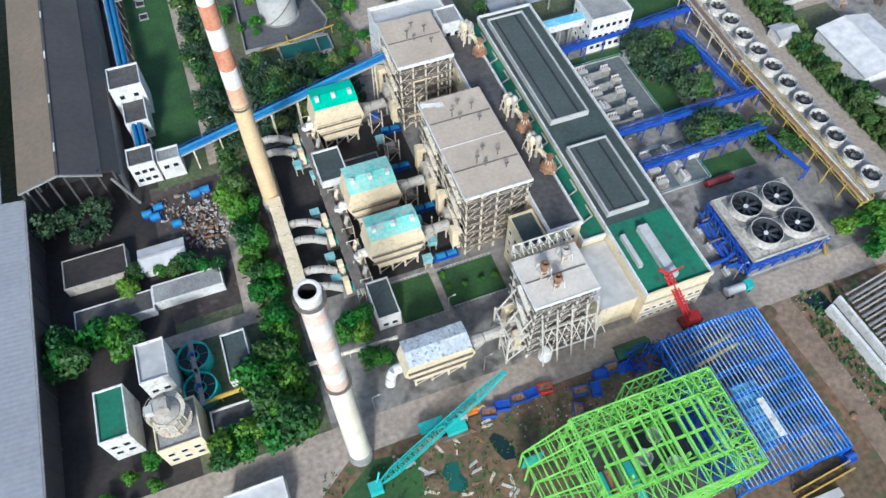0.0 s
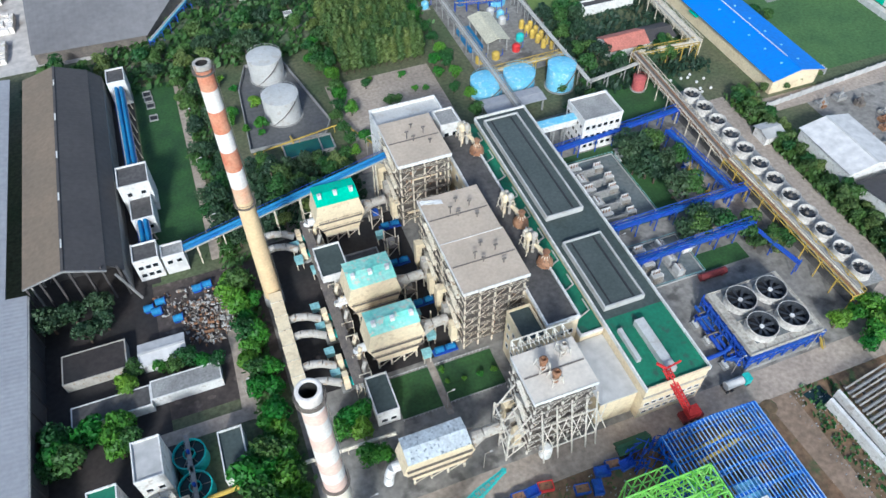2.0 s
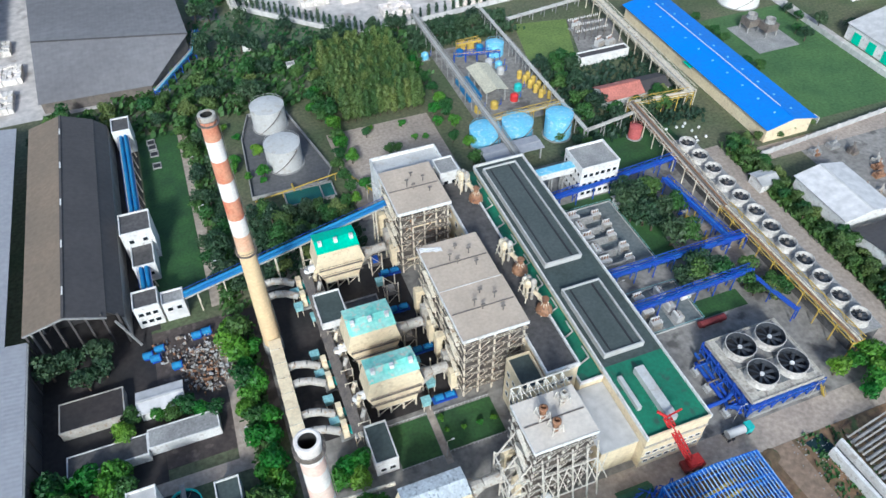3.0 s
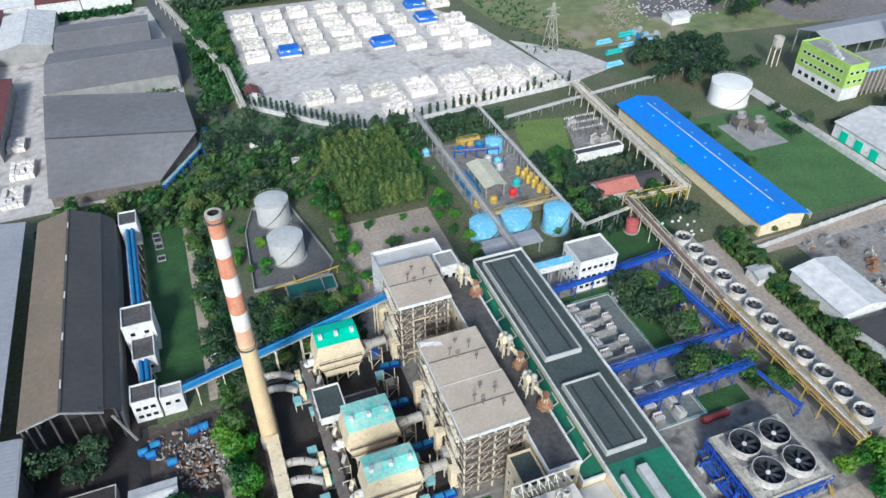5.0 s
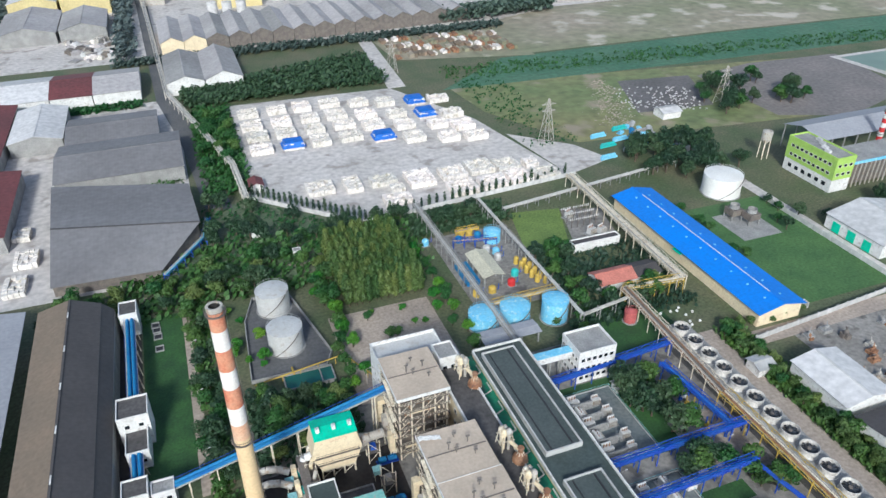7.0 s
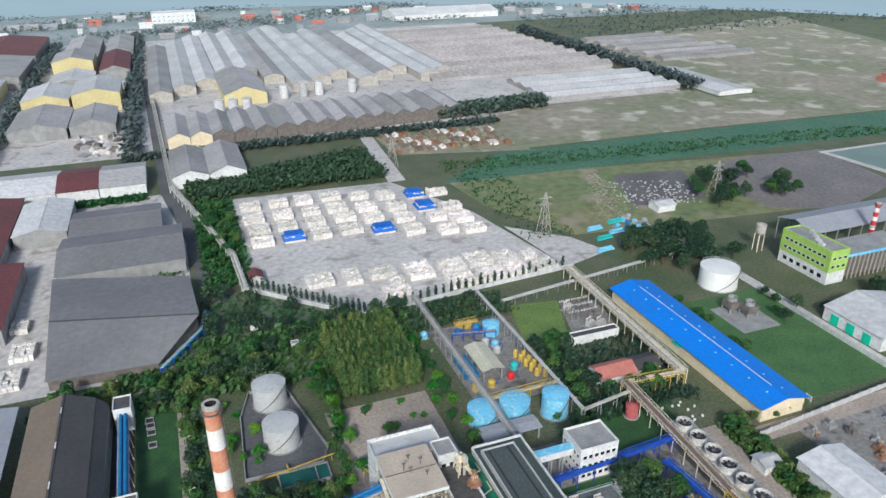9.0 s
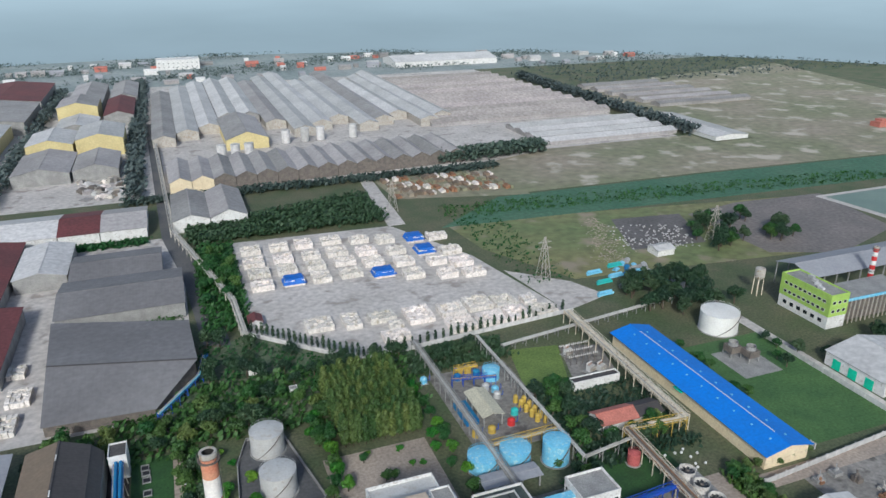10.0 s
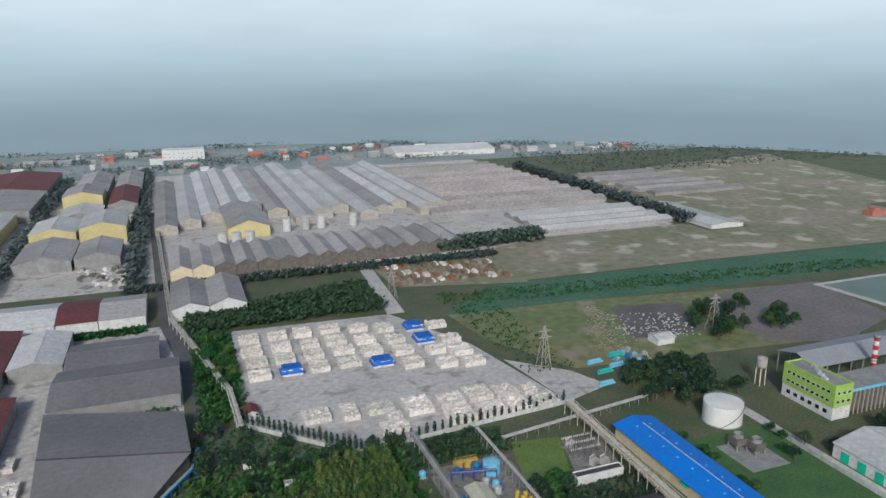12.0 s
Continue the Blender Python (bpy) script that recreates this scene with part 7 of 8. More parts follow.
KINDS = [tree_kind("broadleaf_tree", "leafy green broadleaf tree with uneven crown", LEAF, 7.5, 3.4, 1),
         tree_kind("hedge_tree", "bright green broadleaf tree with uneven crown", LEAFBRIGHT, 6.5, 3.2, 2),
         tree_kind("forest_tree", "dark green broadleaf tree with dense crown", LEAFDARK, 8.5, 3.8, 3),
         tree_kind("shrub", "rounded green shrub beside the path", LEAFBRIGHT, 3.6, 2.0, 4, 6, 360, .42),
         tree_kind("poplar", "slim yellow-green poplar in a plantation", POPLAR, 13, 1.9, 5, quads=760, size=.5, tall=True, group="poplar plantation"),
         tree_kind("cypress", "narrow dark cypress along the wall", LEAFDARK, 6.5, .95, 6, quads=240, size=.35, tall=True, group="cypresses along the wall"),
         tree_kind("olive_tree", "olive green broadleaf tree with loose crown", POPLAR, 7, 3.2, 7)]
used = [False] * len(KINDS)


def plant(kind, x, y, s=1.0, turn=None):
    turn = random.uniform(0, 360) if turn is None else turn
    if not used[kind]:
        ob, used[kind] = KINDS[kind], True
        ob.matrix_basis = shift(x, y, 0, turn)
    else:
        ob = copy_thing(KINDS[kind], shift(x, y, 0, turn))
    ob.scale = (s, s, s * random.uniform(.88, 1.12))


def scatter(kinds, x0, x1, y0, y1, n, lo=.75, hi=1.15):
    pts = []
    for _ in range(n * 12):
        x, y = random.uniform(x0, x1), random.uniform(y0, y1)
        if all((x - a) ** 2 + (y - b) ** 2 > 8 for a, b in pts):
            pts.append((x, y))
            plant(random.choice(kinds), x, y, random.uniform(lo, hi))
        if len(pts) >= n:
            break


random.seed(21)
for j in range(15):                                   # plantation in rows
    for i in range(12):
        plant(4, 45.5 + i * 2.5 + random.uniform(-.3, .3) - (j * .05), 219 + j * 2.75 + random.uniform(-.3, .3), random.uniform(.9, 1.08))
scatter([1, 1, 0], -10.4, -5.0, 68, 140, 26, .8, 1.15)    # hedge between road and flue
scatter([1, 1, 0], -16, -7, 64, 86, 10, 1.1, 1.5)
scatter([0, 1], -26, -18, 66, 71.5, 5, .8, 1.1)
scatter([0, 2], -12, -3, 150, 240, 24, .7, 1.0)
scatter([0, 0, 2, 6], 4, 33, 153, 180, 24, .7, 1.05)
scatter([1, 0], 34, 41, 176, 240, 20, .65, .95)
scatter([1, 3], 1, 12, 196, 232, 8, .6, .8)
scatter([2, 0, 6], -36, 42, 240, 262, 26, .8, 1.1)
scatter([2], 42, 84, 262, 280, 14, .7, 1.0)
scatter([2, 0], -60, -40, 240, 258, 8, .8, 1.1)
scatter([0, 1], 75, 81, 178, 250, 16, .6, .9)
scatter([3, 0], 48, 70, 196, 212, 7, .5, .8)
scatter([2], 92, 118, 258, 270, 7, .7, 1.0)
scatter([2, 0], 124, 138, 180, 226, 15, .8, 1.15)
scatter([2, 0, 6], 144, 166, 184, 191, 7, .7, 1.0)
scatter([0, 2], 104, 122, 166, 182, 8, .6, .9)
scatter([0, 2], 113, 127, 122, 150, 11, .8, 1.25)
scatter([2, 0], 113, 126, 105.5, 112, 5, .9, 1.2)
scatter([6, 0], 128, 138, 94, 108, 6, .8, 1.1)
scatter([6, 6, 0], 163, 169.5, 70, 158, 40, .6, .85)
scatter([6, 0], 171, 200, 155.5, 158.5, 14, .5, .7)
scatter([1], 132, 150, 58, 71, 9, .8, 1.2)
scatter([0, 1, 0], -58, -38, 98, 106, 9, .9, 1.25)
scatter([2], -56, -38, 133, 141, 5, .9, 1.2)
scatter([1, 0], -38, -17, 114.8, 119, 7, .6, .9)
scatter([1], 6, 13, 84, 92, 4, .8, 1.0)
scatter([3, 1], 9, 16, 75, 79, 3, .7, 1.0)
scatter([3], 33.6, 47, 87, 94, 5, .35, .5)
scatter([1, 3], -50, -36, 58, 72, 6, .7, 1.0)
scatter([0], 196, 206, 180, 240, 10, .5, .8)
scatter([2], 214, 262, 262, 300, 34, 1.0, 1.5)
scatter([2, 0], 230, 262, 205, 240, 6, .6, .9)
scatter([2], 288, 330, 196, 214, 14, .9, 1.2)
scatter([2, 0], 300, 372, 316, 370, 30, 1.0, 1.5)
scatter([0], 4, 24, 352, 440, 22, .9, 1.2)
for k in range(21):
    plant(5, 22 + k * 2.2, 322 - k * 2.1, random.uniform(.8, 1.1))
for k in range(28):
    plant(5, 68 + k * 3.9, 278.6 + k * .33, random.uniform(.6, 1.1))


def woods(name, poly_fn, n, material, label, size=1.6, h=6):
    """Far scrub and woodland: many leaf sprays heaped over an area."""
    rng = random.Random(len(name) + n)
    m = Mesh()
    for _ in range(n):
        x, y, k = poly_fn(rng)
        top = h * k * rng.uniform(.35, 1.0)
        for _ in range(3):
            p = Vector((x + rng.gauss(0, size), y + rng.gauss(0, size), max(.3, top + rng.gauss(0, size * .4))))
            d = Vector((rng.gauss(0, .7), rng.gauss(0, .7), 1)).normalized()
            a = d.orthogonal().normalized() * size * rng.uniform(.7, 1.4)
            b = d.cross(a) * .6
            m.add([p - a, p - b, p + a, p + b], [(0, 1, 2, 3)])
    return solid(name, m, material, label, "woodland", kind="stuff")


woods("scrub", lambda r: ((lambda u, v: (2 + 128 * u, 449 + v * (30 + 34 * u), 1))(r.random(), r.random())), 3400, LEAFDARK, "dense green scrub behind the storage yard", 1.3, 5)
woods("scrub", lambda r: ((lambda u, v: (170 + 380 * u, 442 + v * 26 - u * 40, .4))(r.random(), r.random())), 800, LEAF, "strip of green scrub along a canal", 1.0, 2.5)
# far woods wear the greens with haze mixed into their colour
woods("woodland", lambda r: ((lambda u, v: (215 + 110 * u, 572 + v * 22 + u * 8, 1.2))(r.random(), r.random())), 1300, LEAFHAZE, "haze-paled trees before far sheds", 2, 8)
woods("woodland", lambda r: ((lambda u, v: (-40 + 300 * u, 546 + v * 14, .7))(r.random(), r.random())), 1300, LEAFHAZE, "line of haze-paled bushes beside sheds", 1.6, 5)
woods("woodland", lambda r: ((lambda u, v: (490 + 16 * v + u * 10, 590 + 420 * u, 1.3))(r.random(), r.random())), 1200, LEAFHAZEFAR, "haze-paled line of trees between plots", 2.2, 8)
woods("woodland", lambda r: (r.uniform(-38, -26), r.uniform(560, 1150), 1), 1500, LEAFHAZEFAR, "roadside line of trees", 2, 9)
woods("woodland", lambda r: (r.uniform(-135, -125), r.uniform(560, 1100), 1), 900, LEAFHAZEFAR, "line of trees between sheds", 2, 9)
woods("woodland", lambda r: ((lambda x, y, k: (x + r.gauss(0, 26), y + r.gauss(0, 10), 1))(*[((i * 137.5) % 2100 - 800, 1150 + (i * 71) % 430, 1) for i in [r.randrange(160)]][0])), 9000, LEAFHAZEFAR, "far scattered woodland round the town", 1.7, 6)
woods("woodland", lambda r: (r.uniform(560, 1300), r.uniform(900, 1150), .8), 1800, LEAFHAZEFAR, "far scattered trees", 1.7, 6)
woods("hedge", lambda r: ((lambda x, u: (x, 349.2 - u * (x + 62) * .3, .4))(r.uniform(-58, -6), r.random())), 420, LEAF, "thin hedge between sheds", .9, 4)
woods("hedge", lambda r: (r.uniform(-80, -22), r.uniform(462, 472), .6), 500, LEAF, "green strip beside the shed", 1.1, 3)
woods("reeds", lambda r: (r.uniform(172, 203), r.uniform(322, 440), .25), 260, LEAF, "rough tall grass at the yard edge", .8, 3)
woods("undergrowth", lambda r: (r.uniform(-38, 84), r.uniform(236, 278), .6), 1100, LEAF, "green undergrowth beneath the trees", 1.2, 4)
woods("undergrowth", lambda r: (r.uniform(-10.5, -4.5), r.uniform(66, 250), .4), 900, LEAF, "green undergrowth along the hedge", .8, 3)
woods("undergrowth", lambda r: (r.uniform(2, 34), r.uniform(152, 181), .4), 1100, LEAFDARK, "low shrubs beneath the conveyor", .8, 3)
woods("undergrowth", lambda r: (r.uniform(162, 172), r.uniform(66, 158), .5), 1300, LEAF, "low scrub along the lane", .8, 3)
woods("undergrowth", lambda r: (r.uniform(122, 168), r.uniform(176, 226), .3), 1300, LEAFDARK, "low shrubs round the villa", .9, 3)
woods("undergrowth", lambda r: (r.uniform(84, 130), r.uniform(256, 274), .5), 900, LEAFDARK, "dark scrub before the wall", 1.0, 4)
woods("undergrowth", lambda r: ((lambda x, u: (x, 262 + u * (56 - max(0, x - 18) * 1.02), .6))(r.uniform(-2, 64), r.random())), 700, LEAF, "green undergrowth below the boundary wall", .8, 2)
for k in range(16):
    x = random.uniform(0, 60)
    plant(random.choice([2, 2, 0]), x, 264 + random.random() * (52 - max(0, x - 18) * 1.02), random.uniform(.7, 1.1))
woods("undergrowth", lambda r: (r.uniform(4, 26), r.uniform(325, 445), .6), 1500, LEAF, "roadside scrub by the storage yard", 1.1, 4)


# ---- construction site ----
def truss(m, a, b, depth, n, w=.22, d=.13):
    """A flat lattice girder hanging from a to b."""
    a, b = Vector(a), Vector(b)
    dn = Vector((0, 0, -depth))
    m.bar(a, b, w).bar(a + dn, b + dn, w)
    for k in range(n):
        p, q = a.lerp(b, k / n), a.lerp(b, (k + 1) / n)
        m.bar(p + dn * (k % 2), q + dn * ((k + 1) % 2), d).bar(p, p + dn, d)
    return m


def green_frame():
    t = thing("steel_building_frame", "lime green steel building frame under construction", "steel frame", (57, 35, 0))
    X0, X1, Y0, Y1, Z = -15, 15.6, -10.4, 9.8, 18
    for x in (X0, -9, -3, 3, 9, X1):
        for y in (Y0, -4, 5.6, Y1):
            part("column", Mesh().box(x - .26, x + .26, y - .26, y + .26, 0, Z), LIME, t)
    for y in (Y0, Y0 + 4.2, Y1 - 4.2, Y1):
        part("girder", truss(Mesh(), (X0, y, Z), (X1, y, Z), 2.4, 16, .32, .15), LIME, t)
    for x in (X0, X1, X1 - 4.4):
        part("girder", truss(Mesh(), (x, Y0, Z), (x, Y1, Z), 2.4, 12, .32, .15), LIME, t)
    for y0, y1 in ((Y1 - 4.2, Y1), (Y0, Y0 + 4.2)):
        lace = Mesh()
        for k in range(10):
            a, b = X0 + (X1 - X0) * k / 10, X0 + (X1 - X0) * (k + 1) / 10
            lace.bar((a, y0, Z - .1), (b, y1, Z - .1), .16).bar((a, y1, Z - .1), (b, y0, Z - .1), .16).bar((a, y0, Z), (a, y1, Z), .24)
        part("wind_bracing", lace, LIME, t)
    lace = Mesh()
    for k in range(7):
        a, b = Y0 + (Y1 - Y0) * k / 7, Y0 + (Y1 - Y0) * (k + 1) / 7
        lace.bar((X1 - 4.4, a, Z - .1), (X1, b, Z - .1), .16).bar((X1 - 4.4, b, Z - .1), (X1, a, Z - .1), .16).bar((X1 - 4.4, a, Z), (X1, a, Z), .22)
    part("wind_bracing", lace, LIME, t)
    for k, x in enumerate((-12.4, -10.2, -7.6, -5.2, -2.4, -.2, 1.6, 4.6, 6.2, 8.6, 10.2)):
        part("roof_beam", Mesh().bar((x, Y0 + 4.2, Z - .2), (x, Y1 - 4.2, Z - .2), .62 if k % 4 == 2 else .36, .6), LIME, t)
    part("roof_beam", Mesh().bar((X0 + 2, -.6, Z - .6), (X1 - 4.4, -.6, Z - .6), .5), LIME, t)
    for z in (6.5, 12):
        f = Mesh()
        for y in (Y0, -4, 5.6, Y1):
            f.bar((X0, y, z), (X1, y, z), .34)
        for x in (X0, -9, -3, 3, 9, X1):
            f.bar((x, Y0, z), (x, Y1, z), .34)
        part("floor_frame", f, LIME, t)
    for s, y in ((-1, Y0), (1, Y1)):
        br = Mesh()
        for k in range(5):
            a, b = X0 + (X1 - X0) * k / 5, X0 + (X1 - X0) * (k + 1) / 5
            for z0, z1 in ((0, 6.5), (6.5, 12), (12, 16)):
                br.bar((a, y, z0), (b, y, z1), .18)
                if k % 2:
                    br.bar((b, y, z0), (a, y, z1), .18)
        part("side_bracing", br, LIME, t)
    # lower west lean-to and north porch
    w = Mesh()
    for y in (Y0, -6, -2, 2, 6, Y1):
        w.bar((X0, y, 16), (-24.5, y * .8 + 1.5, 9), .3).bar((-24.5, y * .8 + 1.5, 0), (-24.5, y * .8 + 1.5, 9), .32).bar((X0, y, 9), (-24.5, y * .8 + 1.5, 9), .26).bar((X0, y, 12), (-20, y * .9 + .7, 9), .18)
    for f in (0, .25, .5, .75, 1):
        x, z = X0 + (-24.5 - X0) * f, 16 - 7 * f
        w.bar((x, Y0 + f * 3.5, z), (x, Y1 - f * .5, z), .26)
    part("lean_to", w, LIME, t)
    for k in range(9):
        u = k / 9
        part("lean_to_brace", Mesh().bar((X0 - 9.5 * u, Y0 + 3.5 * u, 16 - 7 * u), (X0 - 9.5 * min(1, u + .11), Y1 - .5 * u, 16 - 7 * min(1, u + .11)), .16), LIME, t)
    pch = Mesh()
    for x in (-1, 1.4, 3.8, 6.2, 8.2):
        pch.bar((x, Y1, 17.6), (x, Y1 + 3.4, 16), .22).bar((x, Y1 + 3.4, 0), (x, Y1 + 3.4, 16), .26)
    pch.bar((-1, Y1 + 3.4, 16), (8.2, Y1 + 3.4, 16), .26).bar((-1, Y1 + 1.7, 16.8), (8.2, Y1 + 1.7, 16.8), .2).bar((-4, Y1, 17), (-1, Y1 + 3.4, 16), .22)
    part("porch_frame", pch, LIME, t)
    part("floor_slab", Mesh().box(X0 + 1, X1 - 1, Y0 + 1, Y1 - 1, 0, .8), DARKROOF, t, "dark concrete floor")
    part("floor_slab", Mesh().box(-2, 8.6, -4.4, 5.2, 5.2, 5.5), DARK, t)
    for x, y in ((3.2, 4.0), (4.2, -2.8), (-1.0, .6)):
        part("hopper_mouth", Mesh().lathe(x, y, [(1.7, 5.5), (1.7, 6.6), (1.5, 6.6), (1.2, 5.7), (.01, 5.6)], 20), TANKGREY, t, "pale round hopper mouth")
    for k in range(5):
        part("rebar_mat", Mesh().box(-13 + k * 2.2, -11.4 + k * 2.2, -8, 2, .8, 1.4), (GRATING, TEAL, RUST)[k % 3], t)
    part("side_panel", Mesh().box(-24.3, -20, Y1 - 1.4, Y1 - 1.2, 1, 8), TEAL, t, "pale green cladding sheet")
    return t


green_frame()


def blue_frame():
    t = thing("steel_shed_frame", "bright blue steel shed frame with pale purlins", "steel frame", (84, 39.5, 0))
    X0, X1, Y0, Y1 = -12.2, 12.2, -17, 17.4
    zr = lambda x: 7.2 + 1.6 * (1 - abs(x) / 12.4)
    for y in [Y0 + (Y1 - Y0) * k / 6 for k in range(7)]:
        part("rafter", Mesh().bar((X0, y, zr(X0) - .4), (0, y, zr(0) - .4), .34, .6).bar((0, y, zr(0) - .4), (X1, y, zr(X1) - .4), .34, .6), BLUESTEEL, t)
        for x in (X0, -4, 4, X1):
            part("column", Mesh().box(x - .24, x + .24, y - .24, y + .24, 0, zr(x) - .5), BLUESTEEL, t)
    pur = mat("purlin_blue", (.45, .62, .82), (.14, .36, .74), s1=.2, s2=1.5)
    for k in range(27):
        x = X0 + (X1 - X0) * k / 26
        part("purlin", Mesh().bar((x, Y0, zr(x)), (x, Y1, zr(x)), .17, .24), pur, t)
    for x in (X0, X1):
        br = Mesh()
        for k in range(6):
            a, b = Y0 + (Y1 - Y0) * k / 6, Y0 + (Y1 - Y0) * (k + 1) / 6
            br.bar((x, a, .3), (x, b, 6.6), .2).bar((x, b, .3), (x, a, 6.6), .2)
        br.bar((x, Y0, 3.6), (x, Y1, 3.6), .3).bar((x, Y0, 6.8), (x, Y1, 6.8), .4)
        part("side_bracing", br, BLUESTEEL, t)
    for y in (Y0, Y1):
        part("eaves_truss", truss(Mesh(), (X0, y, 7), (X1, y, 7), 1.6, 12, .26, .15), BLUESTEEL, t)
    part("mezzanine", Mesh().box(-3.4, 3.0, -10, 3, 5.0, 5.2), TANKBLUE, t, "pale blue deck sheets")
    for x0, x1, y0, y1 in ((-1.4, .2, -10.5, -2),):
        part("deck_panel", Mesh().box(x0, x1, y0, y1, 9.0, 9.12), WHITE, t, "loose pale roof panel")
    for y in (11.5, 14):
        part("crane_beam", Mesh().bar((-8, y - 2, 6.4), (4, y - .4, 6.4), .6, .8), YELLOW, t, "yellow crane beam")
    part("floor_slab", Mesh().box(X0, X1, Y0, Y1, 0, .25), SOIL, t, "bare brown floor")
    for k in range(13):
        y = Y0 + (Y1 - Y0) * (k + .5) / 13
        part("tie_beam", Mesh().bar((X0, y, 6.2), (X1, y, 6.2), .26, .34), BLUESTEEL, t)
    for k in range(8):
        x = X0 + (X1 - X0) * (k + .5) / 8
        part("tie_beam", Mesh().bar((x, Y0, 4.4), (x, Y1, 4.4), .3, .4), BLUE, t)
    for k in range(10):
        part("machine_base", Mesh().box(-9 + (k % 5) * 4, -7 + (k % 5) * 4, -11 + (k // 5) * 14, -8 + (k // 5) * 14, .25, 1.8), (CONCRETE, RUST)[k % 2], t)
    # dense scaffold on the north-west corner
    sc = Mesh()
    rng = random.Random(8)
    for k in range(46):
        x, y = rng.uniform(-20, -8), rng.uniform(13.5, 19)
        sc.bar((x, y, 0), (x, y, rng.uniform(2, 6)), .18)
        sc.bar((x, y, rng.uniform(1, 5)), (x + rng.uniform(-4, 4), y + rng.uniform(-2, 2), rng.uniform(1, 5)), .2)
    part("scaffold", sc, BLUE, t, "tangled blue scaffold")["kind"] = "stuff"
    for k in range(6):
        part("side_truss", truss(Mesh(), (-13.4 - .8 * k, Y0 + 2, 5 - .4 * k), (-13.4 - .8 * k, Y1 - 4 - k, 5 - .4 * k), 1.2, 14, .2, .12), BLUE, t)
    return t


blue_frame()


def teal_crane():
    t = thing("crawler_crane", "teal crawler crane with long lattice boom lowered", "crane", (22, 56.5, 0))
    part("house", Mesh().box(-6.5, -1, 1.0, 3.2, 1.2, 2.6).box(-1.2, 3.2, -1.4, 1.4, 1.2, 3.0), TEAL, t, "teal machine house")
    part("cab", Mesh().box(2.2, 4.0, .6, 1.9, 1.3, 3.2), TANKGREY, t)
    for y in (-1.9, 1.5):
        part("track", Mesh().box(-2.6, 3.4, y, y + .9, 0, 1.1), GRATING, t)
    boom = Mesh()
    A, B = Vector((-18, -5.8, 2.0)), Vector((14.0, 5.4, 8.0))
    d = (B - A).normalized()
    s = d.cross(Vector((0, 0, 1))).normalized()
    u = s.cross(d)
    n = 26
    wid = lambda k: .85 if 3 < k < n - 5 else .35 + .5 * (k / 3 if k <= 3 else (n - k) / 5)
    cor = lambda k: [A.lerp(B, k / n) + (s * i + u * j) * wid(k) for i, j in ((1, 1), (-1, 1), (-1, -1), (1, -1))]
    for k in range(n):
        c0, c1 = cor(k), cor(k + 1)
        for i in range(4):
            boom.bar(c0[i], c1[i], .2).bar(c0[i], c1[(i + 1) % 4], .13).bar(c0[i], c0[(i + 1) % 4], .13)
    part("boom", boom, TEAL, t, "teal lattice boom")
    part("boom_foot", Mesh().box(-20.4, -17.6, -7.4, -5.0, .2, 2.8).bar((-18.4, -5.4, 2.6), (-17.4, -4.2, 4.6), .4), TEAL, t)
    part("sheave", Mesh().tube((13.8, 5.0, 8), (14.2, 5.8, 8.1), .6, n=12), TEAL, t)
    return t


teal_crane()


def red_crane():
    t = thing("mobile_crane", "bright red mobile crane with raised lattice boom", "crane", (83.6, 61.2, 0))
    part("carrier", Mesh().box(-2.6, 2.8, -1.3, 1.3, .9, 2.2), mat("dark_red", (.25, .03, .03)), t, "dark red carrier")
    for x in (-1.8, 0, 1.8):
        for y in (-1.3, 1.0):
            part("wheel", Mesh().tube((x, y, .55), (x, y + .35, .55), .55, n=14), SOOT, t)
    part("house", Mesh().box(-1.4, 1.8, -1.2, 1.2, 2.2, 3.8), REDPAINT, t)
    b = Mesh()
    A, B = Vector((-.6, .4, 3.0)), Vector((-6.6, 6.2, 16.5))
    d = (B - A).normalized()
    s = d.cross(Vector((0, 0, 1))).normalized()
    u = s.cross(d)
    for k in range(12):
        c0 = [A.lerp(B, k / 12) + (s * i + u * j) * .55 for i, j in ((1, 1), (-1, 1), (-1, -1), (1, -1))]
        c1 = [A.lerp(B, (k + 1) / 12) + (s * i + u * j) * .55 for i, j in ((1, 1), (-1, 1), (-1, -1), (1, -1))]
        for i in range(4):
            b.bar(c0[i], c1[i], .24).bar(c0[i], c1[(i + 1) % 4], .16)
    part("boom", b, REDPAINT, t, "red lattice boom")
    part("jib", Mesh().bar((-6.6, 6.2, 16.5), (-8.4, 7.6, 17.6), .5).bar((-6.6, 6.2, 16.5), (-2.6, 6.6, 16.8), .35), REDPAINT, t)
    return t


red_crane()
sheet("water_puddle", [(17, 44.8), (20.4, 43.4), (21.4, 45.2), (20.6, 47.6), (20.8, 50), (18.2, 50.4), (16.8, 48.6), (17.4, 46.6)], 0.05, WATER, "green puddle in an excavated pit", "water")
sheet("water_puddle_dark", [(30.4, 46.6), (32.8, 46.2), (33.2, 48.6), (32.0, 51.4), (30.4, 53), (29.0, 52.2), (29.2, 49.2)], 0.05, DARKWATER, "dark puddle in an excavated pit", "water")
sheet("water_ditch", [(112.5, 56.6), (118, 57.4), (118.6, 52.6), (114.4, 51.2)], 0.06, DARKWATER, "dark pool by the track", "water")
sheet("lawn_site", [(-6, 42), (12, 46), (14, 55), (4, 56.6), (-6, 50)], 0.035, LAWN, "grassy patch beside the crane", "lawn")
rng = random.Random(31)
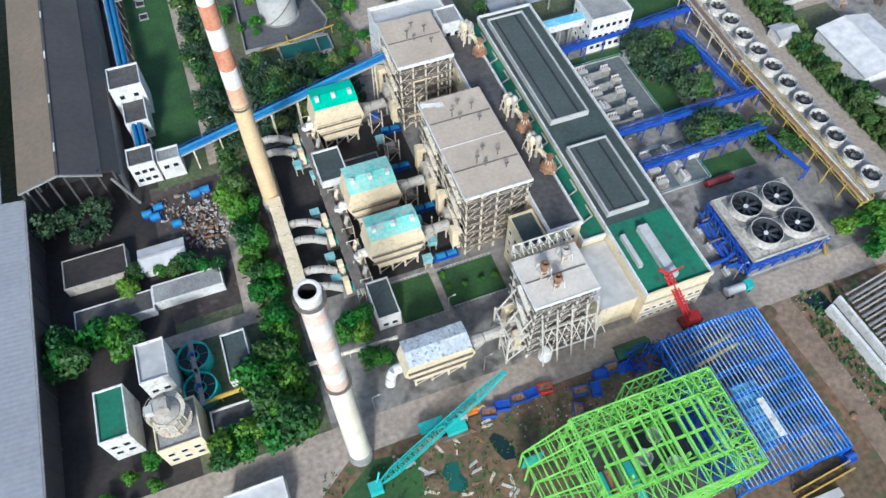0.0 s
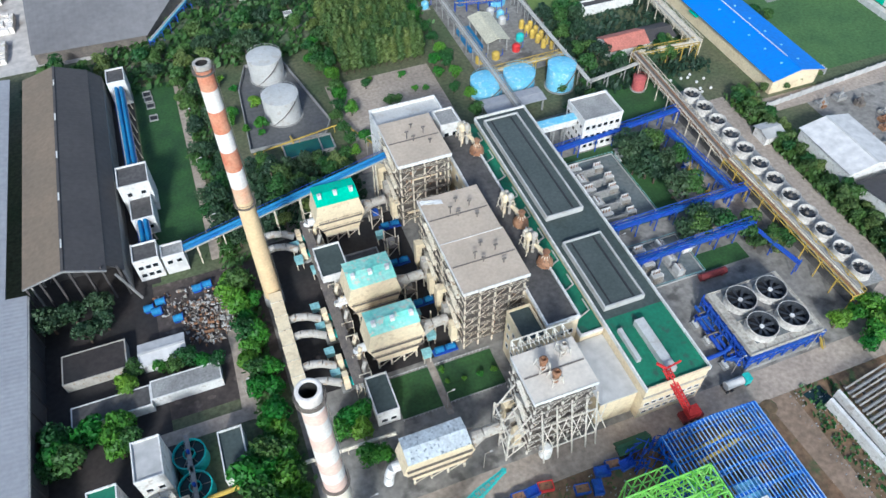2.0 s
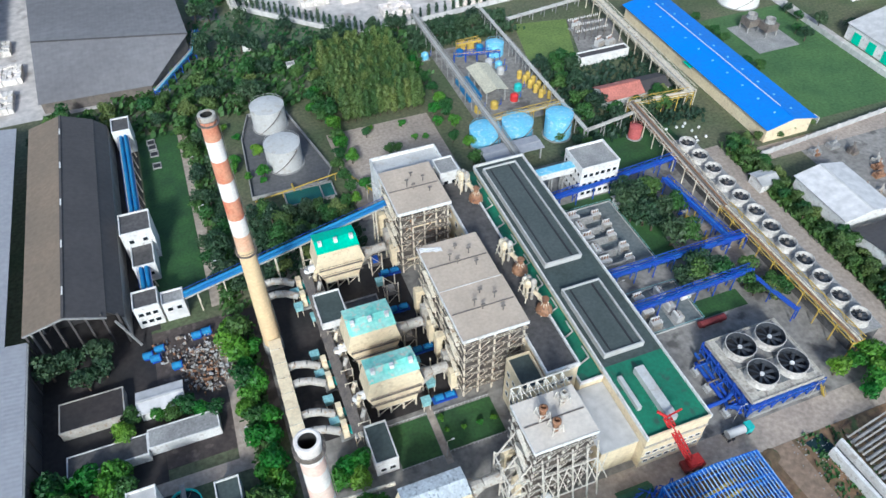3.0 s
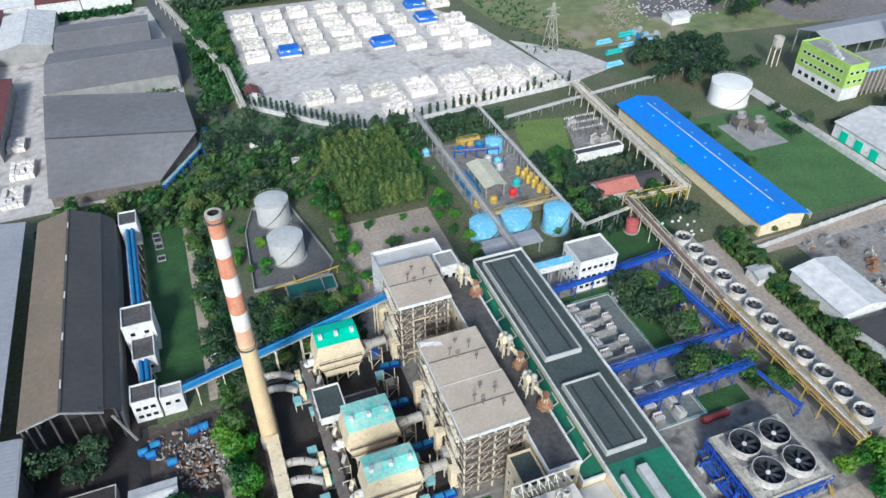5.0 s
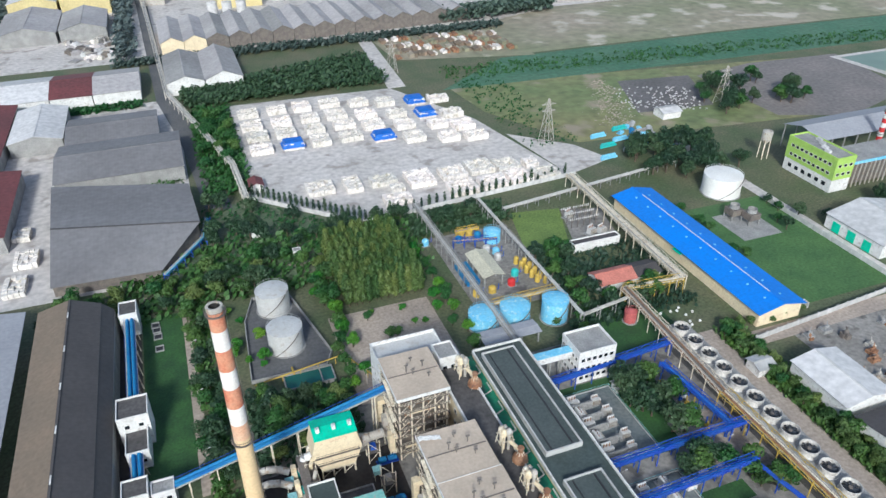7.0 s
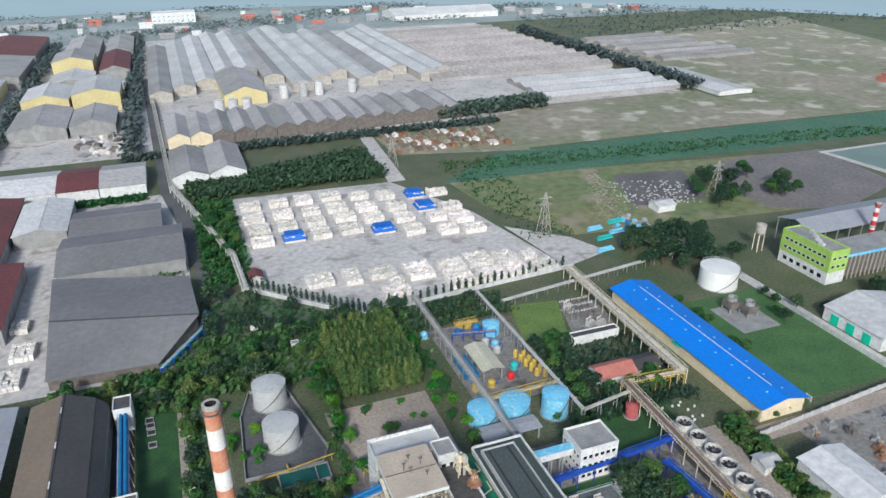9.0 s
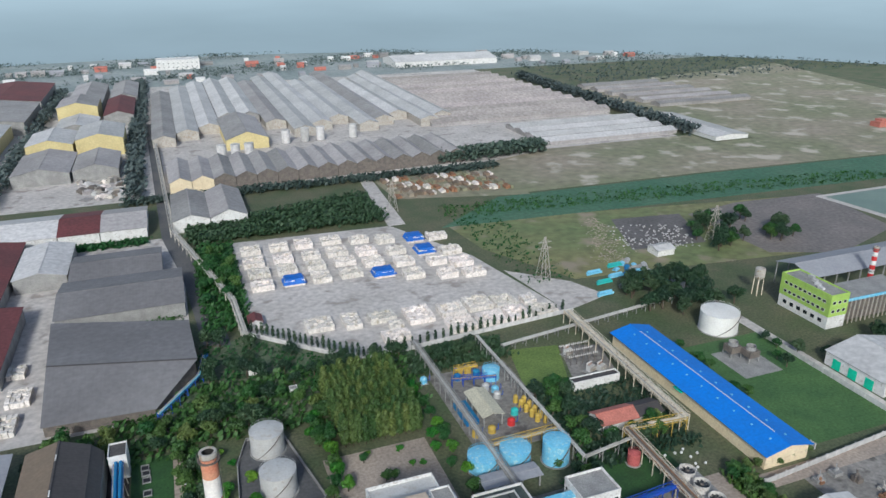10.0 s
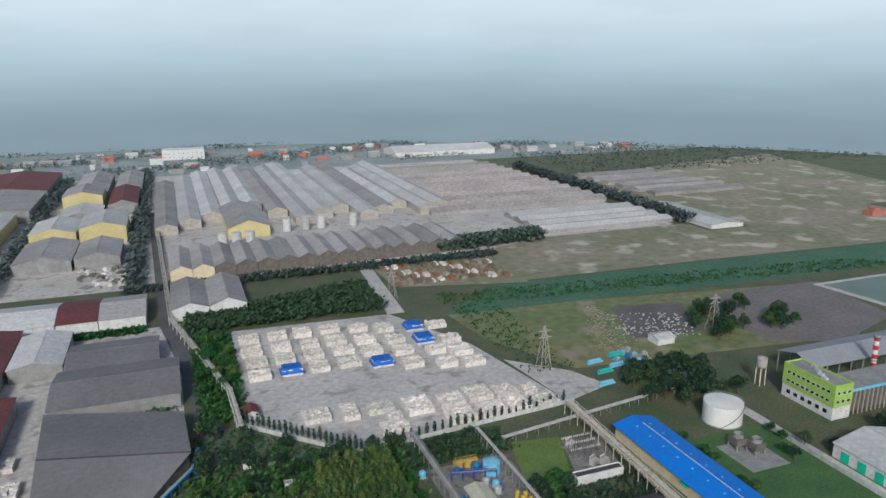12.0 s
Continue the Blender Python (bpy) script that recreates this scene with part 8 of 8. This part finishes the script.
for k, (x, y) in enumerate(((31, 57.2), (34.4, 57.6), (38.4, 57.9), (41.4, 57.9), (44.8, 58.0), (58, 56.6), (61, 57.2), (64, 56.2), (52, 54.6), (55.4, 53.8), (49.6, 50.8))):
    t = thing("steel_skip", ("red steel skip full of offcuts" if k == 4 else "blue steel skip beside the road"), "skip", (x, y, 0), "skips along the site road")
    t.rotation_euler[2] = radians(rng.uniform(-14, 14) + (70 if k > 8 else 0))
    m = REDPAINT if k == 4 else BLUE
    part("skip_side", Mesh().box(-1.7, 1.7, -1.1, -.95, .1, 1.5), m, t)
    part("skip_side", Mesh().box(-1.7, 1.7, .95, 1.1, .1, 1.5), m, t)
    part("skip_end", Mesh().box(-1.7, -1.55, -.95, .95, .1, 1.5), m, t)
    part("skip_end", Mesh().box(1.55, 1.7, -.95, .95, .1, 1.5), m, t)
    part("skip_load", Mesh().box(-1.55, 1.55, -.95, .95, .1, 1.1), BLUE if k % 2 else RUST, t)
t = thing("excavator", "small orange excavator on the road edge", "excavator", (27.6, 58.9, 0))
part("track", Mesh().box(-1.4, 1.4, -1.1, -.6, 0, .7).box(-1.4, 1.4, .6, 1.1, 0, .7), SOOT, t)
part("house", Mesh().box(-1.2, 1.2, -.9, .9, .7, 1.9).box(.2, 1.1, -.2, .8, 1.9, 2.6), mat("orange_paint", (.75, .22, .03)), t)
part("arm", Mesh().bar((1, -.4, 1.6), (2.6, -.4, 2.8), .3).bar((2.6, -.4, 2.8), (3.4, -.4, .6), .25), YELLOW, t)
gable_house("green_tank_hut", 63.6, 71, 58.4, 60.6, 2, 3.0, "low dark green covered rig by the road", mat("dark_green", (.03, .10, .05)), along="x", wallm=bpy.data.materials["dark_green"], cat="hut")
# loose timber, slabs and rubble
for k in range(70):
    x, y = rng.uniform(8, 34), rng.uniform(30, 56)
    if (x - 19) ** 2 + (y - 47) ** 2 < 16 or (x - 31) ** 2 + (y - 49.5) ** 2 < 16:
        continue
    ob = solid("timber_board", Mesh().box(-1.2, 1.2, -.14, .14, 0, .12).box(-.9, 1.3, .2, .44, 0, .1), (PALEASB, STEEL, RUST)[k % 3], "loose pale timber boards on the soil", "timber", (x, y, .02), "loose boards on the site")
    ob.rotation_euler[2] = rng.uniform(0, 3.1)
rub = Mesh()
for k in range(260):
    x, y = (rng.uniform(108, 118), rng.uniform(28, 58)) if k < 170 else (rng.uniform(36, 64), rng.uniform(47, 57))
    s = rng.uniform(.1, .3)
    rub.add([(x - s, y - s, 0), (x + s, y - s * .6, 0), (x + s * .7, y + s, 0), (x - s * .8, y + s * .7, 0), (x - s * .3, y, s), (x + s * .4, y + s * .2, s * .8)], [(0, 1, 5, 4), (1, 2, 5), (2, 3, 4, 5), (3, 0, 4)])
solid("rubble", rub, CONCRETE, "pale rubble scattered over the soil", "rubble", kind="stuff")
mound = Mesh()
for k in range(90):
    x, y = rng.uniform(8, 108), rng.uniform(-10, 57)
    if 40 < x < 98 and y > 20:
        continue
    r, h = rng.uniform(.8, 2.6), rng.uniform(.25, .9)
    mound.lathe(x, y, [(r, 0), (r * .7, h * .6), (r * .25, h), (.01, h)], 9)
solid("soil_mounds", mound, SOIL, "low mounds of orange-brown soil", "soil", kind="stuff")
woods("weeds", lambda r: (r.uniform(111, 122), r.uniform(24, 58), .1), 200, LEAF, "weeds between the rubble", .5, 2)
woods("weeds", lambda r: (r.uniform(-8, 60), r.uniform(34, 57), .1), 500, LEAF, "weeds on the site", .28, 2)


def yellow_crane():
    t = thing("gantry_crane", "yellow lattice crane section lying on the ground", "crane", (90, 18.6, 0))
    part("lattice", truss(truss(Mesh(), (-7, -.8, 2.2), (7, .4, 2.2), 1.8, 12, .3, .18), (-7, .8, 2.2), (7, 2, 2.2), 1.8, 12, .3, .18), YELLOW, t)
    part("deck", Mesh().box(-5, 2, -3.4, -1.6, 0, 1.2), PALEASB, t)
    return t


yellow_crane()
solid("water_bowser", Mesh().box(-1.6, 1.6, -1.4, 1.4, 0, .5).tube((-1.2, 0, 1.2), (1.2, 0, 1.2), .7, n=12), BLUE, "blue tank on a pale slab", "tank", (98.2, 21.6, 0))


def concrete_frame():
    t = thing("sedimentation_basin", "long white concrete channel with steel lattice cover", "basin", (124.5, 44, 0))
    part("channel_wall", Mesh().bar((-8.6, 8.4, 1.6), (-6.4, -30, 1.6), .9, 3.2), WHITE, t)
    part("channel_wall", Mesh().bar((-5.4, 9.6, 1.6), (-3.4, -30, 1.6), .7, 3.2), WHITE, t)
    part("channel_floor", Mesh().bar((-7, 9, .3), (-4.9, -30, .3), 2.6, .4), DARK, t)
    for k in range(16):
        part("rib", Mesh().bar((-4.6, 9 - k * 2.4, 4.2), (9, 11 - k * 2.4, 4.4), .35), DUCT, t)
        part("cover_pipe", Mesh().tube((-4.2, 7.8 - k * 2.4, 3.6), (8.6, 9.8 - k * 2.4, 3.9), .4, n=8), CONCRETE, t)
    for k in range(5):
        part("crossbeam", Mesh().bar((-3.6 + k * 3, 10, 3.2), (-1.8 + k * 3, -29, 3.2), .4), GRATING, t)
    return t


concrete_frame()

# ---- scrap yard ----
sc = [Mesh() for _ in range(4)]
for k in range(520):
    a, q = rng.uniform(0, 6.28), math.sqrt(rng.random())
    x, y = -17.5 + 6.6 * q * math.cos(a), 129.5 + 8.2 * q * math.sin(a)
    if k > 400:
        x, y = rng.uniform(-30, -12), rng.uniform(134, 142)
    s, h = rng.uniform(.12, .6), rng.uniform(.1, .9)
    a = rng.uniform(0, 3.1)
    c, n = math.cos(a) * s, math.sin(a) * s * .6
    sc[k % 4].bar((x - c, y - n, h), (x + c, y + n, h * .8 + .1), s * .7, h)
for m, q in zip(sc, (PALEASB, RUST, GRATING, DUCT)):
    solid("scrap_heap", m, q, "heap of mixed scrap metal and sheets", "scrap", kind="stuff")
for k, (x, y) in enumerate(((-31.4, 138.4), (-29.6, 136.8), (-28.4, 139.6), (-18.6, 140.8), (-16.0, 141.2), (-24.6, 132.6))):
    t = thing("motor_casing", "blue painted motor casing in the scrap yard", "scrap", (x, y, 0), "blue casings in the scrap yard")
    part("casing", Mesh().tube((-1.2, 0, 1), (1.2, 0, 1), .95, n=14), CONVBLUE, t)
    part("foot", Mesh().box(-1, 1, -.9, .9, 0, .4), BLUE, t)
    part("flange", Mesh().tube((1.2, 0, 1), (1.4, 0, 1), 1.15, n=14), BLUE, t)

# tarpaulin blown on a boiler roof
tp = Mesh()
n = 8
tp.add([(40.9 + 5.6 * i / (n - 1), 126.4 + 1.6 * j / (n - 1) - 1.2 * (i / (n - 1)), 24.15 + .45 * abs(math.sin(i * 1.3 + j * .9)) * (1 - i / n)) for i in range(n) for j in range(n)],
       [(i * n + j, (i + 1) * n + j, (i + 1) * n + j + 1, i * n + j + 1) for i in range(n - 1) for j in range(n - 1)])
solid("roof_tarp", tp, WHITE, "crumpled white sheet on the boiler roof", "tarpaulin")


# ---- lamp posts and fences ----
def lamp_post(x, y):
    t = thing("street_lamp", "slim grey street lamp beside the road", "lamp", (x, y, 0), "street lamps in the plant")
    part("pole", Mesh().tube((0, 0, 0), (0, 0, 7), .1, .06, 8), DUCT, t)
    part("arm", Mesh().bar((0, 0, 7), (1.4, 0, 7.3), .08), DUCT, t)
    part("lamp_head", Mesh().box(1.1, 1.8, -.15, .15, 7.25, 7.4), TANKGREY, t)
    return t


for x, y in ((8, 67), (34, 67.2), (100, 67.5), (122, 66.5), (-10.8, 160), (-10.8, 185), (-10.8, 210), (31.8, 84), (93, 112), (128, 112), (-12, 104), (40, 176)):
    lamp_post(x, y)
for x0, x1, y in ((21, 31, 84.2), (21, 31, 96.2), (33, 47.5, 84.7), (33, 47.5, 95.8)):
    t = thing("garden_fence", "low pale garden fence round the lawn", "fence", (x0, y, 0), "garden fences")
    part("rail", Mesh().box(0, x1 - x0, -.05, .05, .7, .8), PALEASB, t)
    for k in range(int(x1 - x0) + 1):
        part("post", Mesh().box(k - .06, k + .06, -.06, .06, 0, .9), PALEASB, t)
sheet("pavement_path", rect(31.2, 32.8, 82, 99), 0.07, ROAD, "narrow concrete garden path", "pavement")


def dust_heap(x, y, r, h, m, label):
    return solid("ash_mound", Mesh().lathe(0, 0, [(r, 0), (r * .72, h * .45), (r * .3, h * .9), (.01, h)], 16), m, label, "heap", (x, y, 0), "ash heaps")


for x, y, r, h in ((31, 131, 3.2, 1.4), (33.5, 127, 2.4, 1.0), (7, 122, 2.0, .8), (6.5, 108, 1.8, .7)):
    dust_heap(x, y, r, h, COALSHADE, "low heap of black ash")
# low building beside the works road
for x, y in ((3, 288), (20, 283), (34, 262)):
    flat_house("valve_hut", x - 1.6, x + 1.6, y - 1.4, y + 1.4, 2.6, "tiny white valve hut among the trees", roofm=CONCRETE, win=(), par=.15, group="valve huts")
flat_house("gate_house", -26, -14, 52.4, 58.6, 4, "low white gate house with grey roof", roofm=PALEASB, win=((1.3, 4),))
# equipment beside the cooling tower
for k in range(9):
    x, y = 99.6 + (k % 3) * 1.7, 70 + (k // 3) * 6.4 + (k % 2) * 1.2
    t = thing("pump_set", "grey pump set with dark pipework on a plinth", "pump", (x, y, 0), "pump sets by the cooling tower")
    part("plinth", Mesh().box(-.9, .9, -1.2, 1.2, 0, .4), CONCRETE, t)
    part("pump_casing", Mesh().tube((0, -1, 1), (0, 1, 1), .5, n=12), (TANKGREY, GRATING, BLUE)[k % 3], t)
    part("pipe", Mesh().pipe([(0, .4, 1.2), (0, .4, 2.4), (3, .4, 2.6)], .25), (BLUE, GRATING)[k % 2], t)


# ---- galleries, cubicles and ducts between the flue and the ash filters ----
def fan_gallery(y0, y1):
    t = thing("access_gallery", "cream steel access gallery above the draught fans", "gallery", (15.6, (y0 + y1) / 2, 0), "access galleries")
    h = (y1 - y0) / 2
    n = int(h / 2.2)
    for k in range(n + 1):
        y = -h + 2 * h * k / n
        part("post", Mesh().box(-1.6, -1.4, y - .1, y + .1, 0, 7.4).box(1.2, 1.4, y - .1, y + .1, 0, 7.4), STEEL, t)
        part("crossbeam", Mesh().bar((-1.6, y, 4.4), (1.4, y, 4.4), .2).bar((-1.6, y, 7.2), (1.4, y, 7.2), .16), STEEL, t)
    part("walkway", Mesh().box(-1.6, 1.4, -h, h, 4.5, 4.6), GRATING, t)
    part("railing", Mesh().bar((-1.6, -h, 5.6), (-1.6, h, 5.6), .09).bar((1.4, -h, 5.6), (1.4, h, 5.6), .09).bar((-1.6, -h, 5.1), (-1.6, h, 5.1), .07), STEEL, t)
    for k in range(3):
        y = -h * .7 + k * h * .7
        part("riser_duct", Mesh().pipe([(0, y, 1.0), (0, y + .6, 5.6), (.9, y + 1.4, 7.6)], .55, 10), (DUCT, CREAM, STEEL)[k % 3], t)
    return t


for a, b in ((138, 151), (111, 124), (95.5, 107)):
    fan_gallery(a, b)
for k, (x, y) in enumerate(((9.4, 143.6), (9.2, 138.2), (9.4, 121.0), (9.2, 114.6), (9.4, 106.6), (9.2, 100.2), (12.6, 133.4), (32.6, 139.0), (33.0, 109.6), (33.4, 121.4), (31.6, 97.8), (34.4, 102.4))):
    t = thing("electric_cubicle", "pale teal electrical cubicle on a steel stand", "cubicle", (x, y, 0), "teal electrical cubicles")
    part("stand", Mesh().box(-.9, -.7, -.7, -.5, 0, 2.4).box(.7, .9, -.7, -.5, 0, 2.4).box(-.9, -.7, .5, .7, 0, 2.4).box(.7, .9, .5, .7, 0, 2.4), STEEL, t)
    part("cabinet", Mesh().box(-1.0, 1.0, -.8, .8, 2.4, 4.2), TEALPALE, t)
    part("canopy", Mesh().box(-1.2, 1.2, -1.0, 1.0, 4.2, 4.32), TEALPALE, t)
for k, (x, y) in enumerate(((33.6, 146.5), (34.0, 118.0), (34.2, 104.6), (34.6, 134.5))):
    t = thing("duct_tower", "cream steel duct support tower beside a boiler", "steel tower", (x, y, 0), "duct support towers")
    for c in (-1.6, 1.6):
        for d in (-1.6, 1.6):
            part("leg", Mesh().box(c - .14, c + .14, d - .14, d + .14, 0, 8.2), STEEL, t)
        part("tie", Mesh().bar((c, -1.6, .5), (c, 1.6, 4), .12).bar((c, 1.6, 4), (c, -1.6, 8), .12), STEEL, t)
        part("tie", Mesh().bar((-1.6, c, .5), (1.6, c, 4), .12).bar((1.6, c, 4), (-1.6, c, 8), .12), STEEL, t)
    part("platform", Mesh().box(-1.9, 1.9, -1.9, 1.9, 4.0, 4.1), GRATING, t)
    part("valve_body", Mesh().box(-.8, .8, -.8, .8, 4.1, 5.6), (BLUE, DUCT)[k % 2], t)
